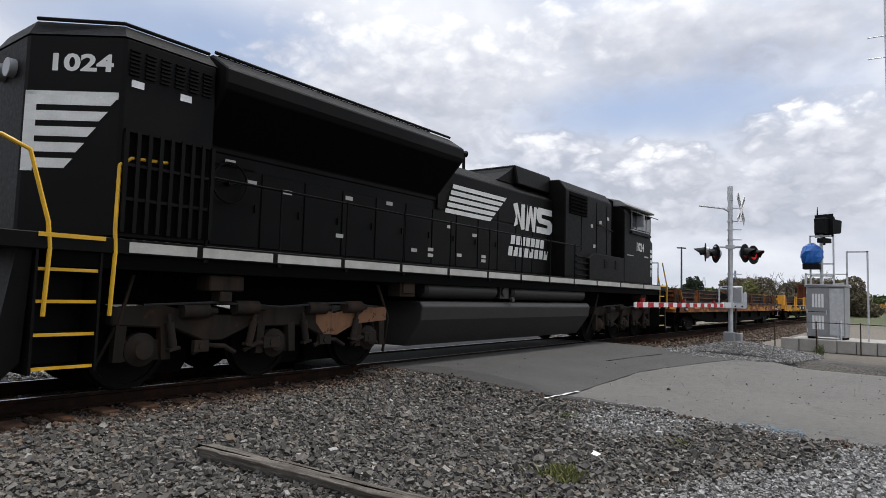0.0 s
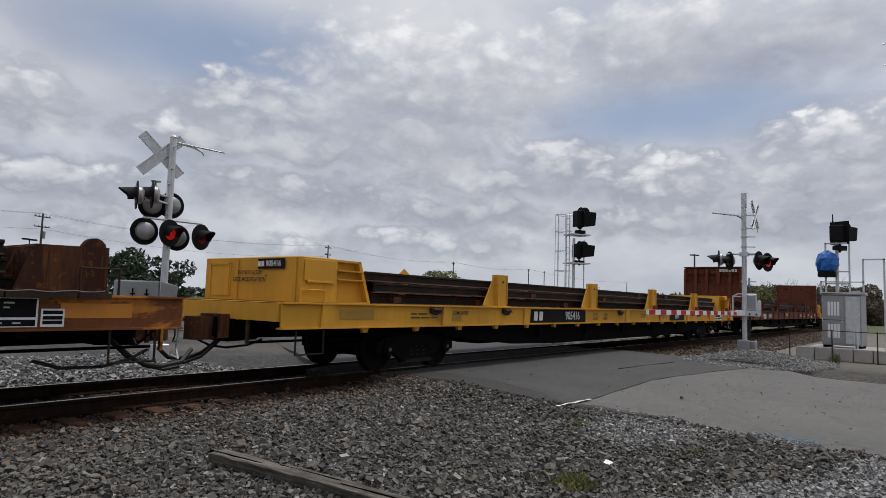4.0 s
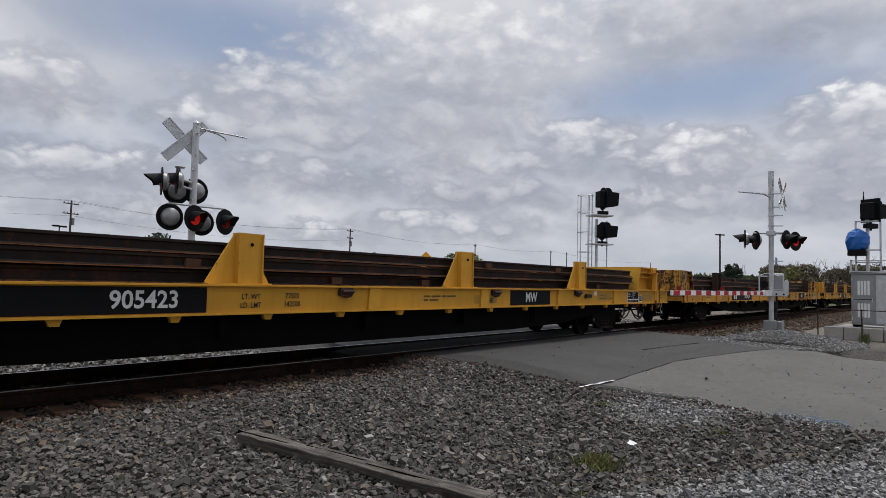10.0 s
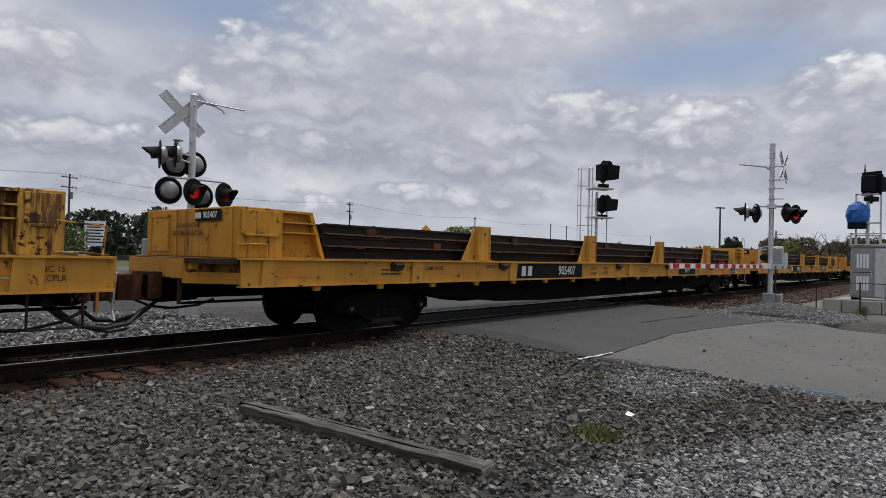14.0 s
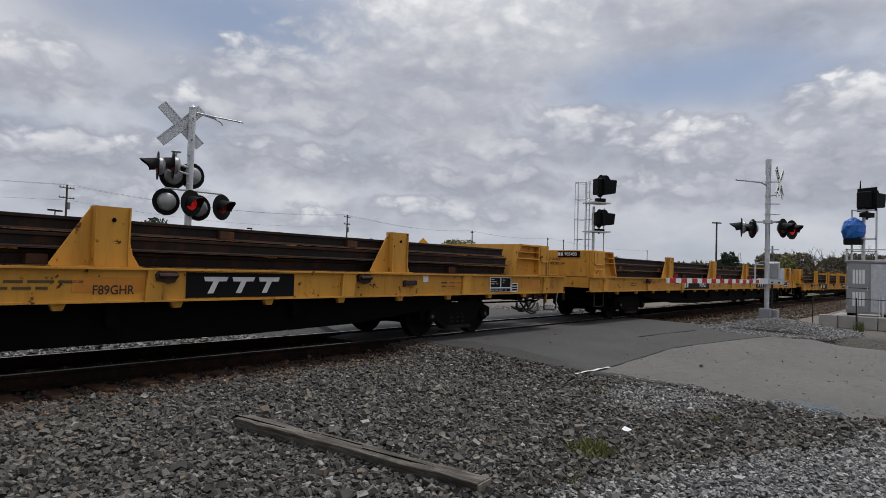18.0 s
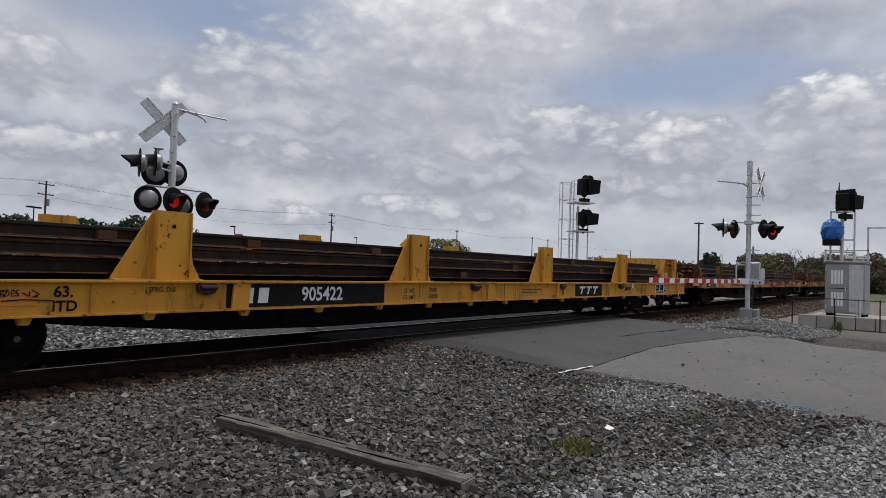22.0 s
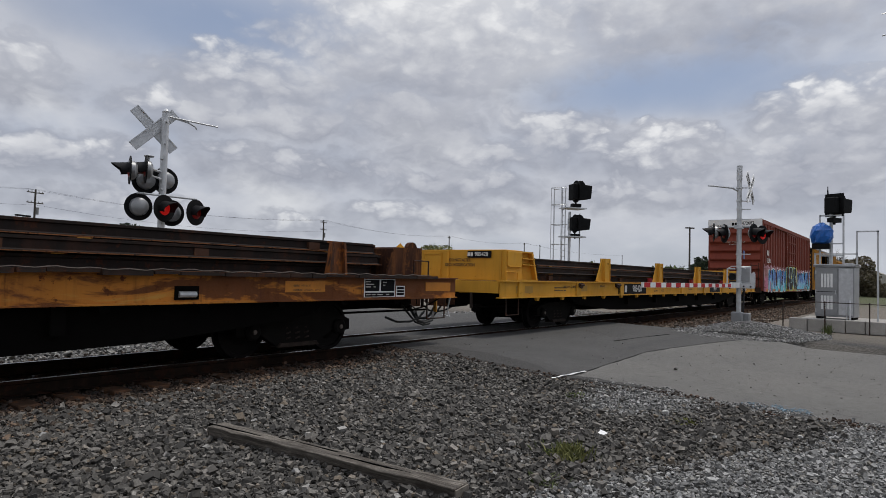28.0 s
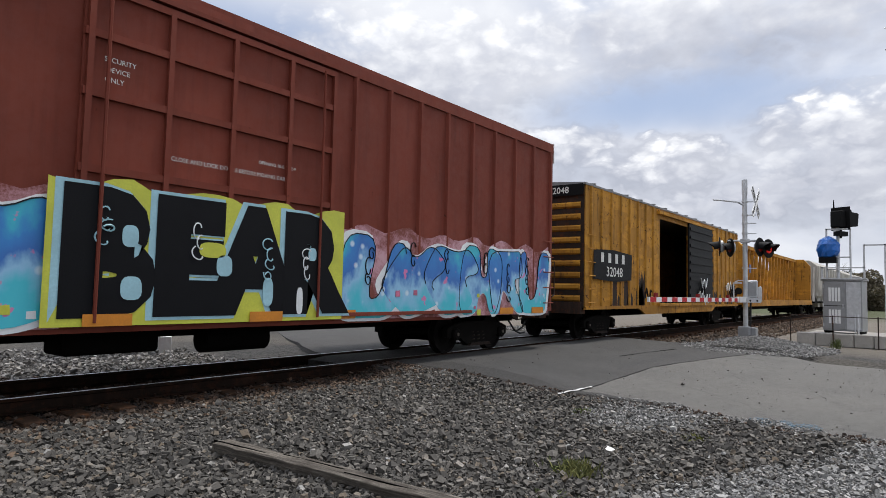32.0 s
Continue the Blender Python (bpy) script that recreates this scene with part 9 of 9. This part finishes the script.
def sign(az, d, z, kind):
    x, y = polar(az, d)
    turn = -az
    if kind == "stop":
        o = thing("stop_sign", "red octagonal stop sign on a steel post", "road sign", at=pose(x, y, -0.4, 0, 0, turn))
        part("post", Shape().box(-0.03, 0.03, 0.01, 0.05, 0, z + 0.75), M_galv, o)
        pts = [(0.40 * math.cos(radians(22.5 + 45 * i)), z + 0.4 + 0.40 * math.sin(radians(22.5 + 45 * i))) for i in range(8)]
        part("rim", Shape().prism(pts, "y", -0.006, 0.006), M_wsheet, o, "white rim")
        part("face", Shape().prism([(a * 0.92, z + 0.4 + (b - z - 0.4) * 0.92) for a, b in pts], "y", -0.012, -0.006), M_red, o, "red face")
        lettering("STOP", 0.28, M_wsheet, o, pose(0, -0.018, z + 0.4, 90, 0, 0), bold=0.006)
    elif kind == "diamond":
        o = thing("warning_sign", "amber diamond warning sign", "road sign", at=pose(x, y, -0.4, 0, 0, turn))
        part("post", Shape().box(-0.03, 0.03, 0.01, 0.05, 0, z + 0.75), M_galv, o)
        part("face", Shape().prism([(-0.62, z + 0.4), (0, z - 0.22), (0.62, z + 0.4), (0, z + 1.02)], "y", -0.012, 0.006), M_signyellow, o, "amber diamond face")
        part("symbol", Shape().prism([(-0.1, z + 0.2), (0.1, z + 0.2), (0.1, z + 0.5), (-0.1, z + 0.6)], "y", -0.016, -0.012), M_black, o)
    else:
        o = thing("board_sign", "white lettered board sign on posts", "road sign", at=pose(x, y, -0.4, 0, 0, turn))
        part("post", Shape().box(-0.6, -0.5, 0, 0.1, 0, z + 0.9).box(0.5, 0.6, 0, 0.1, 0, z + 0.9), M_galv, o)
        part("board", Shape().box(-0.75, 0.75, -0.02, 0.0, z - 1.1, z + 0.9), M_wsheet, o, "white board")
        for i in range(7):
            part("line", Shape().box(-0.6, 0.6 - 0.2 * (i % 2), -0.025, -0.02, z + 0.6 - i * 0.24, z + 0.7 - i * 0.24), M_black, o, "dark lettering bar")


CARS = []


def road_car(name, label, paint, long_bed, x_at, t_at, v, y):
    """A passing car or pickup on the highway beyond the track."""
    o = thing(name, label, "car", "road traffic")
    L = 5.4 if long_bed else 4.6
    h = 1.15 if long_bed else 0.95
    part("body", Shape().prism([(-L / 2, 0.35), (-L / 2, h - 0.15), (-L / 2 + 0.1, h), (L / 2 - 0.9, h), (L / 2 - 0.15, h - 0.22), (L / 2, 0.6), (L / 2, 0.35)], "y", -0.92, 0.92), paint, o, "car body", bevel=0.06)
    roof = [(-0.75, h), (-0.45, h + 0.62), (0.75, h + 0.62), (1.35, h)] if long_bed else [(-1.85, h), (-1.2, h + 0.48), (0.4, h + 0.5), (1.25, h)]
    part("cabin", Shape().prism(roof, "y", -0.78, 0.78), paint, o, "cabin", bevel=0.06)
    c = [(sum(p[0] for p in roof) / 4, sum(p[1] for p in roof) / 4)][0]
    part("window", Shape().prism([(c[0] + (a - c[0]) * 0.86, c[1] + (b - c[1]) * 0.74) for a, b in roof], "y", -0.80, 0.80), M_glass, o, "dark side glass")
    for k in (-1, 1):
        for sy in (-0.82, 0.82):
            part("wheel", lambda: Shape().lathe([(-0.1, 0.2), (-0.1, 0.32), (0.1, 0.32), (0.1, 0.2)], (0, 0, 0.32), (0, 1, 0), 18), M_rubber, o, key="carwheel", at=pose(k * L * 0.31, sy, 0), smooth=True)
    part("tail_light", Shape().box(-L / 2 - 0.01, -L / 2 + 0.08, -0.88, -0.6, h - 0.35, h - 0.15).box(-L / 2 - 0.01, -L / 2 + 0.08, 0.6, 0.88, h - 0.35, h - 0.15), M_red, o)
    CARS.append((o, x_at, t_at, v, y))


def build_distance():
    a = utility_pole(19.77, 96, 10.9, 1, 2)
    b = utility_pole(41.95, 118, 10.8, 2, 2)
    c = utility_pole(53.23, 155, 10.9, 3)
    d = utility_pole(60.0, 180, 10.9, 4)
    e = utility_pole(61.39, 190, 11.0, 5)
    f = utility_pole(68.5, 250, 10.5, 6)
    far_left = a + (a - b) * 1.2
    drops = [(0.4, -0.8), (0.4, 0.8), (-1.6, 0.2)]
    wires("overhead_wires", far_left, a, 0.8, drops)
    wires("overhead_wires", a, b, 1.2, drops)
    wires("overhead_wires", b, c, 1.0, drops[:2])
    wires("overhead_wires", c, d, 0.8, drops[:2])
    wires("overhead_wires", d, f, 1.0, drops[:2])
    x, y = polar(73.97, 82)
    o = thing("lamp_pole", "tall dark pole with a small crossarm", "pole", at=pose(x, y, -0.5, 0, 0, -40))
    part("pole", Shape().rod((0, 0, 0), (0, 0, 8.4), 0.13, 0.09, 8), M_pole, o)
    part("crossarm", Shape().box(-0.6, 0.6, -0.06, 0.06, 8.2, 8.35), M_pole, o)
    for az, dist, h in ((19.05, 72, 6.0), (33.75, 80, 5.6), (44.2, 110, 6.2), (36.4, 140, 6.0)):
        street_lamp(az, dist, h, 2 if az < 20 else 1)
    sign(34.1, 31, 2.3, "stop")
    sign(48.81, 46, 2.95, "diamond")
    sign(21.6, 58, 3.0, "board")
    tree(53.0, 140, 8.6, 9.5, M_lime, "round tree in fresh pale green leaf", 11, 2600, size=0.30)
    tree(41.2, 112, 7.4, 5, M_twig, "bare grey-brown tree in early spring", 12, 0, True)
    tree(49.9, 130, 8.6, 6, M_twig, "bare grey-brown tree in early spring", 13, 0, True)
    tree(24.6, 100, 6.0, 5, M_twig, "bare grey-brown tree in early spring", 14, 0, True)
    tree(18.3, 56, 3.9, 5.0, M_leaf, "bushy green tree beside the highway", 15, 2600, size=0.16)
    tree(15.6, 62, 4.2, 5.0, M_leaf, "bushy green tree beside the highway", 16, 2400, size=0.16)
    tree(74.9, 150, 7.4, 4.2, M_pine, "dark evergreen tree near the horizon", 17, 2200, size=0.3)
    tree(65.6, 150, 6.2, 4.5, M_lime, "small round tree in green leaf", 18, 1200)
    tree(59.0, 170, 5.8, 4.5, M_leaf, "small round tree in green leaf", 19, 1200)
    tree(73.2, 170, 8.0, 6, M_twig, "bare grey-brown tree in early spring", 20, 0, True)
    tree(78.7, 109, 5.6, 4.5, M_lime, "tree just coming into pale leaf", 21, 1500, size=0.17)
    for i, az in enumerate((78.3, 79.0, 80.4, 81.1, 81.9, 82.6, 83.3, 84.2)):
        tree(az, 112 + 6 * (i % 3), 8.2 + 0.7 * (i % 2), 6, M_twig, "bare brown thicket tree", 30 + i, 0, True)
    woods("woods", "far belt of spring trees along the horizon", 43, 79, 270, 6.0, 9.5, M_leaf, 15000, 0.75, 1)
    woods("woods", "bare brown thicket beside the track", 77.6, 87.0, 112, 5.2, 7.6, M_twig, 42000, 0.20, 2, 10)
    woods("woods", "dark trees behind the highway", 6, 30, 120, 7.5, 10.5, M_pine, 16000, 0.45, 3)
    woods("woods", "distant trees at the end of the track", 84.5, 100, 300, 5, 9, M_leaf, 6000, 0.8, 4)
    woods("woods", "low far trees", 28, 44, 300, 3.5, 5.5, M_pine, 4500, 0.7, 5)
    x, y = polar(75.73, 420)
    tw = thing("lattice_tower", "far steel lattice power tower", "tower", at=pose(x, y, -0.8))
    s = Shape()
    for sx in (-1, 1):
        for sy in (-1, 1):
            s.rod((sx * 2.2, sy * 2.2, 0), (sx * 0.4, sy * 0.4, 17), 0.12, 0.08, 4)
    for i in range(6):
        z, w = i * 2.8, 2.2 - 1.8 * i * 2.8 / 17
        w2 = 2.2 - 1.8 * (i + 1) * 2.8 / 17
        s.rod((-w, -w, z), (w2, -w2, z + 2.8), 0.07, n=4).rod((w, -w, z), (-w2, -w2, z + 2.8), 0.07, n=4)
    for z in (12, 14.4, 16.6):
        s.rod((-2.4, 0, z), (2.4, 0, z), 0.09, n=4)
    part("lattice", s, M_galv, tw)
    road_car("sedan", "white sedan on the highway", plain("white car paint", (0.72, 0.72, 0.72), 0.3, vary=0.05), False, 19.3, 11.6, 9.0, 39.0)
    road_car("pickup", "red pickup truck on the highway", plain("red car paint", (0.30, 0.012, 0.016), 0.3, vary=0.05), True, 18.8, 16.5, 7.0, 37.0)
    road_car("pickup", "white pickup truck on the highway", plain("white truck paint", (0.7, 0.7, 0.7), 0.3, vary=0.05), True, 31.5, 8.9, 8.0, 37.0)
    road_car("sedan", "silver sedan on the highway", plain("silver car paint", (0.45, 0.46, 0.48), 0.3, 0.5, vary=0.05), False, 19.0, 19.1, 9.0, 39.0)
    # low roofs beyond the highway
    for az, dist, w, hh, material in ((38.0, 190, 26, 4.2, M_conc), (46.5, 210, 34, 4.6, M_stripe_grey), (56.8, 230, 22, 4.4, M_conc)):
        x, y = polar(az, dist)
        b = thing("building", "low pale commercial building far beyond the highway", "building", "far buildings", at=pose(x, y, -0.8, 0, 0, -az))
        part("wall", Shape().box(-w / 2, w / 2, 0, 14, 0, hh), material, b, "pale wall")
        part("roof", Shape().box(-w / 2 - 0.4, w / 2 + 0.4, -0.4, 14.4, hh, hh + 0.35), M_stripe_grey, b, "flat roof edge")
        for i in range(6):
            part("window", lambda: Shape().box(-1.1, 1.1, -0.05, 0.02, 1.0, 2.6), M_glass, b, "dark window", key="bwindow", at=pose(-w / 2 + (i + 0.5) * w / 6, 0, 0))


build_distance()


def weeds(x, y, n, h, seed):
    rng = random.Random(seed)
    s = Shape()
    for _ in range(n):
        a, r = rng.uniform(0, 6.28), rng.uniform(0, 0.24) * rng.uniform(0.3, 1.0)
        p = Vector((x + r * math.cos(a), y + r * math.sin(a), ground_z(x, y) - 0.01))
        tip = p + Vector((rng.uniform(-0.1, 0.1), rng.uniform(-0.1, 0.1), h * rng.uniform(0.4, 1.0)))
        u = Vector((math.cos(a + 1.5), math.sin(a + 1.5), 0)) * 0.006
        s.add([p - u, p + u, (p + tip) / 2 + u * 1.4 + Vector((0, 0, 0.02)), tip, (p + tip) / 2 - u * 1.4 + Vector((0, 0, 0.02))], [(0, 1, 2, 3, 4)])
    tagged(part("weeds", s, M_lime if seed % 3 == 1 else M_leaf), "small tuft of green weeds in the gravel", "weeds", "weeds")


for x, y, n, h, k in ((5.12, -6.78, 240, 0.18, 1), (5.25, -6.6, 110, 0.12, 2), (7.75, -5.55, 50, 0.1, 3), (7.15, -7.2, 40, 0.1, 4), (4.35, -6.95, 40, 0.08, 5), (16.6, -5.9, 70, 0.22, 6), (15.9, -7.0, 60, 0.16, 7), (17.4, -7.6, 80, 0.2, 8), (24.8, -6.6, 120, 0.4, 9)):
    weeds(x, y, n, h, k)


def litter():
    z = ground_z(6.0, -6.7)
    def scrap(name, pts, wide, at, label):
        s = Shape()
        for i, (a, b) in enumerate(pts):
            s.v += [(a, b - wide, 0.010 + 0.007 * (i % 3)), (a, b + wide * (0.6 + 0.3 * (i % 3)), 0.012 + 0.009 * ((i + 1) % 2))]
        s.f = [(2 * i, 2 * i + 2, 2 * i + 3, 2 * i + 1) for i in range(len(pts) - 1)]
        tagged(part(name, s, M_wsheet, at=at), label, "litter")
    scrap("paper", [(-0.06, 0.0), (-0.02, 0.02), (0.03, -0.01), (0.075, 0.015)], 0.035, pose(6.03, -6.67, ground_z(6.03, -6.67) + 0.035, 18, -10, 20), "small crumpled white paper on the gravel")
    scrap("paper_strip", [(-0.50, 0.0), (-0.38, -0.012), (-0.2, 0.0), (0.0, 0.012), (0.15, 0.02), (0.32, 0.02), (0.5, 0.035)], 0.026, pose(8.85, -4.95, road_z(8.85, -4.95) + 0.012, 0, 0, -6), "curled white paper strip on the asphalt edge")
    rng = random.Random(21)
    spray_blue = plain("faded blue marking paint", (0.13, 0.20, 0.25), 0.85, vary=0.4, scale=12)
    mark = Shape()
    for i in range(260):
        k = i / 260
        x = 8.72 + 0.10 * math.sin(k * 17) + rng.gauss(0, 0.07)
        y = -7.4 - 0.72 * k + rng.gauss(0, 0.03)
        r, a = rng.uniform(0.004, 0.014), rng.uniform(0, 6.28)
        mark.prism([(x + r * math.cos(a + q) * rng.uniform(0.6, 1.7), y + r * math.sin(a + q)) for q in (0, 1.3, 2.5, 3.8, 5.0)], "z", road_z(x, y) - 0.02, road_z(x, y) + 0.004)
    tagged(part("paint_mark", mark, spray_blue), "faded blue spray marking on the asphalt", "marking", kind="stuff")
    for x, y in ((7.56, 4.58),):
        jb = thing("junction_box", "small grey ribbed junction box on the far ballast", "junction box", at=pose(x, y, -0.22))
        part("case", Shape().box(-0.14, 0.14, -0.11, 0.11, 0.04, 0.36), M_galv, jb, bevel=0.01)
        for i in range(4):
            part("rib", lambda: Shape().box(-0.012, 0.012, -0.012, 0.0, 0.06, 0.34), M_galv, jb, key="jbrib", at=pose(-0.09 + i * 0.06, -0.11, 0))
        part("foot", Shape().box(-0.10, 0.10, -0.08, 0.08, -0.06, 0.04), M_conc, jb, "concrete foot")
    seam = part("tar_seam", Shape().prism([(14.2, -3.47), (15.6, -3.58), (17.3, -3.76), (17.3, -3.72), (15.6, -3.53), (14.2, -3.44)], "z", -0.09, road_z(15.5, -3.6) + 0.012), M_black)
    tagged(seam, "dark tar line across the asphalt", "marking", kind="structure")


litter()


def motions():
    """The train runs past from the far end of the track; its wheels turn while they can be seen."""
    times = [0, 0.2, 0.4, 0.7, 1.0, 1.5, 2, 3, 4, 6, 9, 12, 16, 20, 24, 28, 30, 32]
    start = {}
    for ob, u in MOVERS:
        walk(ob, [(t, pose(u - run(t), 0, 0)) for t in times])
        start[ob] = u
    for ob, x, t0, v, y in CARS:
        walk(ob, [(t, pose(x + v * (t - t0), y, -0.29)) for t in (0, 8, 16, 24, 32)])
    for car, wheel, dx, r in SPINNERS:
        u = start[car]
        t0, t1 = max(0.0, (u - 46) / SPEED), min(32.0, (u + 4) / SPEED)
        place = wheel.matrix_basis.translation.copy()
        n = max(2, int((t1 - t0) * FPS))
        ts = [t0 + (t1 - t0) * i / n for i in range(n + 1)]
        ts = ([0.0] if t0 > 0.05 else []) + ts + ([32.0] if t1 < 31.95 else [])
        rows = [(t, Matrix.Translation(place) @ Matrix.Rotation(-(run(min(max(t, t0), t1)) - run(t0)) / r, 4, "Y")) for t in ts]
        walk(wheel, rows)


motions()
